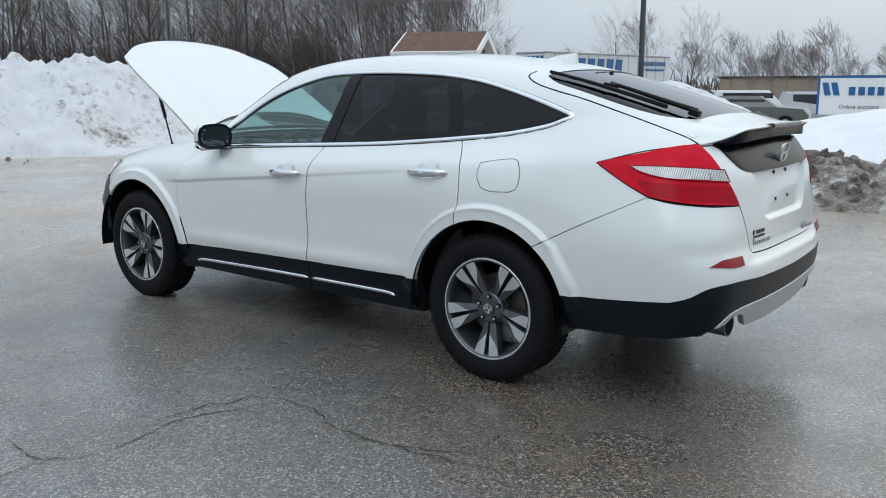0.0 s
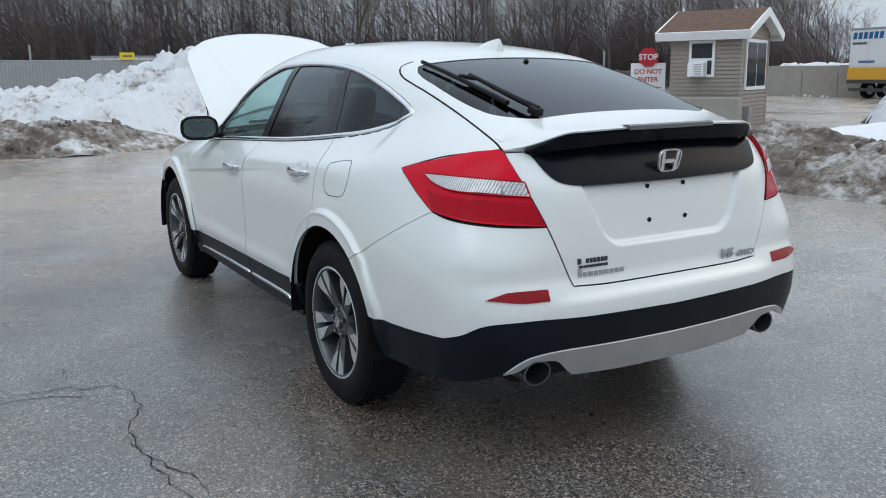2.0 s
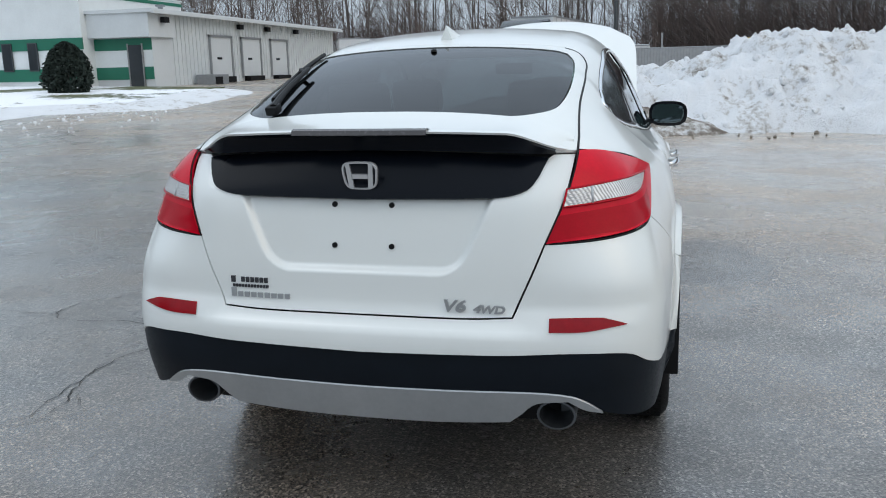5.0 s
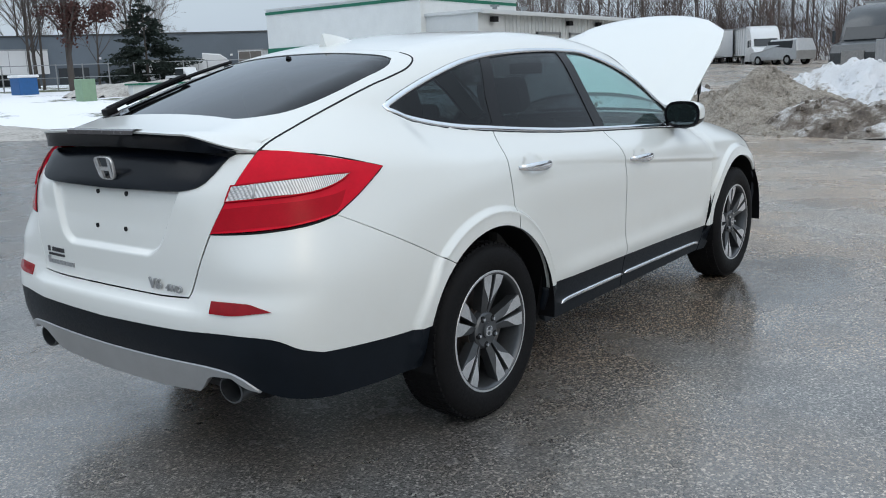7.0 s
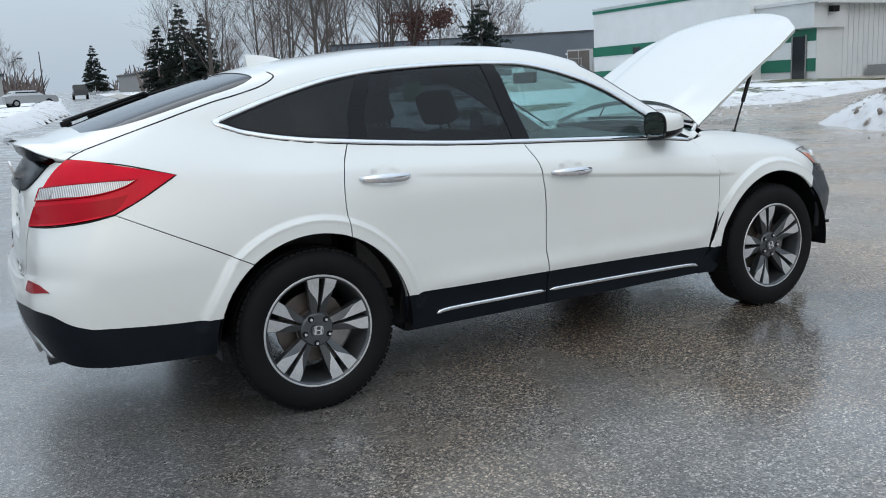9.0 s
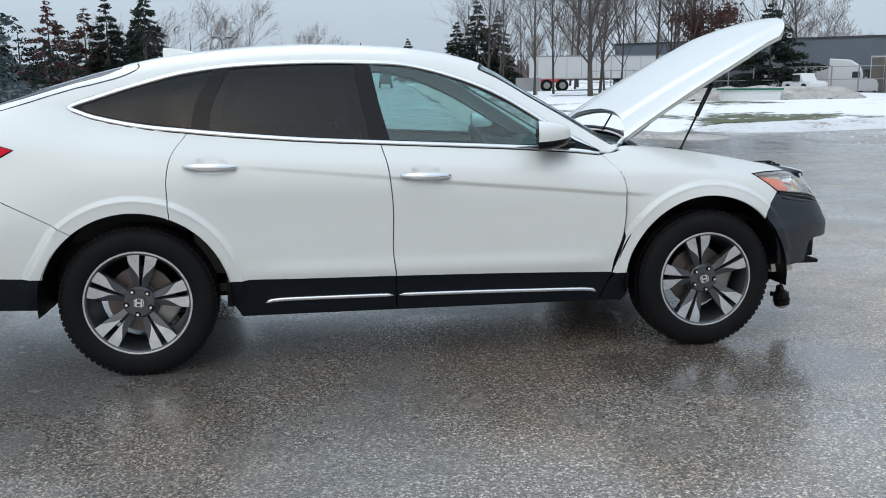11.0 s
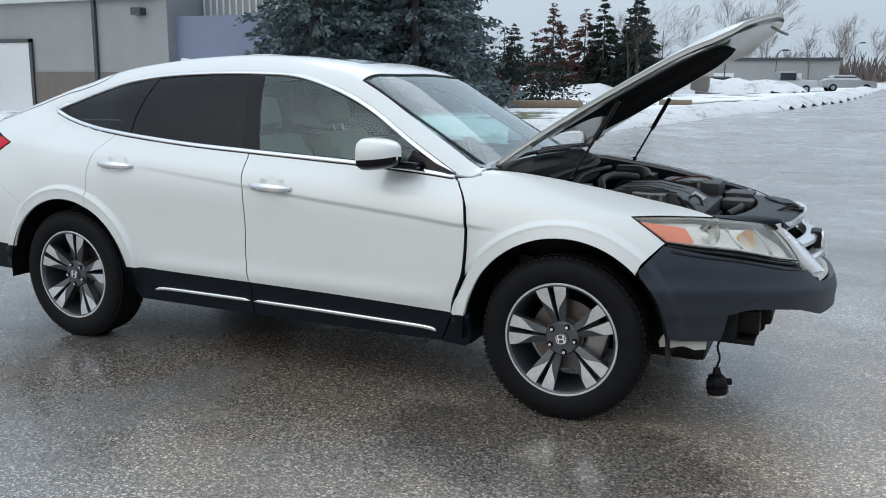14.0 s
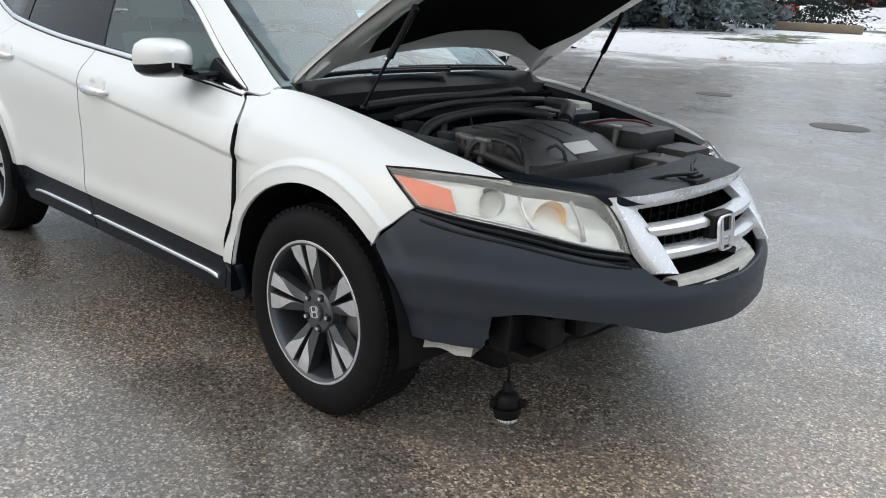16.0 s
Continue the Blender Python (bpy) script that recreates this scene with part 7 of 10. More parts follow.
SHINGLE = plain("brown_roof_shingle", (0.13, 0.075, 0.05), 0.85, vary=0.35, scale=7)
CONCRETE = plain("weathered_concrete", (0.30, 0.28, 0.25), 0.85, vary=0.15, scale=2.5, grain=0.3, grain_scale=60)
GALV = plain("galvanised_steel", (0.33, 0.34, 0.35), 0.5, metal=0.6, vary=0.12)
SIGNWHITE = plain("white_sign_face", (0.78, 0.79, 0.80), 0.45, vary=0.04)
SIGNRED = plain("red_sign_face", (0.48, 0.015, 0.03), 0.4, vary=0.06)
SIGNBLUE = plain("blue_lettering", (0.015, 0.11, 0.28), 0.4, vary=0.08)
YELLOW = plain("yellow_sign_face", (0.72, 0.55, 0.03), 0.5, vary=0.06)
ORANGEBAND = plain("amber_trailer_band", (0.62, 0.33, 0.03), 0.45, vary=0.08)
TRAILERWHITE = plain("white_trailer_side", (0.66, 0.67, 0.68), 0.4, vary=0.05, scale=0.7)
TRUCKDARK = plain("dark_grey_truck_paint", (0.035, 0.04, 0.045), 0.3, vary=0.15, coat=0.4)
TRUCKWHITE = plain("white_truck_paint", (0.68, 0.69, 0.70), 0.3, vary=0.05, coat=0.4)
CARRED = plain("red_vehicle_paint", (0.45, 0.02, 0.02), 0.3, vary=0.08, coat=0.5)
CARDARK = plain("dark_vehicle_paint", (0.04, 0.045, 0.05), 0.3, vary=0.1, coat=0.5)
CARGREEN = plain("grey_green_vehicle_paint", (0.09, 0.10, 0.09), 0.3, vary=0.1, coat=0.5)
BLUETARP = plain("blue_plastic", (0.02, 0.10, 0.28), 0.5, vary=0.12)
GREENBOX = plain("pale_green_metal", (0.22, 0.33, 0.22), 0.6, vary=0.12)
BARK = plain("grey_brown_bark", (0.075, 0.065, 0.058), 0.9, vary=0.3, scale=4)
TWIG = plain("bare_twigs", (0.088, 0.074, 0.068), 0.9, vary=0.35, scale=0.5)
# far twigs and brush are paler: misty air put into their colour
WOODTWIG = plain("haze_paled_twigs", (0.185, 0.160, 0.150), 0.9, vary=0.40, scale=0.12)
BRUSH = plain("haze_paled_undergrowth", (0.140, 0.112, 0.105), 0.95, vary=0.4, scale=0.3)
RUSSET = plain("russet_dead_leaves", (0.075, 0.035, 0.03), 0.9, vary=0.3, scale=1.0)
SPRUCE = plain("blue_spruce_needles", (0.105, 0.140, 0.146), 0.85, vary=0.45, scale=2.0)
SPRUCEDARK = plain("dark_spruce_needles", (0.014, 0.024, 0.018), 0.9, vary=0.45, scale=1.5)
SPRUCEBROWN = plain("rusty_spruce_needles", (0.105, 0.050, 0.044), 0.9, vary=0.4, scale=1.5)
TIMBER = plain("weathered_timber", (0.22, 0.17, 0.12), 0.85, vary=0.2, scale=4)


def lawn_material():
    m, nt, b = material("lawn_under_thawing_snow")
    v = coords(nt)
    n1, n2 = noise_tex(nt, 0.18, 5, 0.6, v), noise_tex(nt, 3.0, 6, 0.7, v)
    grass = ramp(nt, n2, [(0.3, (0.045, 0.055, 0.022)), (0.7, (0.13, 0.14, 0.065))])
    cover = span(nt, maths(nt, "ADD", maths(nt, "MULTIPLY", n1, 0.75), maths(nt, "MULTIPLY", n2, 0.25)), 0.44, 0.48, 0.0, 1.0)
    nt.links.new(blend(nt, cover, grass, (0.84, 0.85, 0.88)), b.inputs["Base Color"])
    b.inputs["Roughness"].default_value = 0.8
    bump(nt, b, maths(nt, "ADD", n2, cover), 0.4, 0.06)
    return m


LAWN = lawn_material()


def slab(name, lo, hi, mat, parent, label="", bevel=0.0, m=None):
    bm = bmesh.new()
    box(bm, lo, hi, m, bevel)
    return part(name, bm, mat, parent, label)


CLEANSNOW = dirt_mix("clean_snow", (0.70, 0.71, 0.73), (0.84, 0.85, 0.87), scale=3.0, strength=0.25)


# ---- lawns, verges and snow ----
sheet("lawn_west", [(-60, 17.5), (-30, 18.0), (-9, 19.0), (-6.2, 21), (-4.6, 25), (-1.5, 34), (0.8, 46), (3.5, 90), (10, 170), (-60, 170)], 0.06, LAWN, "thawing lawn with patches of snow", cell=4.0, rough=0.5)
sheet("lawn_east", [(8.5, 17.0), (12.0, 20.0), (17.5, 19.0), (20.5, 16.5), (31.0, 18.5), (31.0, 60), (60, 110), (60, 170), (20, 170), (11.0, 80), (7.6, 40), (6.2, 22)], 0.06, LAWN, "snowy lawn beside the road", cell=4.0, rough=0.5)
mound("kerb_snow_bank", [(-32, 17.5), (-12, 18.4), (-7, 19.6), (-5.2, 22), (-4.0, 26), (-1.0, 35)], 1.3, 0.40, SNOW, "low bank of ploughed snow along the kerb", 3.3, 0.16, 0.3)
mound("kerb_snow_bank", [(-1.0, 35), (1.3, 47), (5.0, 90), (8, 120)], 1.3, 0.42, SNOW, "low bank of ploughed snow along the road", 3.3, 0.4, 0.3)
mound("verge_snow_bank", [(9.5, 16.5), (7.0, 19.5), (6.3, 24), (7.3, 36)], [1.0, 1.4, 1.6, 1.4], [0.08, 0.14, 0.26, 0.30], GRITSNOW, "gritty snow bank along the road edge", 5.1, 0.16, 0.35)
mound("verge_snow_bank", [(7.3, 36), (9.3, 58), (12.0, 82), (16, 120)], [1.4, 1.2, 1.2, 1.2], 0.32, GRITSNOW, "gritty snow bank far along the road", 5.1, 0.35, 0.35)
mound("snow_bank", [(12, 18.5), (17.5, 18.2), (20.5, 15.5), (27, 16.5)], 1.5, 0.15, SNOW, "thin snow bank along the car park edge", 8.2, 0.16, 0.35)
mound("snow_heap", [(19.0, 9.6), (15.9, 7.9), (15.4, 6.6), (15.3, 5.6), (15.5, 4.9)], [1.5, 1.6, 1.7, 1.7, 1.4], [0.45, 0.55, 1.0, 1.12, 0.7], SNOW, "white snow heap with grit and clods", 6.4, 0.11, 0.5, clods=(120, 0.08, DIRTYSNOW, "muddy clods on the white heap"))
mound("snow_pile", [(14.6, -9.5), (15.6, -6.4), (17.2, -3.6), (16.8, -1.2), (17.8, 0.9), (18.5, 3.0)], [2.2, 3.0, 3.9, 3.6, 3.0, 2.6], [1.0, 1.75, 1.95, 1.45, 0.95, 0.85], SNOW, "big pile of ploughed snow with dirt and stones", 2.2, 0.10, 0.50, clods=(260, 0.085, SNOW, "lumps of old snow on the big pile"))
mound("earth_pile", [(15.1, 4.3), (15.0, 3.3), (14.8, 2.2)], [2.0, 2.5, 2.2], [0.80, 1.20, 0.62], EARTH, "heap of frozen sandy earth", 4.7, 0.075, 0.36, power=1.25, clods=(260, 0.05, EARTH, "frozen clods on the earth heap"))
mound("muddy_skirt", [(13.8, 1.6), (13.7, 0.2), (14.0, -1.2)], [1.5, 1.7, 1.2], [0.48, 0.50, 0.30], DIRTYSNOW, "low heap of muddy snow before the pile", 9.7, 0.085, 0.55, clods=(160, 0.07, DIRTYSNOW, "muddy clods on the low heap"))
mound("grit_snow_ridge", [(-4.5, -8.4), (-1.0, -7.6), (1.6, -7.5), (3.6, -7.9), (6.2, -8.6), (8.5, -9.6)], [1.4, 1.5, 1.5, 1.6, 1.6, 1.3], [0.46, 0.48, 0.48, 0.45, 0.40, 0.30], DIRTYSNOW, "ridge of dirty ploughed snow beside the car", 7.3, 0.06, 0.62, clods=(520, 0.075, DIRTYSNOW, "clods of dirty snow on the ridge"))
mound("snow_bank", [(-5, -11.3), (-1, -10.9), (0.5, -10.8), (2.6, -11.0), (4.6, -11.6)], [2.8, 2.8, 2.6, 2.2, 1.4], [0.95, 1.02, 0.80, 0.70, 0.4], CLEANSNOW, "clean white snow bank behind a dirty ridge", 1.4, 0.16, 0.08)
mound("snow_bank", [(2.6, -19.3), (4.2, -19.0), (5.8, -18.6), (8.2, -20.0)], [1.2, 1.8, 2.2, 1.8], [0.30, 0.95, 1.40, 1.40], SNOW, "lumpy white snow bank by the parked cars", 3.9, 0.25, 0.35)
mound("dark_earth_pile", [(22.5, -21.8), (25, -22.0)], [2.4, 1.6], [1.45, 0.7], DARKEARTH, "heap of dark earth with snow on it", 5.5, 0.14, 0.5)
mound("snow_bank", [(12.5, -11.0), (14.5, -12.4)], [1.1, 1.3], [0.22, 0.28], SNOW, "thin snow beside the kiosk", 6.6, 0.2, 0.3)
sheet("snow_patch", [(24, -14), (33, -13), (34, -15), (25, -16.5)], 0.03, SNOW, "thin trodden snow on the yard", cell=1.0, rough=0.5)
mound("snow_heap", [(-9, 72), (-3, 74)], 3.0, 1.2, SNOW, "far heap of ploughed snow", 2.9, 0.6, 0.35)
mound("snow_heap", [(-20, 56), (-14, 58)], 2.6, 1.0, SNOW, "far heap of ploughed snow", 2.1, 0.6, 0.35)
mound("snow_heap", [(18.0, 34.0), (24, 33.0)], 2.0, 0.6, GRITSNOW, "gritty snow heap by the trucks", 3.1, 0.4, 0.4)


stones("snow_clods", 150, lambda r: (lambda x: (x, -6.3 - r.random() ** 2 * 0.9 + 0.02 * x, 0.03))(r.uniform(-4, 6)), 0.055, DIRTYSNOW, "clods of dirty snow along the ridge", 3)
stones("earth_clods", 45, lambda r: (r.uniform(11.7, 13.2), r.uniform(-4, 6.5), 0.03), 0.04, EARTH, "small frozen clods before the piles", 4)
stones("ice_chunks", 60, lambda r: (lambda x, y: (x, y, gz(x, y) + 0.0))(r.uniform(12, 19), r.uniform(12.5, 16)), 0.06, SNOW, "flat chunks of old ice on the asphalt", 5)
boulder = bmesh.new()
for v in bmesh.ops.create_icosphere(boulder, subdivisions=3, radius=0.40, matrix=pose(0.85, -10.0, 0.66) @ Matrix.Diagonal((1.25, 0.8, 0.75, 1)))["verts"]:
    v.co += Vector(v.co - Vector((0.85, -10.0, 0.66))).normalized() * 0.08 * noise.fractal(v.co * 2.2, 0.9, 2.1, 4)
tagged(part("boulder", boulder, plain("dark_wet_stone", (0.05, 0.05, 0.045), 0.6, vary=0.3, scale=5), None, smooth=True), "dark boulder half sunk in the snow", "rock")


# ---- trees ----
def limbs(r, height, spread=0.42, levels=4, start=0.25, trunk=None, lean=0.0, kids=(9, 5, 4, 3)):
    """The limbs of a bare tree as rows of x0, y0, z0, x1, y1, z1, r0, r1."""
    out = []

    def grow(p, d, length, rad, level):
        n = 4 if level == 0 else 3
        pts, q, dd = [p], Vector(p), Vector(d)
        for i in range(n):
            dd = (dd + Vector((r.uniform(-1, 1), r.uniform(-1, 1), r.uniform(-0.2, 0.8))) * (0.06 if level == 0 else 0.16)).normalized()
            q = q + dd * (length / n)
            pts.append(q)
        for i in range(n):
            a, b = rad * (1 - 0.75 * i / n), rad * (1 - 0.75 * (i + 1) / n)
            out.append((*pts[i], *pts[i + 1], a, b))
        if level >= levels - 1:
            return
        for k in range(kids[level]):
            t = start + (1 - start) * (k + r.random()) / kids[level] if level == 0 else 0.25 + 0.75 * r.random()
            i = min(int(t * n), n - 1)
            base = pts[i].lerp(pts[i + 1], t * n - i)
            axis = (pts[i + 1] - pts[i]).normalized()
            away = axis.orthogonal().normalized()
            away.rotate(Matrix.Rotation(r.uniform(0, 2 * math.pi), 3, axis))
            w = r.uniform(0.55, 1.0) * (0.9 if level == 0 else 1.0)
            grow(base, (axis * (1 - spread * w) + away * w * 0.75 + Vector((0, 0, 0.18))).normalized(), length * (0.62 - 0.22 * t if level == 0 else r.uniform(0.42, 0.62)), rad * (1 - 0.7 * t) * 0.55, level + 1)

    grow(Vector((0, 0, 0)), Vector((lean, lean * 0.5, 1)).normalized(), height * 0.9, trunk or height * 0.011, 0)
    return np.array(out)


def limb_mesh(rows, sides=3, least=0.004):
    """Prisms along the limbs: points and faces."""
    a, b, ra, rb = rows[:, :3], rows[:, 3:6], np.maximum(rows[:, 6], least), np.maximum(rows[:, 7], least * 0.7)
    d = b - a
    d /= np.linalg.norm(d, axis=1)[:, None] + 1e-9
    u = np.cross(d, (0.31, 0.77, 0.55))
    u /= np.linalg.norm(u, axis=1)[:, None] + 1e-9
    w = np.cross(d, u)
    v = []
    for base, rad in ((a, ra), (b, rb)):
        for k in range(sides):
            t = 2 * math.pi * k / sides
            v.append(base + (u * math.cos(t) + w * math.sin(t)) * rad[:, None])
    v = np.stack(v, 1).reshape(-1, 3)
    n = len(rows)
    if sides == 2:
        base = np.arange(n)[:, None] * 4
        return v, np.concatenate([base, base + 1, base + 3, base + 2], 1)
    base = np.arange(n)[:, None] * (2 * sides)
    quads = [np.concatenate([base + k, base + (k + 1) % sides, base + sides + (k + 1) % sides, base + sides + k], 1) for k in range(sides)]
    return v, np.concatenate(quads)


def twig_mesh(rows, least, thick=0.035):
    """Limbs as one mesh: three-sided where thick, thin blades where they are twigs."""
    stout = rows[:, 6] > thick
    v0, q0 = limb_mesh(rows[stout], 3, least)
    v1, q1 = limb_mesh(rows[~stout], 2, least)
    return np.concatenate([v0, v1]), np.concatenate([q0, q1 + len(v0)])


def fast_mesh(name, v, quads, mat, parent=None):
    me = bpy.data.meshes.new(name)
    k = quads.shape[1]
    me.vertices.add(len(v))
    me.vertices.foreach_set("co", np.ascontiguousarray(v, dtype=np.float32).ravel())
    me.loops.add(quads.size)
    me.loops.foreach_set("vertex_index", np.ascontiguousarray(quads, dtype=np.int32).ravel())
    me.polygons.add(len(quads))
    me.polygons.foreach_set("loop_start", np.arange(len(quads), dtype=np.int32) * k)
    me.materials.append(mat)
    me.update(calc_edges=True)
    me.validate()
    ob = new(name, me)
    ob.parent = parent
    return ob


def bare_tree(height, seed, spread=0.42, label="bare winter tree with fine branches", mat=None, thick=None, kids=(14, 7, 6, 3), least=0.007, start=0.22, leaves=None):
    r = random.Random(seed)
    t = thing("bare_tree", label, "tree")
    rows = limbs(r, height, spread, 4, start, thick, kids=kids)
    stem = rows[:4]
    v, q = limb_mesh(stem, 8)
    fast_mesh("trunk", v, q, BARK, t)
    v, q = twig_mesh(rows[4:], least, 0.02)
    fast_mesh("crown", v, q, mat or TWIG, t)
    if leaves:
        rr = np.random.RandomState(seed)
        tips = rows[4:, 3:6]
        tips = tips[(tips[:, 2] > height * leaves[1]) & (tips[:, 2] < height * leaves[2])]
        pick = tips[rr.randint(0, len(tips), leaves[0])] + rr.normal(0, 0.25, (leaves[0], 3))
        fast_mesh("leaves", *leaf_quads(pick, rr, 0.10), RUSSET, t)
    return t


def leaf_quads(c, rr, size):
    n = len(c)
    a = rr.normal(0, 1, (n, 3))
    a /= np.linalg.norm(a, axis=1)[:, None]
    b = np.cross(a, rr.normal(0, 1, (n, 3)))
    b /= np.linalg.norm(b, axis=1)[:, None] + 1e-9
    s = size * rr.uniform(0.5, 1.3, (n, 1))
    v = np.stack([c - a * s, c + b * s * 0.6, c + a * s, c - b * s * 0.6], 1).reshape(-1, 3)
    return v, np.arange(4 * n).reshape(-1, 4)


def conifer(height, width, seed, mat, label, density=1.0, name="spruce", droop=0.35):
    """A spruce: whorls of drooping boughs, each set with short needle sprays."""
    rr = np.random.RandomState(seed)
    t = thing(name, label, "tree")
    bm = bmesh.new()
    cylinder(bm, (0, 0, 0), (0, 0, height * 0.96), height * 0.018, 0.01, 8)
    part("trunk", bm, BARK, t)
    pts = []
    levels = int(height * 3.2)
    for i in range(levels):
        f = (i + rr.uniform(0, 0.6)) / levels
        z = height * (0.04 + 0.95 * f)
        reach = width / 2 * (1 - f) ** 0.85 * rr.uniform(0.82, 1.12) + 0.08
        for k in range(int(10 * (1 - f) + 5)):
            a = rr.uniform(0, 2 * math.pi)
            up = rr.normal(0, 0.022) * height * (1 - 0.7 * f)
            L = reach * rr.uniform(0.75, 1.12)
            m = max(3, int(L * 15 * density))
            s = np.linspace(0.18, 1, m) ** 0.8
            x, y = np.cos(a) * L * s, np.sin(a) * L * s
            zz = z + up + 0.22 * L * s - droop * L * s**1.6
            side = rr.normal(0, 0.085, (m, 3)) * (1, 1, 0.75) * (0.45 + L * 0.25)
            pts.append(np.stack([x, y, zz], 1) + side)
    c = np.concatenate(pts)
    n = len(c)
    out = c * (1, 1, 0)
    out /= np.linalg.norm(out, axis=1)[:, None] + 1e-6
    a = out + rr.normal(0, 0.55, (n, 3)) + (0, 0, -0.1)
    a /= np.linalg.norm(a, axis=1)[:, None]
    b = np.cross(a, rr.normal(0, 1, (n, 3)))
    b /= np.linalg.norm(b, axis=1)[:, None]
    s = rr.uniform(0.10, 0.24, (n, 1)) * (0.65 + height * 0.035)
    v = np.stack([c - a * s * 0.5, c + b * s * 0.34, c + a * s, c - b * s * 0.34], 1).reshape(-1, 3)
    fast_mesh("crown", v, np.arange(4 * n).reshape(-1, 4), mat, t)
    return t


def stand(t, x, y, turn=0.0, size=1.0, sink=0.05):
    t.matrix_basis = pose(x, y, gz(x, y) - sink, 0, 0, turn) @ Matrix.Diagonal((size, size, size, 1))
    return t


# far woods behind the fence, all in one
rr = random.Random(11)
kinds = [limbs(random.Random(100 + i), 1.0, rr.uniform(0.25, 0.42), 4, 0.32, 0.0075, kids=(10, 6, 5, 2)) for i in range(7)]
rows = []
for i in range(520):
    a = radians(rr.uniform(-55, 39))
    d = 78 + 55 * rr.random() ** 1.3
    x, y = d * math.cos(a), d * math.sin(a)
    if 40 < x < 62 and 18 < y < 42:
        continue
    if a > 0.03 and i % 6 == 0:
        continue
    h = rr.uniform(10, 17.5) * (0.8 + 0.2 * d / 100)
    k = kinds[i % 7].copy()
    th = rr.uniform(0, 6.28)
    c, s = math.cos(th), math.sin(th)
    for o in (0, 3):
        px, py = k[:, o].copy(), k[:, o + 1].copy()
        k[:, o], k[:, o + 1] = px * c - py * s, px * s + py * c
    k *= h
    k[:, (0, 3)] += x
    k[:, (1, 4)] += y
    k[:, (2, 5)] += gz(x, y)
    rows.append(k)
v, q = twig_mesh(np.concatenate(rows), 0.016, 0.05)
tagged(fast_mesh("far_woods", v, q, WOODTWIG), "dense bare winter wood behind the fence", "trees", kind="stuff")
# undergrowth of the woods
g = np.random.RandomState(5)
n = 16000
a, d = np.radians(g.uniform(-56, 40, n)), 74 + 46 * g.random_sample(n)
keep = (a < 0.0) | (g.random_sample(n) < 0.45)
a, d = a[keep], d[keep]
n = len(a)
x, y = d * np.cos(a), d * np.sin(a)
L = g.uniform(1.2, 8.0, n) * np.where(a > 0.0, 0.55, 1.0) * (0.6 + 0.4 * g.random_sample(n))
tip = np.stack([g.normal(0, 0.42, n), g.normal(0, 0.42, n), np.ones(n)], 1) * L[:, None]
z = rise(x, y) + g.uniform(0, 3.0, n) * (g.random_sample(n) < 0.5)
rows = np.concatenate([np.stack([x, y, z], 1), np.stack([x, y, z], 1) + tip, g.uniform(0.018, 0.050, (n, 1)), np.full((n, 1), 0.008)], 1)
shrubs = [limbs(random.Random(300 + i), 1.0, 0.55, 3, 0.05, 0.012, kids=(9, 5)) for i in range(6)]
parts = [rows]
for i in range(2000):
    a = radians(rr.uniform(-56, 40) if i % 3 else rr.uniform(-45, 0))
    if a > 0.0 and i % 4 == 0:
        continue
    d = 73 + 30 * rr.random()
    x, y = d * math.cos(a), d * math.sin(a)
    k = shrubs[i % 6] * (rr.uniform(2.5, 8.5) * (0.75 if a > 0 else 1.0))
    th = rr.uniform(0, 6.28)
    c, sn = math.cos(th), math.sin(th)
    for o in (0, 3):
        px, py = k[:, o].copy(), k[:, o + 1].copy()
        k[:, o], k[:, o + 1] = px * c - py * sn + x, px * sn + py * c + y
    k[:, (2, 5)] += gz(x, y)
    parts.append(k)
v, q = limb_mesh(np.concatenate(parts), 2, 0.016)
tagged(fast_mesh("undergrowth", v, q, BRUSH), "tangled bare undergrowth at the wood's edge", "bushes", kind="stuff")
# thinner far trees to the south and north-east
rows = []
for i in range(180):
    if i < 105:
        a, d = radians(rr.uniform(-100, -38)), rr.uniform(125, 230)
        h = rr.uniform(6, 11)
    else:
        a, d = radians(rr.uniform(54, 104)), rr.uniform(150, 330)
        h = rr.uniform(7, 13)
    x, y = d * math.cos(a), d * math.sin(a)
    if abs(x - (1 + 0.1 * y)) < 9 and y > 0:
        continue
    k = kinds[i % 7].copy() * h
    k[:, (0, 3)] += x
    k[:, (1, 4)] += y
    k[:, (2, 5)] += gz(x, y)
    rows.append(k)
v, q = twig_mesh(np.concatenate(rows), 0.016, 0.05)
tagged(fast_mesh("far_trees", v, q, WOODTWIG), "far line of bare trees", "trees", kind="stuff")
n = 9000
g = np.random.RandomState(8)
a = np.where(g.random_sample(n) < 0.6, g.uniform(-102, -37, n), g.uniform(54, 125, n))
d = g.uniform(170, 330, n)
x, y = d * np.cos(np.radians(a)), d * np.sin(np.radians(a))
keep = ~((np.abs(x - (1 + 0.1 * y)) < 10) & (y > 0))
x, y = x[keep], y[keep]
n = len(x)
L = g.uniform(2, 6.5, n)
base = np.stack([x, y, rise(x, y)], 1)
rows = np.concatenate([base, base + np.stack([g.normal(0, 0.3, n), g.normal(0, 0.3, n), np.ones(n)], 1) * L[:, None], g.uniform(0.15, 0.5, (n, 1)), np.full((n, 1), 0.08)], 1)
v, q = limb_mesh(rows, 3)
tagged(fast_mesh("far_hedge", v, q, BRUSH), "far belt of dark scrub on the horizon", "bushes", kind="stuff")

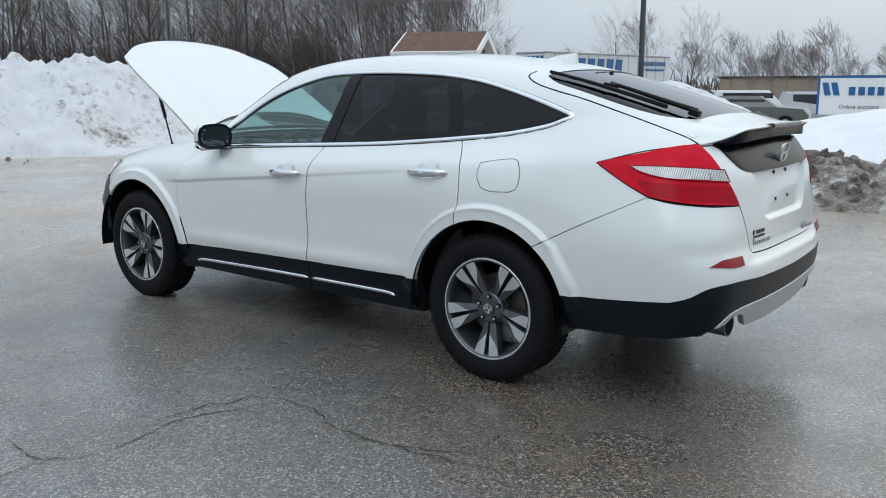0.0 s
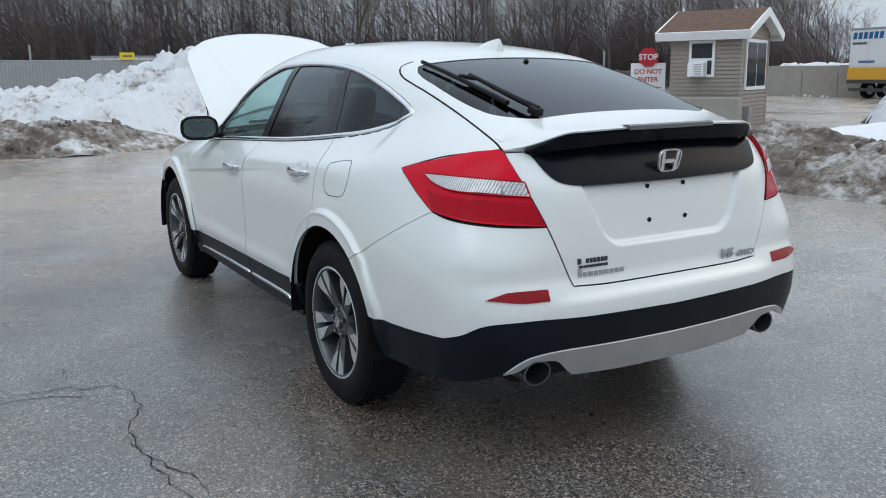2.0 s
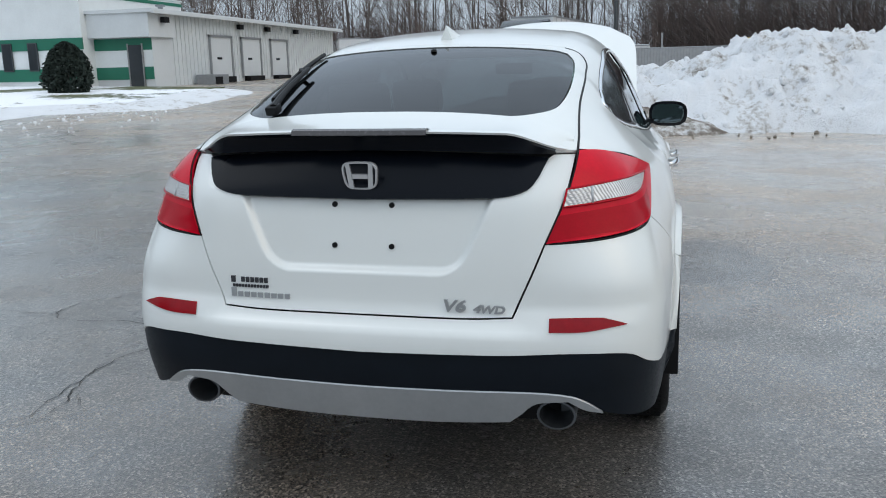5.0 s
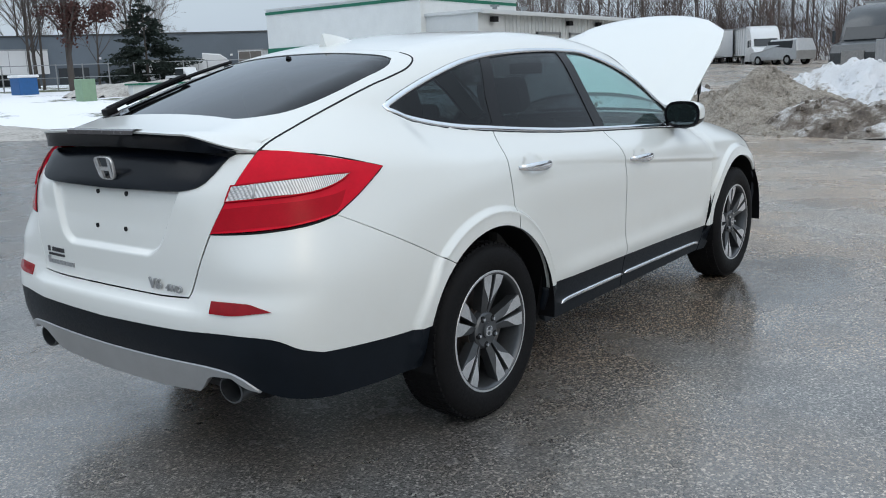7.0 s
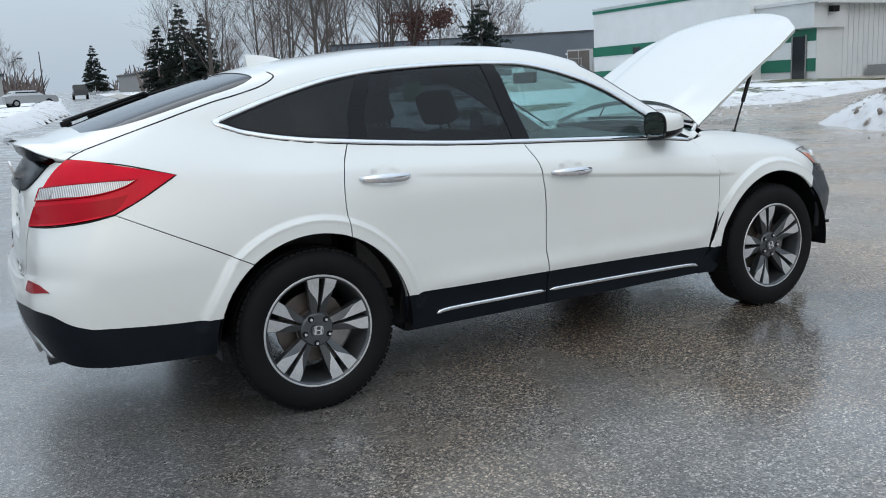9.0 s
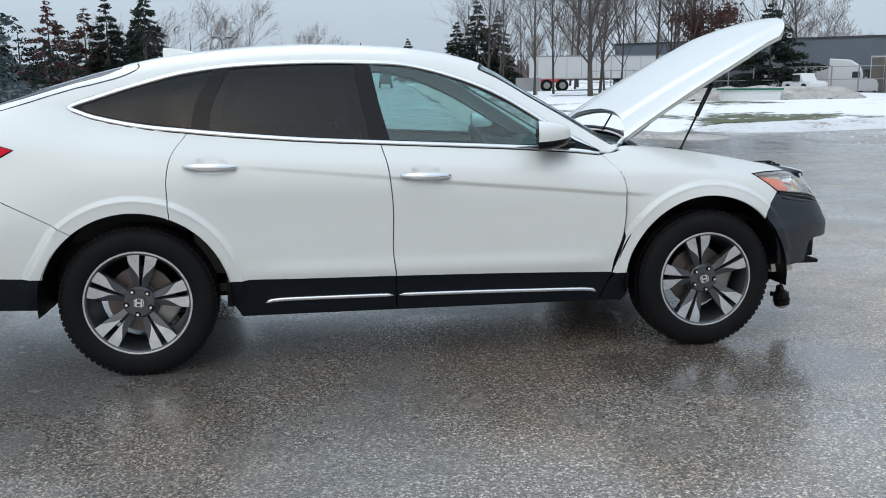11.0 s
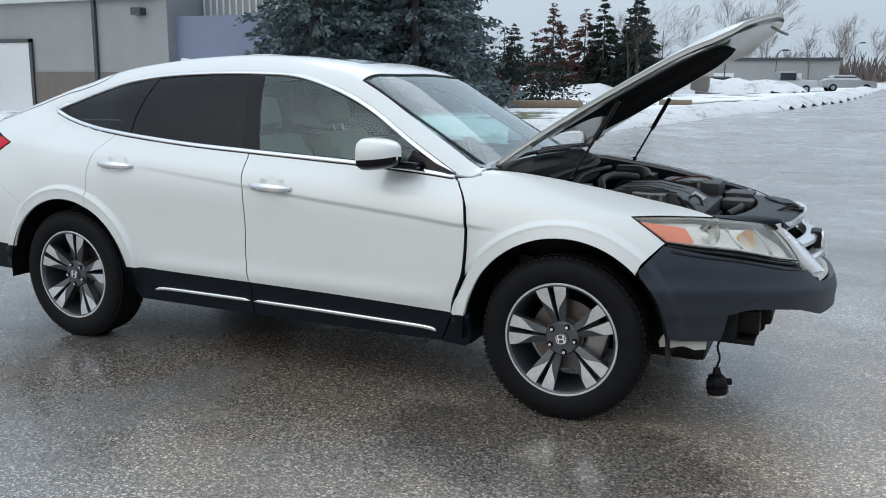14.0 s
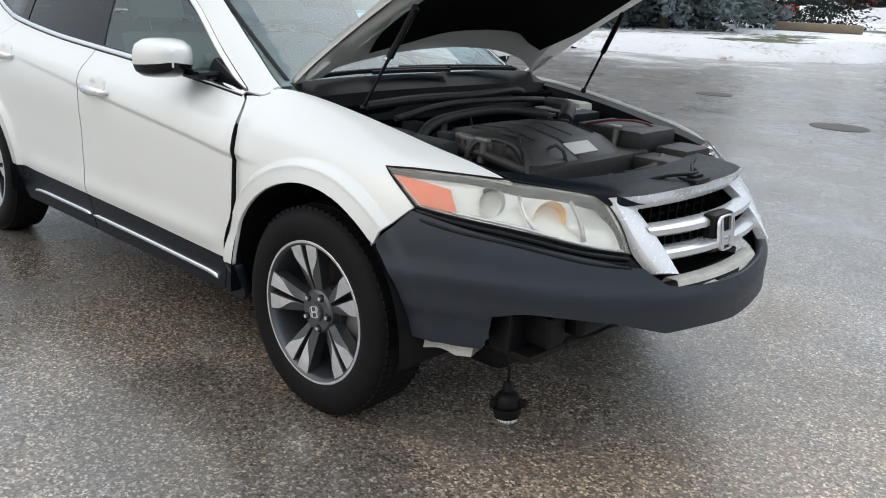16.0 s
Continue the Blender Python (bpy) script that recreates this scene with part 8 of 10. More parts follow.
# single trees
forms = [bare_tree(h, sd, sp) for h, sd, sp in ((12.0, 21, 0.42), (11.0, 22, 0.40), (13.0, 23, 0.36))]
stand(forms[0], 52, -41, 10)
stand(forms[1], 47.5, -51.5, 40)
stand(forms[2], 56, -36, 70)
spots = ((61, -60, 0), (50, -45.5, 1), (58, -47, 2), (62, -38, 0), (66, -30, 2), (31.0, -82, 1), (38, -80, 2), (3.5, -92, 0), (-2, -95, 1),
         (29.5, 62, 0), (33.5, 64, 2), (26.5, 66, 1), (37, 61, 0), (23.5, 70, 2), (40, 66, 1), (30, 72, 2), (35, 75, 0), (45, 70, 1), (27, 80, 2), (22, 92, 0), (26, 99, 1), (30, 92, 2), (20.5, 104, 0),
         (26.0, 47.5, 1), (24.0, 50.5, 0), (21.5, 47.0, 2), (20.0, 52.5, 1), (18.6, 49.5, 2), (16.8, 54.0, 0), (14.6, 51.0, 2), (13.2, 55.5, 1), (11.8, 52.5, 0), (25.5, 54.0, 2), (22.5, 56.0, 0))
for i, (x, y, k) in enumerate(spots):
    c = copy_thing(forms[k], pose(0, 0, 0))
    stand(c, x, y, 50 * i, (0.72 if y < -70 or 46 < y < 57 else 1.0) * (0.86 + 0.22 * ((i * 37) % 10) / 10))
stand(bare_tree(10.5, 31, 0.5, "broad bare tree with russet leaves low down", leaves=(2600, 0.12, 0.45), thick=0.20, start=0.12), 22.5, 44.5, 20)
stand(bare_tree(9.5, 36, 0.5, "large bare tree beside a white trailer", thick=0.17, start=0.16, kids=(17, 9, 7, 3)), 16.6, 45.5, 0)
for x, y, h, sd in ((-6.2, 42.0, 4.3, 41), (-9.8, 50.2, 4.6, 42), (-6.6, 37.4, 3.4, 43), (-16.0, 41.0, 3.6, 44), (-1.0, 98, 5.5, 45), (1.5, 120, 7, 46)):
    stand(bare_tree(h, sd, 0.5, "young bare tree on the snowy lawn", kids=(9, 5, 3, 2), thick=h * 0.012, start=0.35), x, y, sd * 7)
blue = conifer(13.0, 7.6, 51, SPRUCE, "tall dense blue spruce on the lawn", 1.15)
stand(blue, -17.6, 26.4)
for x, y, turn, size in ((-14.6, 29.8, 80, 1.0), (-15.4, 33.4, 160, 1.05), (-18.6, 30.2, 220, 0.95)):
    stand(copy_thing(blue, pose(0, 0, 0)), x, y, turn, size)
dark = conifer(7.6, 4.8, 52, SPRUCEDARK, "dark pointed spruce by the lot", 2.6)
stand(dark, -14.5, 62.0)
for x, y, turn, size in ((-11.6, 60.5, 40, 1.05), (-22.5, 64, 90, 0.80), (-26.0, 60, 140, 0.72), (-12.8, 66, 200, 1.0), (31.0, 255, 60, 1.7), (19.8, 95.5, 10, 1.34), (22.6, 97, 100, 1.20), (17.9, 99, 200, 1.05)):
    stand(copy_thing(dark, pose(0, 0, 0)), x, y, turn, size)
rusty = conifer(7.4, 5.6, 53, SPRUCEBROWN, "rust-brown dying spruce beside green ones", 1.6)
stand(rusty, -18.4, 61.5)
stand(copy_thing(rusty, pose(0, 0, 0)), -16.4, 63.5, 130, 0.95)
stand(conifer(5.6, 6.4, 54, SPRUCEDARK, "wide dark evergreen beside a warehouse", 2.6, "evergreen", 0.2), 28.2, 45.5)
for x, y, w in ((-13.0, 36.5, 3.4), (-15.5, 39, 3.2), (-12.0, 41, 3.6), (-14, 44, 3.2)):
    stand(conifer(4.2, w, int(60 + w * 10 + x), SPRUCEDARK, "dark shrubby evergreen by the hall", 0.7, "evergreen", 0.2), x, y)

# clipped yew by the wall
yew = thing("yew_bush", "dark clipped yew bush by the striped wall", "bush", at=pose(25.4, 22.2, gz(25.4, 22.2) - 0.05))
g = np.random.RandomState(3)
n = 9000
a, f = g.uniform(0, 2 * math.pi, n), g.random_sample(n) ** 0.8
rad = 0.92 * np.clip(1 - (np.clip(f - 0.22, 0, 1) / 0.78) ** 2.0, 0, 1) ** 0.55 * g.uniform(0.65, 1.06, n) * (0.72 + 0.28 * np.clip(f / 0.22, 0, 1)) * (1 + 0.06 * np.sin(3 * a + 5 * f) + 0.05 * np.sin(7 * a - 9 * f))
c = np.stack([np.cos(a) * rad, np.sin(a) * rad, 0.05 + 2.0 * f], 1)
fast_mesh("foliage", *leaf_quads(c, g, 0.075), SPRUCEDARK, yew)
bm = bmesh.new()
cylinder(bm, (0, 0, 0), (0, 0, 1.4), 0.10, 0.03, 8)
part("trunk", bm, BARK, yew)


# ---- green-banded building ----
def window_unit(parent, x, y0, y1, z0, z1, name="window"):
    """A tall narrow window set in a wall that faces -x."""
    w = new(name)
    w.parent = parent
    slab("frame", (x - 0.05, y0, z0), (x + 0.02, y1, z1), CARDARK, w)
    slab("pane", (x - 0.055, y0 + 0.05, z0 + 0.05), (x - 0.045, y1 - 0.05, z1 - 0.05), DARKGLASS, w)
    return w


gb = thing("workshop_building", "white flat-roofed workshop with green bands", "building")
B0 = 0.80
slab("wall", (31.0, 25.5, B0), (40.0, 37.2, 5.42), WHITEWALL, gb, "white painted block wall")
slab("roof_edge", (30.94, 25.44, 5.42), (40.05, 37.26, 5.50), WHITEMETAL, gb)
for z0, z1, mat in ((2.70, 3.24, GREENPAINT), (1.26, 1.84, GREENPAINT), (5.16, 5.32, GREENPAINT)):
    slab("green_band", (30.955, 25.46, z0), (31.0 + 0.01, 37.24, z1), mat, gb, "green painted band")
    slab("green_band", (30.99, 25.455, z0), (40.0, 25.5, z1), mat, gb, "green painted band") if z0 > 5 else None
for y1, y0 in ((33.66, 33.12), (32.32, 31.80), (29.94, 29.38), (28.48, 27.95)):
    window_unit(gb, 30.95, y0, y1, 1.74, 3.06)
slab("low_wall", (31.9, 22.4, B0), (55.3, 37.0, 4.30), WHITEMETAL, gb, "white ribbed metal wall")
slab("low_roof", (31.3, 21.9, 4.30), (55.8, 37.0, 4.46), WHITEMETAL, gb, "shallow metal roof edge")
slab("gutter", (31.3, 21.80, 4.24), (55.8, 21.92, 4.38), WHITEMETAL, gb)
slab("soffit_box", (31.4, 22.2, 3.20), (33.6, 25.5, 4.30), WHITEMETAL, gb, "ribbed metal overhang")
for k in range(58):
    x = 33.7 + 0.37 * k
    slab("rib", (x, 22.36, B0), (x + 0.06, 22.4, 4.28), WHITEMETAL, gb)
for z0, z1 in ((2.62, 3.16), (1.26, 1.84)):
    slab("green_band", (31.855, 22.42, z0), (31.9, 25.5, z1), GREENPAINT, gb, "green painted band")
slab("entry_infill", (31.87, 22.42, 1.84), (31.9, 25.5, 2.62), WHITEWALL, gb)
door = slab("entrance_door", (31.82, 22.95, B0 + 0.1), (31.88, 23.65, 2.85), DARKGLASS, gb, "dark glazed entrance door")
slab("door_frame", (31.81, 22.88, B0 + 0.1), (31.87, 22.95, 2.92), STEEL, door)
slab("door_frame", (31.81, 23.65, B0 + 0.1), (31.87, 23.72, 2.92), STEEL, door)
for x0, x1 in ((37.2, 39.5), (40.8, 43.1), (44.6, 46.9)):
    dk = slab("dock_door", (x0, 22.33, 1.30), (x1, 22.37, 3.36), WHITEMETAL, gb, "white dock door")
    for q in (x0 - 0.12, x1):
        slab("jamb", (q, 22.26, 1.20), (q + 0.12, 22.36, 3.45), GALV, dk)
    slab("lintel", (x0 - 0.12, 22.26, 3.36), (x1 + 0.12, 22.36, 3.48), GALV, dk)
    slab("dock_plate", (x0 + 0.2, 22.0, 0.95), (x1 - 0.2, 22.36, 1.30), BLACK, dk)
    slab("door_pane", (x0 + 0.7, 22.31, 2.2), (x0 + 1.2, 22.335, 2.32), DARKGLASS, dk)
for x in (30.9 + 1.6, 40.5, 44.0, 48.2):
    y = 22.3 if x > 33 else 22.1
    lt = slab("wall_lamp", (x - 0.22, y - 0.22, 3.86), (x + 0.22, y, 4.12), BLACK, gb, "black wall lamp")
ac = thing("cooling_unit", "grey metal cooling unit by the wall", "machine")
slab("case", (35.3, 21.2, 0.80), (36.9, 22.2, 1.42), GALV, ac, bevel=0.03)
slab("grille_panel", (35.5, 21.17, 0.9), (36.2, 21.2, 1.3), BLACK, ac)
for y in (29.0, 33.0):
    v = thing("roof_vent", "small metal roof vent", "vent")
    slab("pipe", (38.0, y, 5.45), (38.2, y + 0.2, 5.95), GALV, v)
for x in (36.5, 39.5):
    v = thing("roof_vent", "small metal roof vent", "vent")
    slab("pipe", (x, 26.6 - 2.0, 4.40), (x + 0.18, 24.8, 4.95), GALV, v)
    slab("cowl_cap", (x - 0.06, 24.5, 4.95), (x + 0.24, 24.9, 5.05), GALV, v)

# grey building behind, far
fb = thing("warehouse", "long blue-grey flat-roofed warehouse", "building")
m = Matrix.Translation((38.5, 56.5, 0)) @ Matrix.Rotation(radians(-37), 4, "Z")
slab("wall", (-16, 0, 1.0), (14, 14, 5.35), BLUEGREY, fb, "blue-grey wall", m=m)
slab("base", (-16.05, -0.06, 1.0), (14.05, 0, 3.1), plain("darker_blue_grey", (0.09, 0.11, 0.135), 0.6, vary=0.1), fb, m=m)
slab("parapet", (-16.1, -0.1, 5.30), (14.1, 14, 5.42), CARDARK, fb, m=m)
for x0 in (-14, -9, -3.5, 1.5, 6.5):
    slab("window", (x0, -0.12, 1.7), (x0 + 2.2, -0.05, 2.9), DARKGLASS, fb, "dark window strip", m=m)
for x0 in (-12, -6, 4):
    slab("wall_lamp", (x0, -0.2, 3.5), (x0 + 0.2, 0, 3.65), SIGNWHITE, fb, m=m)

# grey building to the west
wb = thing("factory_building", "grey metal-clad factory hall with a white door", "building")
w0 = 0.0
slab("wall", (-62, 28.6, w0), (-27.3, 44, 6.6), GREYMETAL, wb, "grey sheet wall")
slab("plinth", (-62.05, 28.54, w0), (-27.25, 28.6, 2.05), BROWNBASE, wb, "brown masonry base")
slab("roof_edge", (-62.1, 28.3, 5.55), (-27.1, 28.6, 5.75), WHITEMETAL, wb)
slab("door", (-39.8, 28.48, w0), (-36.6, 28.56, 3.55), TRAILERWHITE, wb, "white roller door")
for q in (-40.0, -36.6):
    slab("door_jamb", (q, 28.44, w0), (q + 0.2, 28.56, 3.75), CARDARK, wb)
slab("door_lintel", (-40.0, 28.44, 3.55), (-36.4, 28.56, 3.75), CARDARK, wb)
for x in (-40.6, -32.0):
    slab("downpipe", (x, 28.42, w0), (x + 0.2, 28.58, 6.4), CARDARK, wb, "dark downpipe")
lt = slab("wall_lamp", (-29.2, 28.2, 4.75), (-28.6, 28.6, 5.1), CARDARK, wb, "dark wall lamp")
slab("blue_wing", (-27.3, 29.2, w0), (-17.5, 42, 4.7), SLATEBLUE, wb, "slate blue lower wing")
slab("wing_band", (-27.3, 29.14, 1.2), (-17.5, 29.2, 1.75), plain("dull_rose_band", (0.26, 0.19, 0.17), 0.7, vary=0.1), wb)
slab("wing_base", (-27.3, 29.12, w0), (-17.5, 29.2, 1.2), GREYMETAL, wb)
slab("upper_cladding", (-27.3, 31.2, 4.7), (-17.5, 42, 8.2), GREYMETAL, wb, "ribbed upper cladding")
for k in range(24):
    x = -27.2 + 0.4 * k
    slab("rib", (x, 31.14, 4.7), (x + 0.1, 31.2, 8.2), WHITEMETAL, wb)
sc = thing("scaffold_rack", "pale steel rack beside the hall", "rack")
for x in (-42.6, -41.4):
    for y in (26.4, 27.4):
        slab("post", (x, y, -0.1), (x + 0.1, y + 0.1, 3.6), GALV, sc)
for z in (0.2, 1.3, 2.4, 3.4):
    slab("rail", (-42.7, 26.38, z), (-41.2, 26.48, z + 0.09), GALV, sc)
    slab("rail", (-42.7, 27.42, z), (-41.2, 27.52, z + 0.09), GALV, sc)
for z0, z1 in ((0.25, 1.3), (1.35, 2.4), (2.45, 3.4)):
    bm = bmesh.new()
    cylinder(bm, (-42.55, 26.40, z0), (-41.35, 26.40, z1), 0.04, 0.04, 6)
    cylinder(bm, (-41.35, 26.40, z0), (-42.55, 26.40, z1), 0.04, 0.04, 6)
    part("brace", bm, GALV, sc)

# far sheds at the end of the lot to the north
for i, (x0, y0, w, d, h, mat, turn, lab) in enumerate(((-24, 108, 26, 16, 3.6, GREYMETAL, 4, "low grey shed with a flat roof"), (-40, 96, 14, 14, 3.2, BLUEGREY, 4, "low blue-grey shed behind snow"), (-16, 150, 12, 16, 3.0, TRAILERWHITE, 6, "far white shed by the road"), (30, 185, 12, 14, 3.5, GREYMETAL, 6, "far grey shed beyond the road"), (-45, 230, 40, 20, 5, GREYMETAL, 0, "far grey hall beyond the lawns"), (10, -180, 46, 20, 6, plain("tan_far_hall", (0.30, 0.26, 0.20), 0.8), 0, "far tan hall behind trees"))):
    sh = thing("shed", lab, "building")
    mm = Matrix.Translation((x0, y0, gz(x0, y0))) @ Matrix.Rotation(radians(turn), 4, "Z")
    slab("wall", (0, 0, -0.6), (w, d, h), mat, sh, m=mm)
    slab("roof", (-0.3, -0.3, h), (w + 0.3, d + 0.3, h + 0.35), CARDARK, sh, m=mm)
    for k in range(3):
        slab("door", (w * (0.15 + 0.3 * k), -0.08, -0.2), (w * (0.15 + 0.3 * k) + 2.4, 0.0, 2.1), TRAILERWHITE if mat is not TRAILERWHITE else GREYMETAL, sh, m=mm)

# ---- kiosk ----
kb = thing("gate_kiosk", "small tan-sided kiosk with a brown shingle roof", "kiosk")
KM = Matrix.Translation((10.11, -14.82, -0.08)) @ Matrix.Rotation(radians(23.9), 4, "Z")
# long wall faces +y, gable faces -x
bm = bmesh.new()
box(bm, (0, -2.3, 0.0), (1.76, 0, 2.44), KM)
a = [bm.verts.new(KM @ Vector(p)) for p in ((0, -2.3, 2.44), (0, 0, 2.44), (0, -1.15, 2.89))]
b = [bm.verts.new(KM @ Vector(p)) for p in ((1.76, -2.3, 2.44), (1.76, 0, 2.44), (1.76, -1.15, 2.89))]
bm.faces.new(a), bm.faces.new(b[::-1])
part("core", bm, TANSIDING, kb, "tan kiosk walls")
for k in range(24):
    slab("siding_board", (-0.015, 0.0, 0.05 + 0.10 * k), (1.775, 0.022, 0.05 + 0.10 * k + 0.078), TANSIDING, kb, m=KM)
for k in range(28):
    z = 0.05 + 0.10 * k
    cut = 0 if z < 2.40 else (z - 2.40) / 0.42 * 1.15
    if cut > 1.05:
        break
    slab("siding_board", (-0.022, -2.31 + cut, z), (0.0, 0.01 - cut, z + 0.078), TANSIDING, kb, m=KM)
for y in (-2.33, -0.03):
    slab("corner_board", (-0.034, y, 0.0), (-0.004, y + 0.06, 2.40), TANSIDING, kb, m=KM)
for sgn in (-1, 1):
    rm = KM @ Matrix.Translation((0.88, -1.15, 2.955)) @ Matrix.Rotation(radians(-21.5 * sgn), 4, "X")
    bm = bmesh.new()
    box(bm, (-1.16, 0 if sgn > 0 else -1.56, -0.05), (1.16, 1.56 if sgn > 0 else 0, 0.0), rm)
    deck = part("roof_deck", bm, SIGNWHITE, kb, "white roof edge")
    for r0 in range(9):
        y0 = 0.02 + 0.170 * r0
        for c0 in range(9):
            x0 = -1.17 + 0.30 * c0 - (0.15 if r0 % 2 else 0)
            x1 = min(x0 + 0.292, 1.17)
            x0 = max(x0, -1.17)
            if x1 - x0 < 0.05:
                continue
            lo, hi = (y0, y0 + 0.19) if sgn > 0 else (-y0 - 0.19, -y0)
            slab("shingle", (x0, lo, 0.004 * (9 - r0) * 0.5), (x1, hi, 0.016 + 0.004 * (9 - r0) * 0.5), SHINGLE, deck, m=rm)
    bm = bmesh.new()
    ya, yb = (0, 1.58) if sgn > 0 else (-1.58, 0)
    for x in (-1.20, 1.16):
        box(bm, (x, ya, -0.17), (x + 0.04, yb, 0.03), rm)
    box(bm, (-1.20, yb if sgn > 0 else ya - 0.04, -0.19), (1.20, yb + 0.04 if sgn > 0 else ya, 0.02), rm)
    part("fascia", bm, SIGNWHITE, kb, "white fascia board")
win = new("kiosk_window")
win.parent = kb
slab("frame", (0.62, 0.02, 1.28), (1.28, 0.06, 2.18), SIGNWHITE, win, "white window frame", m=KM)
slab("pane", (0.69, 0.05, 1.75), (1.21, 0.068, 2.11), DARKGLASS, win, m=KM)
slab("pane", (0.69, 0.05, 1.35), (0.80, 0.068, 1.69), DARKGLASS, win, m=KM)
ac1 = slab("air_conditioner", (0.82, 0.05, 1.30), (1.22, 0.30, 1.64), SIGNWHITE, win, "white window air conditioner", 0.012, m=KM)
for k in range(7):
    slab("vent_slat", (0.86, 0.298, 1.335 + 0.042 * k), (1.06, 0.306, 1.352 + 0.042 * k), GALV, ac1, m=KM)
win = new("sliding_window")
win.parent = kb
slab("frame", (-0.06, -2.02, 0.95), (-0.02, -0.30, 2.20), SIGNWHITE, win, "white sliding window frame", m=KM)
for y in (-1.94, -1.13):
    slab("pane", (-0.068, y, 1.04), (-0.055, y + 0.75, 2.12), DARKGLASS, win, m=KM)
kbase = thing("concrete_barrier", "low weathered concrete barrier before the kiosk", "barrier")
slab("block", (-0.25, 0.45, 0.0), (1.7, 0.85, 0.80), CONCRETE, kbase, bevel=0.03, m=KM)
ml = thing("utility_box", "small grey utility box", "box")
slab("case", (-0.18, -0.55, 0.1), (-0.02, -0.30, 0.55), GALV, ml, m=KM)

# ---- stop sign board ----
sb = thing("gate_sign", "white warning board under a red stop sign", "sign")
SM = Matrix.Translation((13.7, -15.2, -0.05)) @ Matrix.Rotation(radians(-47), 4, "Z")
# the board faces -x in its own frame
slab("board", (-0.02, -0.48, 0.30), (0.02, 0.48, 1.64), SIGNWHITE, sb, "white board", 0.004, SM)
bm = bmesh.new()
ring = [SM @ Vector((-0.06, 0.28 * math.cos(math.pi / 8 + k * math.pi / 4), 1.80 + 0.28 * math.sin(math.pi / 8 + k * math.pi / 4))) for k in range(8)]
ring2 = [SM @ Vector((-0.03, 0.28 * math.cos(math.pi / 8 + k * math.pi / 4), 1.80 + 0.28 * math.sin(math.pi / 8 + k * math.pi / 4))) for k in range(8)]
v0, v1 = [bm.verts.new(p) for p in ring], [bm.verts.new(p) for p in ring2]
bm.faces.new(v0), bm.faces.new(v1[::-1])
for k in range(8):
    bm.faces.new((v0[k], v1[k], v1[(k + 1) % 8], v0[(k + 1) % 8]))
stop = part("stop_sign", bm, SIGNRED, sb, "red octagonal stop sign")
TURN = SM @ pose(0, 0, 0, 90, 0, -90)
lettering("letters", "STOP", 0.22, SM @ Matrix.Translation((-0.065, 0, 1.80)) @ pose(0, 0, 0, 90, 0, -90), SIGNWHITE, stop, 0.002, bold=0.004)
for text, z, size in (("DO NOT", 1.40, 0.19), ("ENTER", 1.18, 0.19), ("WRONG", 0.76, 0.19), ("WAY", 0.53, 0.19)):
    lettering("letters", text, size, SM @ Matrix.Translation((-0.026, 0, z)) @ pose(0, 0, 0, 90, 0, -90), SIGNRED, sb, 0.002, bold=0.003)
slab("rule", (-0.026, -0.38, 0.955), (-0.02, 0.38, 0.975), SIGNRED, sb, m=SM)
bm = bmesh.new()
for sx in (-1, 1):
    vs = [bm.verts.new(SM @ Vector(p)) for p in ((-0.22, sx * 0.42, 0.0), (0.22, sx * 0.42, 0.0), (0.10, sx * 0.30, 0.34), (-0.10, sx * 0.30, 0.34))]
    if sx < 0:
        w0s = vs
    else:
        bm.faces.new(vs), bm.faces.new(w0s[::-1])
        for k in range(4):
            bm.faces.new((vs[k], w0s[k], w0s[(k + 1) % 4], vs[(k + 1) % 4]))
part("concrete_foot", bm, CONCRETE, sb, "concrete foot")
slab("rubber_base", (-0.35, -0.8, 0.0), (0.35, 0.75, 0.05), BLACK, sb, m=SM)

# ---- fence with slats, gate ----
fence = thing("slatted_fence", "grey privacy-slatted chain-link fence with posts", "fence")
FX, FY0, FY1 = 31.0, -13.5, 4.2
for k in range(7):
    y0 = FY0 + (FY1 - FY0) * k / 7
    y1 = FY0 + (FY1 - FY0) * (k + 1) / 7
    bm = bmesh.new()
    n = 44
    ribs = []
    for q in range(n + 1):
        ya = y0 + (y1 - y0) * q / n
        fx = FX - (0.014 if q % 2 else 0.0)
        ribs.append((bm.verts.new((fx, ya, gz(FX, ya) + 0.05)), bm.verts.new((fx, ya, 2.02 + 0.004 * math.sin(q)))))
    for (a0, b0), (a1, b1) in zip(ribs, ribs[1:]):
        bm.faces.new((a0, b0, b1, a1))
    part("fence_panel", bm, GALV, fence, "panel of grey slats")
    bm = bmesh.new()
    cylinder(bm, (FX + 0.05, y0, 0.0), (FX + 0.05, y0, 2.62 if k % 2 else 2.1), 0.04, 0.04, 8)
    part("fence_post", bm, GALV, fence)
bm = bmesh.new()
cylinder(bm, (FX + 0.03, FY0, 2.04), (FX + 0.03, FY1, 2.04), 0.025, 0.025, 8)
part("top_rail", bm, GALV, fence)
ys = thing("yellow_notice", "yellow notice on the fence", "sign")
slab("plate", (30.9, -4.55, 2.06), (30.93, -4.0, 2.34), YELLOW, ys)
slab("text_bar", (30.89, -4.45, 2.18), (30.9, -4.1, 2.23), CARDARK, ys)
gate = thing("yard_gate", "steel yard gate with mesh fence and posts", "gate")
GP = [(39.5, -17.5), (34.0, -21.0), (29.5, -22.0), (25.6, -23.8)]
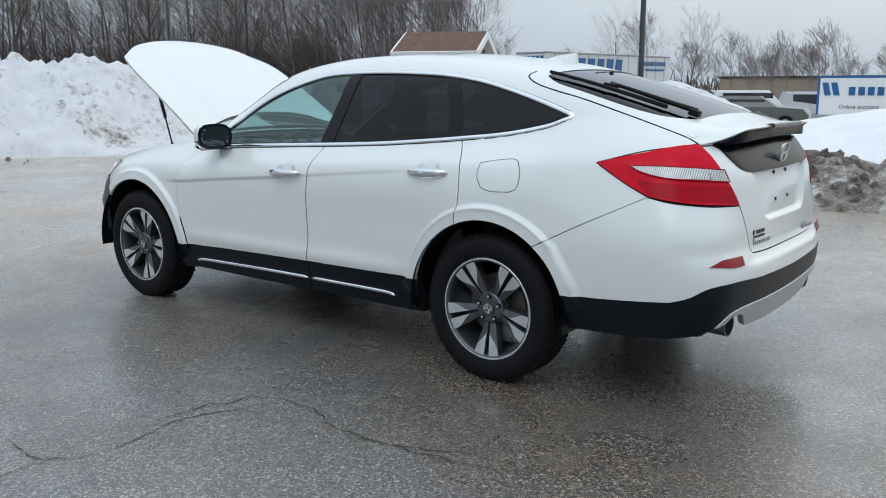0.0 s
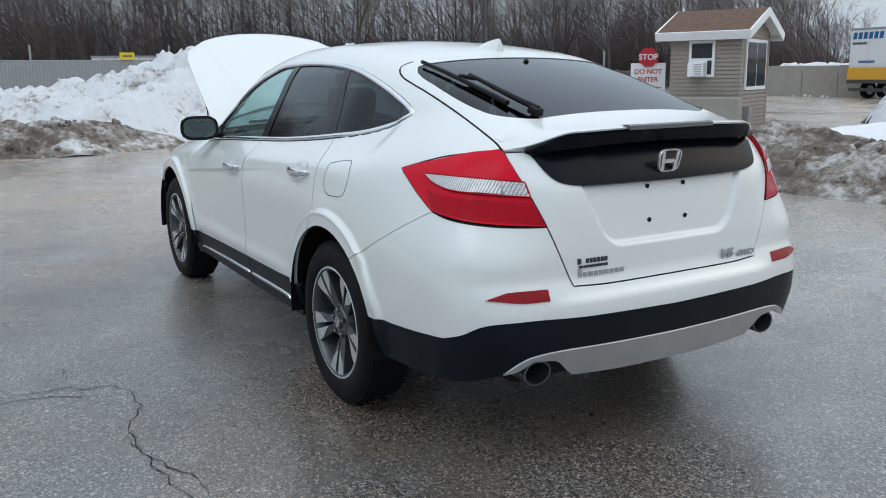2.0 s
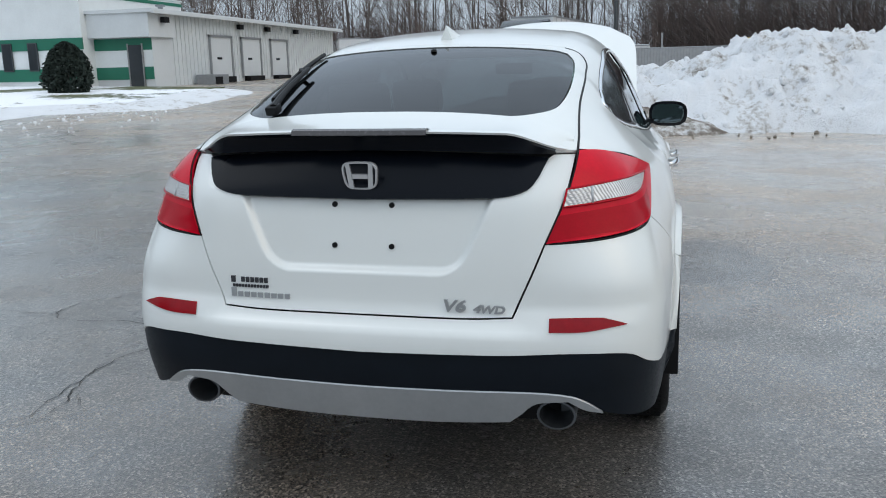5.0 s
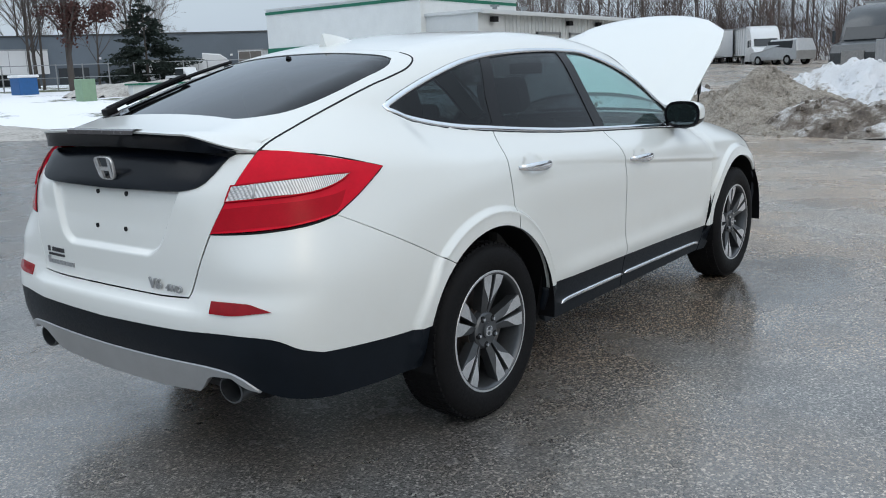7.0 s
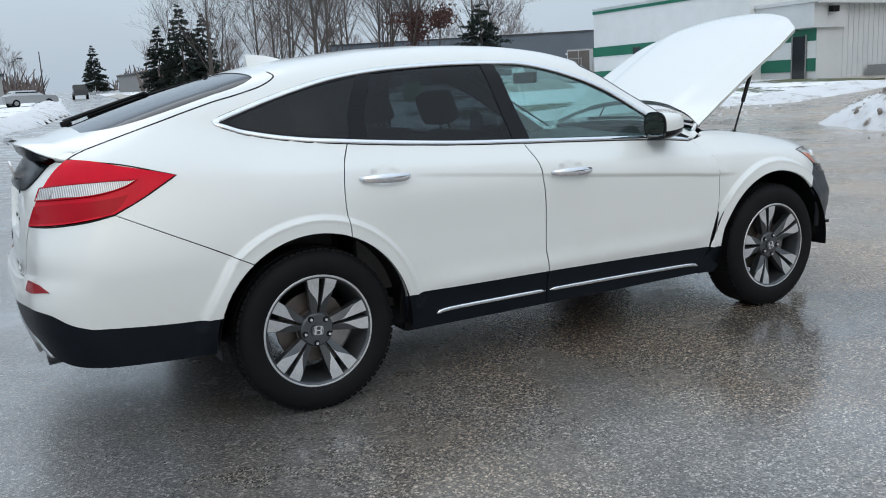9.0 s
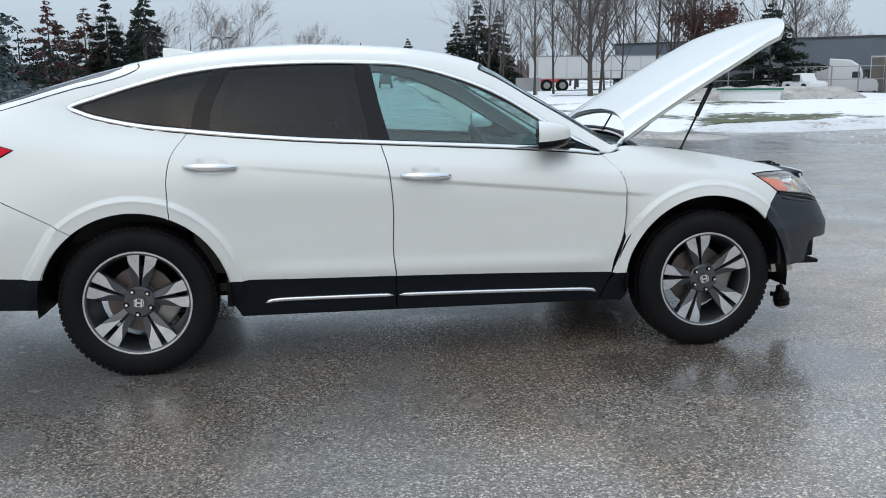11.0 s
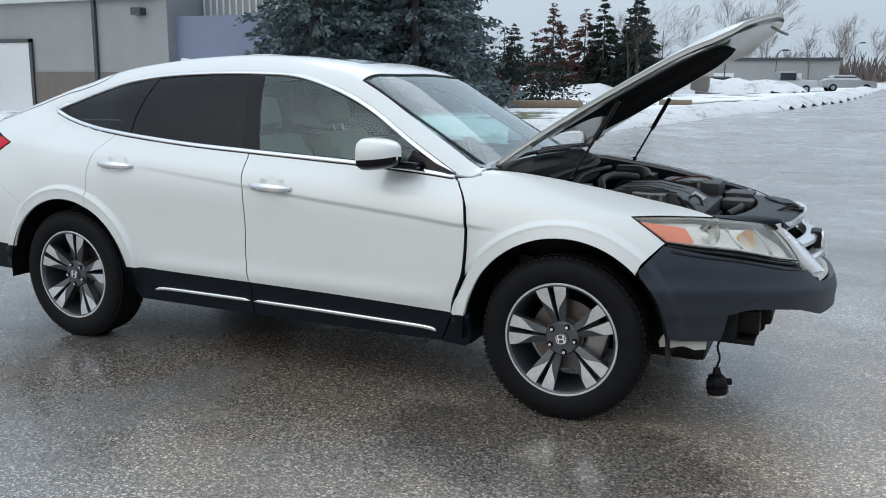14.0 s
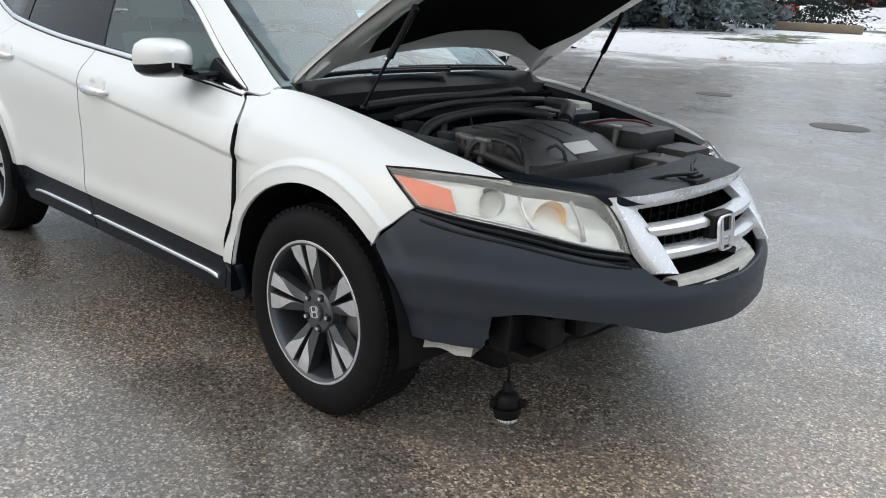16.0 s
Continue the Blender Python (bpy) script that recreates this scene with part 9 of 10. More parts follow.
for (xa, ya), (xb, yb) in zip(GP, GP[1:]):
    n = int(math.hypot(xb - xa, yb - ya) / 0.16)
    bm = bmesh.new()
    ribs = []
    for k in range(n + 1):
        t = k / n
        x, y = xa + (xb - xa) * t, ya + (yb - ya) * t + (0.02 if k % 2 else 0.0)
        ribs.append((bm.verts.new((x, y, gz(x, y) + 0.06)), bm.verts.new((x, y, gz(x, y) + 1.42))))
    for (a0, b0), (a1, b1) in zip(ribs, ribs[1:]):
        bm.faces.new((a0, b0, b1, a1))
    part("mesh_panel", bm, GALV, gate, "grey slatted panel")
    bm = bmesh.new()
    cylinder(bm, (xa, ya, 1.55), (xb, yb, 1.50), 0.03, 0.03, 6)
    part("rail", bm, GALV, gate)
for x, y, h in ((39.5, -17.5, 2.4), (34.0, -21.0, 2.5), (29.5, -22.0, 2.5), (27.4, -22.6, 2.15), (25.6, -23.8, 2.3), (31.5, -21.5, 2.2)):
    bm = bmesh.new()
    cylinder(bm, (x, y, gz(x, y) - 0.05), (x, y, gz(x, y) + h), 0.05, 0.05, 8)
    part("gate_post", bm, GALV, gate)
bm = bmesh.new()
cylinder(bm, (34.0, -21.0, 1.55), (27.4, -22.6, 2.25), 0.03, 0.03, 6)
part("brace_bar", bm, GALV, gate)
gh = thing("loader_cab", "pale cab of a parked loader behind the gate", "vehicle")
slab("cab", (36.6, -22.4, 0.9), (37.9, -20.9, 2.55), TRUCKWHITE, gh, bevel=0.08)
slab("cab_window", (36.55, -22.2, 1.55), (36.62, -21.1, 2.4), DARKGLASS, gh)
slab("cab_window", (36.8, -20.92, 1.55), (37.7, -20.86, 2.4), DARKGLASS, gh)
slab("chassis", (36.3, -22.8, 0.15), (39.6, -20.7, 0.95), CARDARK, gh, bevel=0.1)
bm = bmesh.new()
cylinder(bm, (38.4, -21.0, 0.9), (38.4, -21.0, 2.75), 0.06, 0.06, 8)
part("exhaust_stack", bm, CARDARK, gh)


# ---- trailers, trucks and cars ----
def road_wheel(parent, m, r=0.5, w=0.28):
    bm = bmesh.new()
    cylinder(bm, m @ Vector((0, -w / 2, 0)), m @ Vector((0, w / 2, 0)), r, r, 18)
    ob = part("wheel", bm, RUBBER, parent, "black wheel", smooth=True)
    bm = bmesh.new()
    cylinder(bm, m @ Vector((0, -w / 2 - 0.01, 0)), m @ Vector((0, w / 2 + 0.01, 0)), r * 0.55, r * 0.55, 14)
    part("rim", bm, GALV, ob, smooth=True)


def box_trailer(m, length, height, label, mat=TRAILERWHITE, band=False, wheels=True, floor=1.05, rear=None):
    """A box trailer: its rear at x = 0, going along +x, 2.6 wide."""
    t = thing("box_trailer", label, "trailer")
    slab("body", (0, -1.3, floor), (length, 1.3, height), mat, t, bevel=0.03, m=m)
    for k in range(int(length / 1.2)):
        for y in (-1.315, 1.3):
            slab("seam", (0.6 + 1.2 * k, y, floor + 0.1), (0.64 + 1.2 * k, y + 0.015, height - 0.1), GALV, t, m=m)
    slab("top_rail", (-0.02, -1.33, height - 0.10), (length + 0.02, 1.33, height + 0.01), GALV, t, m=m)
    if band:
        slab("amber_band", (-0.03, -1.33, floor - 0.05), (length + 0.02, 1.33, floor + 0.62), ORANGEBAND, t, "amber band", m=m)
        slab("dark_band", (-0.04, -1.34, floor - 0.25), (length + 0.02, 1.34, floor - 0.04), CARDARK, t, m=m)
    slab("rear_door", (-0.03, -1.2, floor + (0.7 if band else 0.1)), (0.0, -0.02, height - 0.2), rear or mat, t, m=m)
    slab("rear_door", (-0.03, 0.02, floor + (0.7 if band else 0.1)), (0.0, 1.2, height - 0.2), rear or mat, t, m=m)
    slab("underrun", (0.0, -1.2, 0.45), (0.15, 1.2, 0.62), CARDARK, t, m=m)
    if wheels:
        for x in (1.4, 2.7):
            for y in (-1.05, 1.05):
                road_wheel(t, m @ Matrix.Translation((x, y, 0.5)))
    slab("landing_leg", (length - 2.6, -0.9, 0.0), (length - 2.45, -0.75, floor), CARDARK, t, m=m)
    slab("landing_leg", (length - 2.6, 0.75, 0.0), (length - 2.45, 0.9, floor), CARDARK, t, m=m)
    return t


def letter_bars(parent, m, x0, x1, z0, z1, n, mat, y, slant=0.0):
    """Plain bars that stand for lettering."""
    step = (x1 - x0) / n
    for k in range(n):
        a, b = x0 + step * k, x0 + step * (k + 0.70)
        bm = bmesh.new()
        vs = [bm.verts.new(m @ Vector(p)) for p in ((a, y, z0), (b, y, z0), (b + slant, y, z1), (a + slant, y, z1))]
        bm.faces.new(vs)
        r = bmesh.ops.extrude_face_region(bm, geom=bm.faces[:])
        d = (m.to_3x3() @ Vector((0, 0.012 if y < 0 else -0.012, 0)))
        for v in r["geom"]:
            if isinstance(v, bmesh.types.BMVert):
                v.co += d
        part("lettering_bar", bm, mat, parent)


# removal trailer: its rear at the east end, its long side towards the car
UM = Matrix.Translation((25.72, -43.2, gz(25.5, -44))) @ Matrix.Rotation(radians(262.9), 4, "Z")
ut = box_trailer(UM, 14.6, 3.95, "white removal trailer with blue lettering bars and amber base", band=True, floor=1.14)
letter_bars(ut, UM, 1.9, 8.4, 2.45, 3.62, 6, SIGNBLUE, -1.35, 0.16)
letter_bars(ut, UM, 1.7, 4.1, 2.02, 2.28, 8, CARDARK, -1.35)
letter_bars(ut, UM, 11.0, 14.0, 3.25, 3.55, 8, SIGNBLUE, -1.35)
letter_bars(ut, UM, 11.2, 13.8, 2.90, 3.05, 10, SIGNBLUE, -1.35)
EM = UM @ Matrix.Rotation(radians(-90), 4, "Z")
letter_bars(ut, EM, -1.1, 1.0, 3.35, 3.72, 6, SIGNBLUE, -0.05, 0.05)
letter_bars(ut, EM, -1.1, -0.1, 3.05, 3.18, 8, CARDARK, -0.05)
letter_bars(ut, EM, -0.6, 0.5, 2.02, 2.16, 8, SIGNBLUE, -0.05)
rw = thing("retaining_wall", "long grey concrete wall with old snow on top", "wall")
RW = Matrix.Translation((33.6, -41.4, gz(30, -44))) @ Matrix.Rotation(math.atan2(-3.0, -3.97), 4, "Z")
for k in range(4):
    slab("wall_block", (2.0 * k, -0.25, -0.1), (2.0 * k + 1.97, 0.25, 1.85 + 0.02 * (k % 2)), CONCRETE, rw, "weathered concrete block", 0.02, RW)
mound("wall_snow", [(31.8, -43.6), (29.4, -45.4), (28.0, -46.5)], 0.9, [1.9, 2.02, 1.95], SNOW, "old snow heaped behind the wall", 4.4, 0.2, 0.15)
mound("sand_heap", [(19.6, -24.2), (20.6, -25.0)], [1.2, 1.0], [0.75, 0.4], EARTH, "small heap of sand beyond the kiosk", 7.9, 0.14, 0.4)


def tractor(m, label, mat, big=True):
    """A lorry tractor facing -x in its own frame."""
    t = thing("lorry_tractor", label, "truck")
    bm = bmesh.new()
    prof = [(-2.6, 0.5), (-2.65, 1.15), (-2.35, 1.55), (-1.35, 1.75), (-0.95, 2.45), (-0.55, 3.05), (0.1, 3.5), (1.9, 3.65), (1.95, 0.5)]
    rows = []
    for y, k in ((-1.22, 0.965), (-1.12, 1.0), (1.12, 1.0), (1.22, 0.965)):
        rows.append([bm.verts.new(m @ Vector((x * (k if x < 0 else 1), y, 0.5 + (z - 0.5) * k))) for x, z in prof])
    for r0, r1 in zip(rows, rows[1:]):
        for i in range(len(prof)):
            j = (i + 1) % len(prof)
            bm.faces.new((r0[i], r0[j], r1[j], r1[i]))
    bm.faces.new(rows[0]), bm.faces.new(rows[-1][::-1])
    part("cab", bm, mat, t, smooth=True)
    slab("windscreen", (-0.02, -1.0, 0.0), (0.02, 1.0, 0.72), DARKGLASS, t, "dark windscreen", m=m @ Matrix.Translation((-1.37, 0, 1.80)) @ Matrix.Rotation(radians(29), 4, "Y"))
    slab("grille", (-2.70, -0.55, 0.62), (-2.62, 0.55, 1.25), STEEL, t, m=m)
    slab("bumper", (-2.75, -1.2, 0.32), (-2.4, 1.2, 0.62), STEEL, t, bevel=0.05, m=m)
    for y in (-1.0, 1.0):
        slab("headlamp", (-2.62, y - 0.18, 0.85), (-2.5, y + 0.18, 1.05), LENSWHITE, t, m=m)
        slab("side_window", (-0.9, y * 1.225 - 0.01, 1.75), (-0.2, y * 1.225 + 0.01, 2.35), DARKGLASS, t, m=m)
        slab("mirror", (-1.35, y * 1.5 - 0.06, 1.7), (-1.2, y * 1.5 + 0.06, 2.3), CARDARK, t, m=m)
        for x in (-1.7, 2.6, 3.9):
            road_wheel(t, m @ Matrix.Translation((x, y, 0.5)))
    slab("chassis", (1.8, -0.45, 0.6), (4.8, 0.45, 0.95), CARDARK, t, m=m)
    return t


TM = Matrix.Translation((41.5, 6.4, gz(41, 6) - 0.1)) @ Matrix.Rotation(radians(-8), 4, "Z") @ Matrix.Diagonal((0.92, 0.92, 0.92, 1))
tractor(TM, "dark grey lorry tractor behind the fence", TRUCKDARK)
box_trailer(TM @ Matrix.Translation((15.6, 0, 0)) @ Matrix.Rotation(math.pi, 4, "Z"), 13.4, 3.85, "white box trailer behind a dark lorry")
WM = Matrix.Translation((64.0, 18.6, gz(64, 18) - 0.2)) @ Matrix.Rotation(radians(28), 4, "Z") @ Matrix.Diagonal((0.85, 0.85, 0.85, 1))
tractor(WM, "white lorry tractor in the yard", TRUCKWHITE)
box_trailer(WM @ Matrix.Translation((14.5, 0, 0)) @ Matrix.Rotation(math.pi, 4, "Z"), 12.5, 3.6, "white box trailer in the yard")
for k in range(5):
    bx = Matrix.Translation((66.0 + 2.0 * k, 24.6 - 0.9 * k + (8 if k > 2 else 0), 0.9)) @ Matrix.Rotation(radians(24), 4, "Z")
    box_trailer(bx, 9.0, 3.3, "grey-white box trailer parked in a row", wheels=False)
box_trailer(Matrix.Translation((44, -14, gz(44, -14))) @ Matrix.Rotation(radians(80), 4, "Z"), 9.0, 2.1, "low white trailer roof behind the fence", wheels=False, floor=0.6)
rt = thing("red_trailer", "red trailer behind the fence", "trailer")
slab("body", (44.2, 1.75, 0.6), (45.6, 2.55, 2.50), CARRED, rt, bevel=0.06)
lw = thing("box_trailer", "low white trailer roof beside the red trailer", "trailer")
slab("body", (44.2, -0.2, 0.6), (46.6, 1.62, 2.50), TRAILERWHITE, lw, bevel=0.05)
slab("top_rail", (44.17, -0.22, 2.42), (46.63, 1.64, 2.48), GALV, lw)
# by the warehouse: white lorry and a container
PM = Matrix.Translation((32.6, 43.7, 1.03)) @ Matrix.Rotation(radians(140), 4, "Z") @ Matrix.Diagonal((0.62, 0.62, 0.62, 1))
tractor(PM, "white lorry tractor beside a grey container", TRUCKWHITE)
box_trailer(Matrix.Translation((33.5, 41.9, 0.98)) @ Matrix.Rotation(radians(33), 4, "Z") @ Matrix.Diagonal((0.62, 0.62, 0.62, 1)), 8.0, 3.95, "white storage trailer with a dull brown rear", wheels=False, floor=0.3, rear=BROWNBASE)
box_trailer(Matrix.Translation((34.2, 46.4, 1.05)) @ Matrix.Rotation(radians(140), 4, "Z") @ Matrix.Diagonal((0.62, 0.62, 0.62, 1)), 8.5, 3.2, "white box trailer behind a lorry tractor", wheels=False)
box_trailer(Matrix.Translation((18.4, 66.5, gz(18, 66))) @ Matrix.Rotation(radians(-14), 4, "Z"), 13.0, 2.9, "white trailer parked by bare trees", wheels=True)


def saloon(m, mat, label, suv=False, pick=False):
    """A parked car seen from afar, facing +x in its own frame."""
    t = thing("parked_car", label, "car", "parked cars")
    h = 1.75 if suv else 1.45
    prof = [(-2.25, 0.35), (-2.3, 0.95), (-2.05, 1.0 if not suv else h), (-1.3, h), (0.35, h), (1.05, 1.0), (2.1, 0.92), (2.3, 0.7), (2.28, 0.35)]
    if pick:
        prof = [(-2.6, 0.5), (-2.6, 1.1), (-0.9, 1.1), (-0.85, 1.8), (0.4, 1.82), (0.95, 1.15), (2.3, 1.08), (2.45, 0.85), (2.4, 0.5)]
    bm = bmesh.new()
    rows = []
    for y, k in ((-0.90, 0.0), (-0.82, 1.0), (0.82, 1.0), (0.90, 0.0)):
        rows.append([bm.verts.new(m @ Vector((x * (0.98 if k == 0 else 1), y * (1 if z < 1.05 else 0.82), z if (k or z < 1.05) else z - 0.08))) for x, z in prof])
    for r0, r1 in zip(rows, rows[1:]):
        for i in range(len(prof)):
            j = (i + 1) % len(prof)
            bm.faces.new((r0[i], r0[j], r1[j], r1[i]))
    bm.faces.new(rows[0]), bm.faces.new(rows[-1][::-1])
    part("body", bm, mat, t)
    lo, hi = (-0.75, 0.55) if pick else (-1.75 if suv else -1.35, 0.55)
    for y in (-0.79, 0.79):
        slab("side_window", (lo, y - 0.02, 1.08), (hi, y + 0.02, h - 0.13 if not pick else 1.68), DARKGLASS, t, m=m)
        for x in (-1.4, 1.4):
            road_wheel(t, m @ Matrix.Translation((x, y, 0.33)), 0.34, 0.24)
    slab("rear_window", (-2.08 if suv else -1.75, -0.6, 1.1), (-1.95 if suv else -1.6, 0.6, h - 0.2), DARKGLASS, t, m=m) if not pick else None
    return t


for x, y, turn, mat, lab, kw in (
        (10.0, -39.0, 200, TRUCKWHITE, "pale parked estate car by the snow bank", dict(suv=True)), (7.2, -40.5, 205, SILVER, "silver parked car by the snow bank", dict(suv=True)),
        (8.6, -33.5, 195, CARGREEN, "dark green parked car by the snow bank", {}), (13.5, -41.0, 190, CARDARK, "dark parked car behind the snow bank", dict(suv=True)), (17, -44.5, 190, CARGREEN, "grey-green parked car behind the snow", {}),
        (3.0, -42.0, 200, CARDARK, "dark parked car behind the snow bank", {}), (-2.0, 76.5, 20, SILVER, "silver pickup beyond the snow heap", dict(pick=True)), (-7.5, 79.5, 15, CARDARK, "dark parked car beyond the lawn", {}),
        (2.8, 82, 15, SILVER, "silver parked car beyond the lawn", {}), (10.5, 112, 85, CARDARK, "dark pickup on the road", dict(pick=True)), (-18.5, 47.0, 160, CARRED, "red pickup behind the snowy lawn", dict(pick=True)),
        (31.0, 105, 30, CARRED, "red car far behind the trees", {}), (60, 16, 60, SILVER, "silver estate car in the lorry yard", dict(suv=True))):
    saloon(Matrix.Translation((x, y, gz(x, y))) @ Matrix.Rotation(radians(turn), 4, "Z"), mat, lab, **kw)
saloon(Matrix.Translation((27.9, 41.1, 1.22)) @ Matrix.Rotation(radians(-92), 4, "Z") @ Matrix.Diagonal((0.62, 0.62, 0.62, 1)), TRUCKWHITE, "white pickup by the warehouse", pick=True)

# ---- poles, signs and small things ----


def lamp_post(x, y, h, label, heads=2, r=0.07):
    t = thing("lamp_post", label, "lamp post")
    z = gz(x, y)
    bm = bmesh.new()
    cylinder(bm, (x, y, z - 0.1), (x, y, z + h), r, r * 0.7, 10)
    part("pole", bm, CARDARK, t)
    for s in ((-1, 1) if heads == 2 else (1,)):
        bm = bmesh.new()
        tube(bm, [(x, y, z + h - 0.1), (x + s * 0.35, y, z + h + 0.22), (x + s * 0.6, y, z + h + 0.25)], 0.035, 6)
        part("arm", bm, CARDARK, t)
        slab("lamp_head", (x + s * 0.75 - 0.3, y - 0.15, z + h + 0.18), (x + s * 0.75 + 0.3, y + 0.15, z + h + 0.34), CARDARK, t, bevel=0.03)
    return t


lamp_post(-8.9, 91, 5.6, "twin-headed lamp post beyond the lawn")
lamp_post(-3.5, 85, 3.6, "slim lamp post beside the road", 1, 0.05)
lamp_post(3.5, 112, 5.0, "far lamp post beside the road", 1, 0.06)
lp = thing("utility_pole", "tall dark utility pole", "pole")
bm = bmesh.new()
cylinder(bm, (17.4, -41.3, -0.8), (17.4, -41.3, 14.5), 0.17, 0.12, 12)
part("pole", bm, CARDARK, lp)
for x, y, h in ((42.0, 1.5, 7.5), (45.0, -30.0, 7.0), (24.0, 118, 9.0), (12.5, 190, 9.0)):
    up = thing("utility_pole", "dark utility pole among the trees", "pole")
    bm = bmesh.new()
    cylinder(bm, (x, y, gz(x, y) - 0.3), (x, y, gz(x, y) + h), 0.14, 0.10, 8)
    part("pole", bm, CARDARK, up)
rs = thing("auction_banner", "white roadside banner with blue lettering bars", "sign")
RM = Matrix.Translation((2.75, -21.0, 0.0)) @ Matrix.Rotation(radians(192), 4, "Z")
slab("panel", (0, -0.04, 0.62), (3.6, 0.04, 1.62), SIGNWHITE, rs, m=RM)
slab("top_edge", (-0.03, -0.05, 1.60), (3.63, 0.05, 1.66), SIGNBLUE, rs, m=RM)
slab("side_edge", (-0.03, -0.05, 0.62), (0.03, 0.05, 1.60), SIGNBLUE, rs, m=RM)
letter_bars(rs, RM, 0.75, 2.6, 1.14, 1.36, 8, SIGNBLUE, -0.06)
letter_bars(rs, RM, 0.16, 0.60, 1.14, 1.48, 2, SIGNBLUE, -0.06, -0.08)
lettering("letters", "Online auctions", 0.155, RM @ Matrix.Translation((1.02, -0.045, 0.83)) @ pose(0, 0, 0, 90, 0, 0), CARDARK, rs, 0.003)
for x in (0.2, 3.3):
    slab("leg", (x, -0.03, -0.2), (x + 0.08, 0.03, 0.62), GALV, rs, m=RM)
ub = thing("meter_box", "brown utility box on the lawn", "box")
slab("case", (-9.0, 69.6, gz(-9, 70) - 0.1), (-7.6, 70.6, gz(-9, 70) + 1.5), BROWNBASE, ub, bevel=0.04)
hy = thing("fire_hydrant", "small red fire hydrant by the road", "hydrant")
bm = bmesh.new()
z = gz(10.6, 45.4)
cylinder(bm, (10.6, 45.4, z), (10.6, 45.4, z + 0.5), 0.13, 0.12, 12)
ball(bm, (10.6, 45.4, z + 0.52), 0.14, (1, 1, 0.8))
cylinder(bm, (10.35, 45.4, z + 0.38), (10.85, 45.4, z + 0.38), 0.06, 0.06, 10)
part("body", bm, plain("dull_red_paint", (0.25, 0.05, 0.03), 0.6), hy, smooth=True)
sp = thing("road_sign", "small white road sign on a post", "sign")
slab("post", (9.97, 45.0, gz(10, 45)), (10.03, 45.06, gz(10, 45) + 1.75), GALV, sp)
slab("plate", (9.83, 44.96, gz(10, 45) + 1.15), (10.17, 45.0, gz(10, 45) + 1.75), SIGNWHITE, sp)
es = thing("estate_sign", "grey board sign on the snowy lawn", "sign")
slab("board", (13.6, 52.0, gz(14, 52) + 0.3), (15.3, 52.12, gz(14, 52) + 1.2), GREYMETAL, es)
slab("leg", (13.8, 52.02, gz(14, 52) - 0.1), (13.9, 52.1, gz(14, 52) + 0.3), GALV, es)
slab("leg", (15.0, 52.02, gz(14, 52) - 0.1), (15.1, 52.1, gz(14, 52) + 0.3), GALV, es)
lg = thing("timber_log", "long weathered log on the snowy lawn", "log")
bm = bmesh.new()
cylinder(bm, (-12.2, 35.2, gz(-12, 35) + 0.2), (-8.6, 35.2, gz(-9, 35) + 0.22), 0.23, 0.21, 12)
part("log", bm, TIMBER, lg, smooth=True)
lg2 = thing("timber_log", "shorter weathered log on the snowy lawn", "log")
bm = bmesh.new()
cylinder(bm, (-6.0, 40.5, gz(-6, 40) + 0.15), (-4.4, 40.5, gz(-5, 40) + 0.17), 0.18, 0.16, 12)
part("log", bm, TIMBER, lg2, smooth=True)
tp = thing("tarpaulin", "blue tarpaulin roof among the spruces", "tarpaulin")
bm = bmesh.new()
vs = [bm.verts.new(p) for p in ((-24.2, 52, 3.6), (-21.0, 52, 3.6), (-21.0, 52, 2.7), (-24.2, 52, 2.7), (-24.2, 54.5, 3.6), (-21.0, 54.5, 3.6), (-22.6, 53.2, 4.3))]
for f in ((0, 1, 2, 3), (0, 6, 1), (4, 5, 6), (0, 4, 6), (1, 6, 5), (1, 5, 2), (0, 3, 4)):
    bm.faces.new([vs[k] for k in f])
part("sheet", bm, BLUETARP, tp)
bbx = thing("blue_cabin", "blue portable cabin beside a snow heap", "cabin")
slab("case", (18.3, 42.2, gz(19, 42) - 0.1), (19.3, 43.2, gz(19, 42) + 0.95), BLUETARP, bbx, bevel=0.05)
slab("roof", (18.22, 42.12, gz(19, 42) + 0.95), (19.38, 43.28, gz(19, 42) + 1.10), SIGNWHITE, bbx, bevel=0.06)
gbx = thing("transformer_box", "pale green service pillar on the snow", "box")
slab("case", (14.75, 30.0, gz(15, 30) - 0.05), (15.35, 30.6, gz(15, 30) + 0.95), GREENBOX, gbx, bevel=0.03)
nl = thing("low_wall_sign", "low white wall with a green top by the drive", "wall")
slab("wall", (18.2, 31.8, gz(18, 32) - 0.1), (21.0, 32.2, gz(18, 32) + 0.55), WHITEWALL, nl)
slab("coping", (18.1, 31.7, gz(18, 32) + 0.55), (21.1, 32.3, gz(18, 32) + 0.63), GREENPAINT, nl)
fe = thing("yard_fence", "thin steel yard fence before the warehouse", "fence")
for k in range(13):
    x, y = 18.0 + 1.25 * k, 50.0 - 0.75 * k
    bm = bmesh.new()
    cylinder(bm, (x, y, gz(x, y)), (x, y, gz(x, y) + 1.6), 0.04, 0.04, 6)
    part("post", bm, GALV, fe)
    if k < 12:
        for h in (0.8, 1.55):
            bm = bmesh.new()
            cylinder(bm, (x, y, gz(x, y) + h), (x + 1.25, y - 0.75, gz(x + 1.25, y - 0.75) + h), 0.025, 0.025, 5)
            part("rail", bm, GALV, fe)
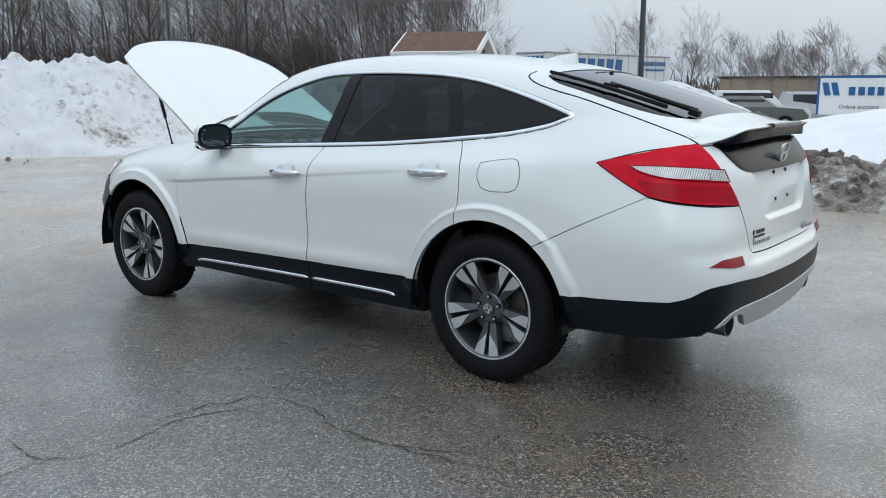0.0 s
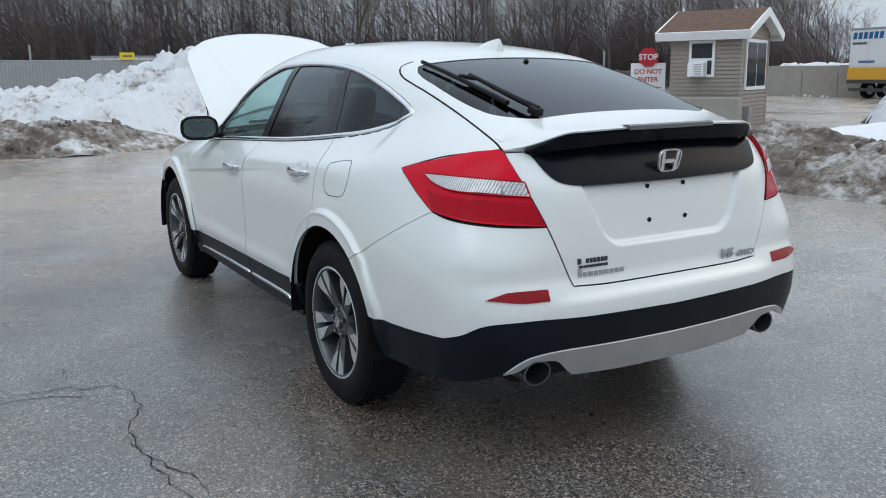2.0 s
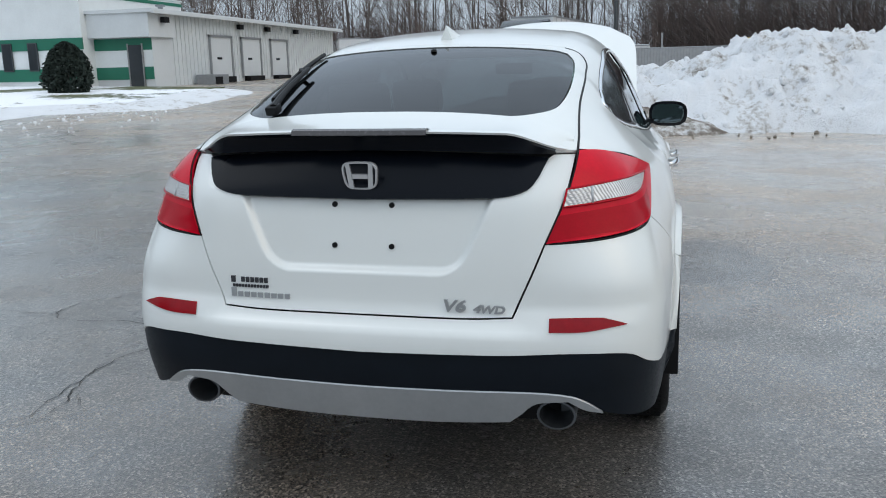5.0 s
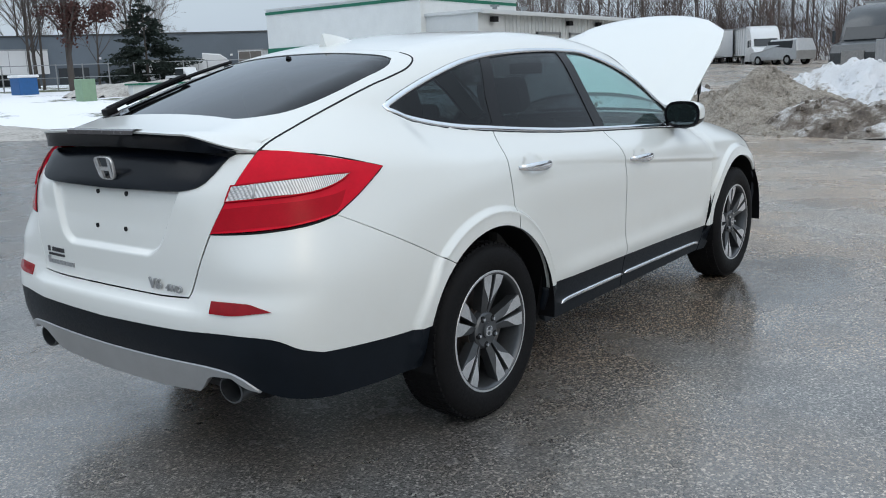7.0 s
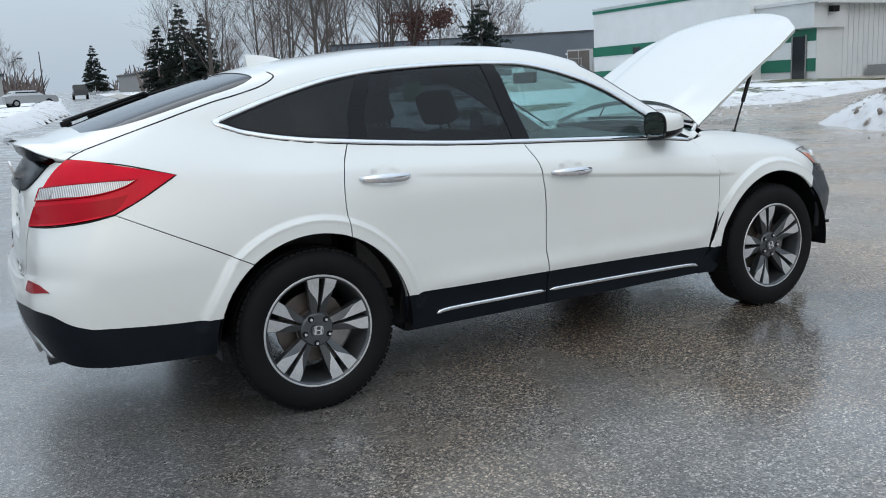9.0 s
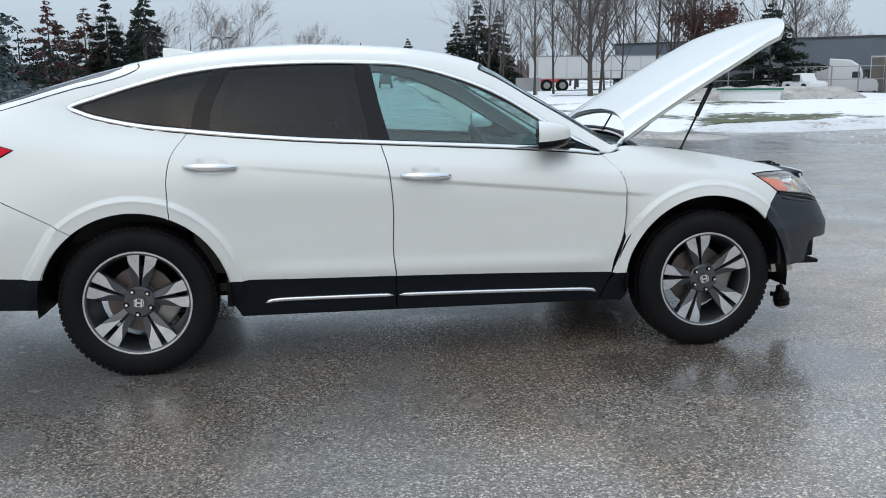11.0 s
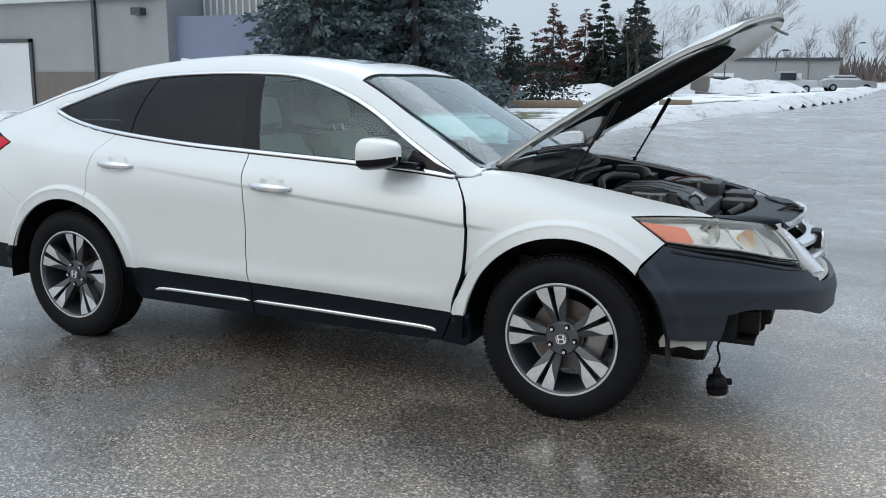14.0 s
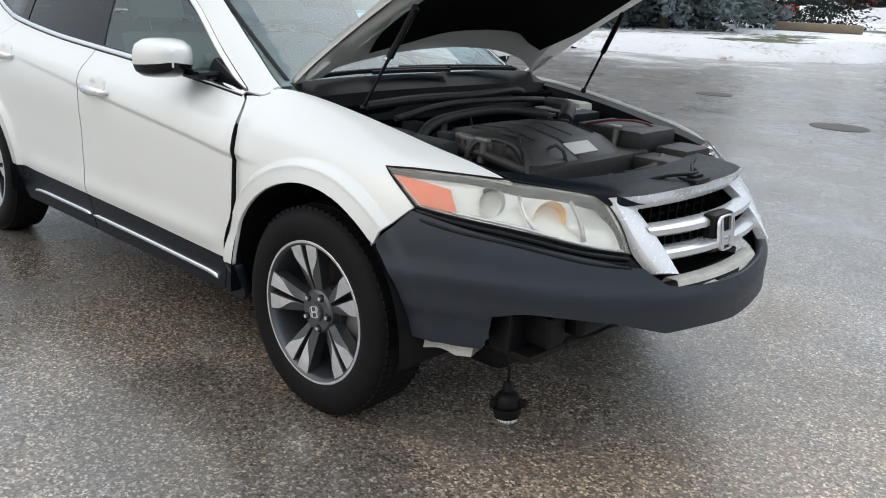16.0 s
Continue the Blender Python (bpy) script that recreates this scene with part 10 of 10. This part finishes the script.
for x, y, w in ((-0.2, 8.8, 0.36), (-2.9, 10.8, 0.30)):
    mh = thing("manhole_cover", "round iron manhole cover in the asphalt", "cover")
    bm = bmesh.new()
    cylinder(bm, (x, y, gz(x, y) - 0.05), (x, y, gz(x, y) + 0.006), w, w, 32)
    part("lid", bm, plain("rusty_iron", (0.045, 0.04, 0.037), 0.5, metal=0.5, vary=0.3), mh)

# ---- cracks in the asphalt ----
def crack(path, width, seed):
    pts = smooth_line([(x, y, 0) for x, y in path], 0.05)
    r = np.random.RandomState(seed)
    n = len(pts)
    off = np.cumsum(r.normal(0, 0.010, (n, 2)), 0)
    off -= np.linspace(0, 1, n)[:, None] * off[-1]
    pts[:, :2] += off + r.normal(0, 0.005, (n, 2))
    t = np.gradient(pts[:, :2], axis=0)
    t /= np.linalg.norm(t, axis=1)[:, None] + 1e-9
    nrm = np.stack([-t[:, 1], t[:, 0]], 1)
    w = 0.6 * width * r.uniform(0.2, 1.3, n) * np.clip(np.minimum(np.arange(n), np.arange(n)[::-1]) / 6, 0.15, 1)
    z = rise(pts[:, 0], pts[:, 1]) + 0.0035
    v = np.concatenate([np.c_[pts[:, :2] + nrm * w[:, None], z], np.c_[pts[:, :2] - nrm * w[:, None], z]])
    f = [(i, i + 1, n + i + 1, n + i) for i in range(n - 1)]
    return mesh_object("crack", v, f, CRACKFILL, ground)


CRACKFILL = plain("crack_in_asphalt", (0.022, 0.022, 0.021), 0.8, vary=0.3, scale=30)
crack([(-0.65, 2.23), (-0.64, 2.09), (-0.71, 1.83), (-0.83, 1.66), (-1.14, 1.63), (-1.27, 1.70), (-1.56, 1.70), (-1.80, 1.62), (-2.04, 1.60)], 0.0055, 0)
crack([(-1.17, 1.63), (-1.23, 1.47), (-1.24, 1.31)], 0.0035, 1)
crack([(-0.83, 1.66), (-0.60, 1.51), (-0.43, 1.37)], 0.003, 2)
crack([(-1.65, 1.29), (-1.34, 1.29), (-1.16, 1.23)], 0.003, 3)
crack([(-1.96, 1.59), (-1.92, 1.50), (-1.93, 1.42)], 0.003, 4)
crack([(-0.59, 1.95), (-0.40, 1.90), (-0.20, 1.91)], 0.003, 5)
crack([(-2.09, 1.80), (-2.00, 1.70), (-1.87, 1.70), (-1.64, 1.72), (-1.49, 1.74), (-1.32, 1.78)], 0.005, 6)
crack([(-2.38, 1.30), (-2.31, 1.17), (-2.12, 1.16)], 0.004, 7)
crack([(-0.74, 3.30), (-0.57, 3.25), (-0.57, 2.95), (-0.63, 2.41)], 0.0035, 8)
crack([(-1.64, 1.72), (-1.83, 1.50), (-1.95, 1.39)], 0.0025, 9)
crack([(-0.18, 2.61), (-0.45, 2.63), (-0.63, 2.58), (-0.67, 2.44), (-0.67, 2.29), (-0.66, 2.02), (-0.75, 1.82), (-0.87, 1.64)], 0.005, 10)
crack([(-0.65, 2.02), (-0.47, 1.91), (-0.31, 1.89)], 0.003, 11)
crack([(-1.88, 1.48), (-2.01, 1.61), (-2.08, 1.69), (-2.15, 1.82)], 0.0035, 12)
crack([(-0.67, 2.83), (-0.68, 2.72), (-0.63, 2.58)], 0.003, 13)
crack([(-1.59, 1.71), (-1.74, 1.62), (-1.88, 1.48)], 0.0025, 14)
crack([(1.37, -1.65), (1.52, -1.71), (1.65, -1.78), (1.83, -1.80), (2.01, -1.87)], 0.004, 15)
crack([(1.98, -0.83), (2.17, -0.81), (2.37, -0.78), (2.50, -0.75)], 0.003, 16)
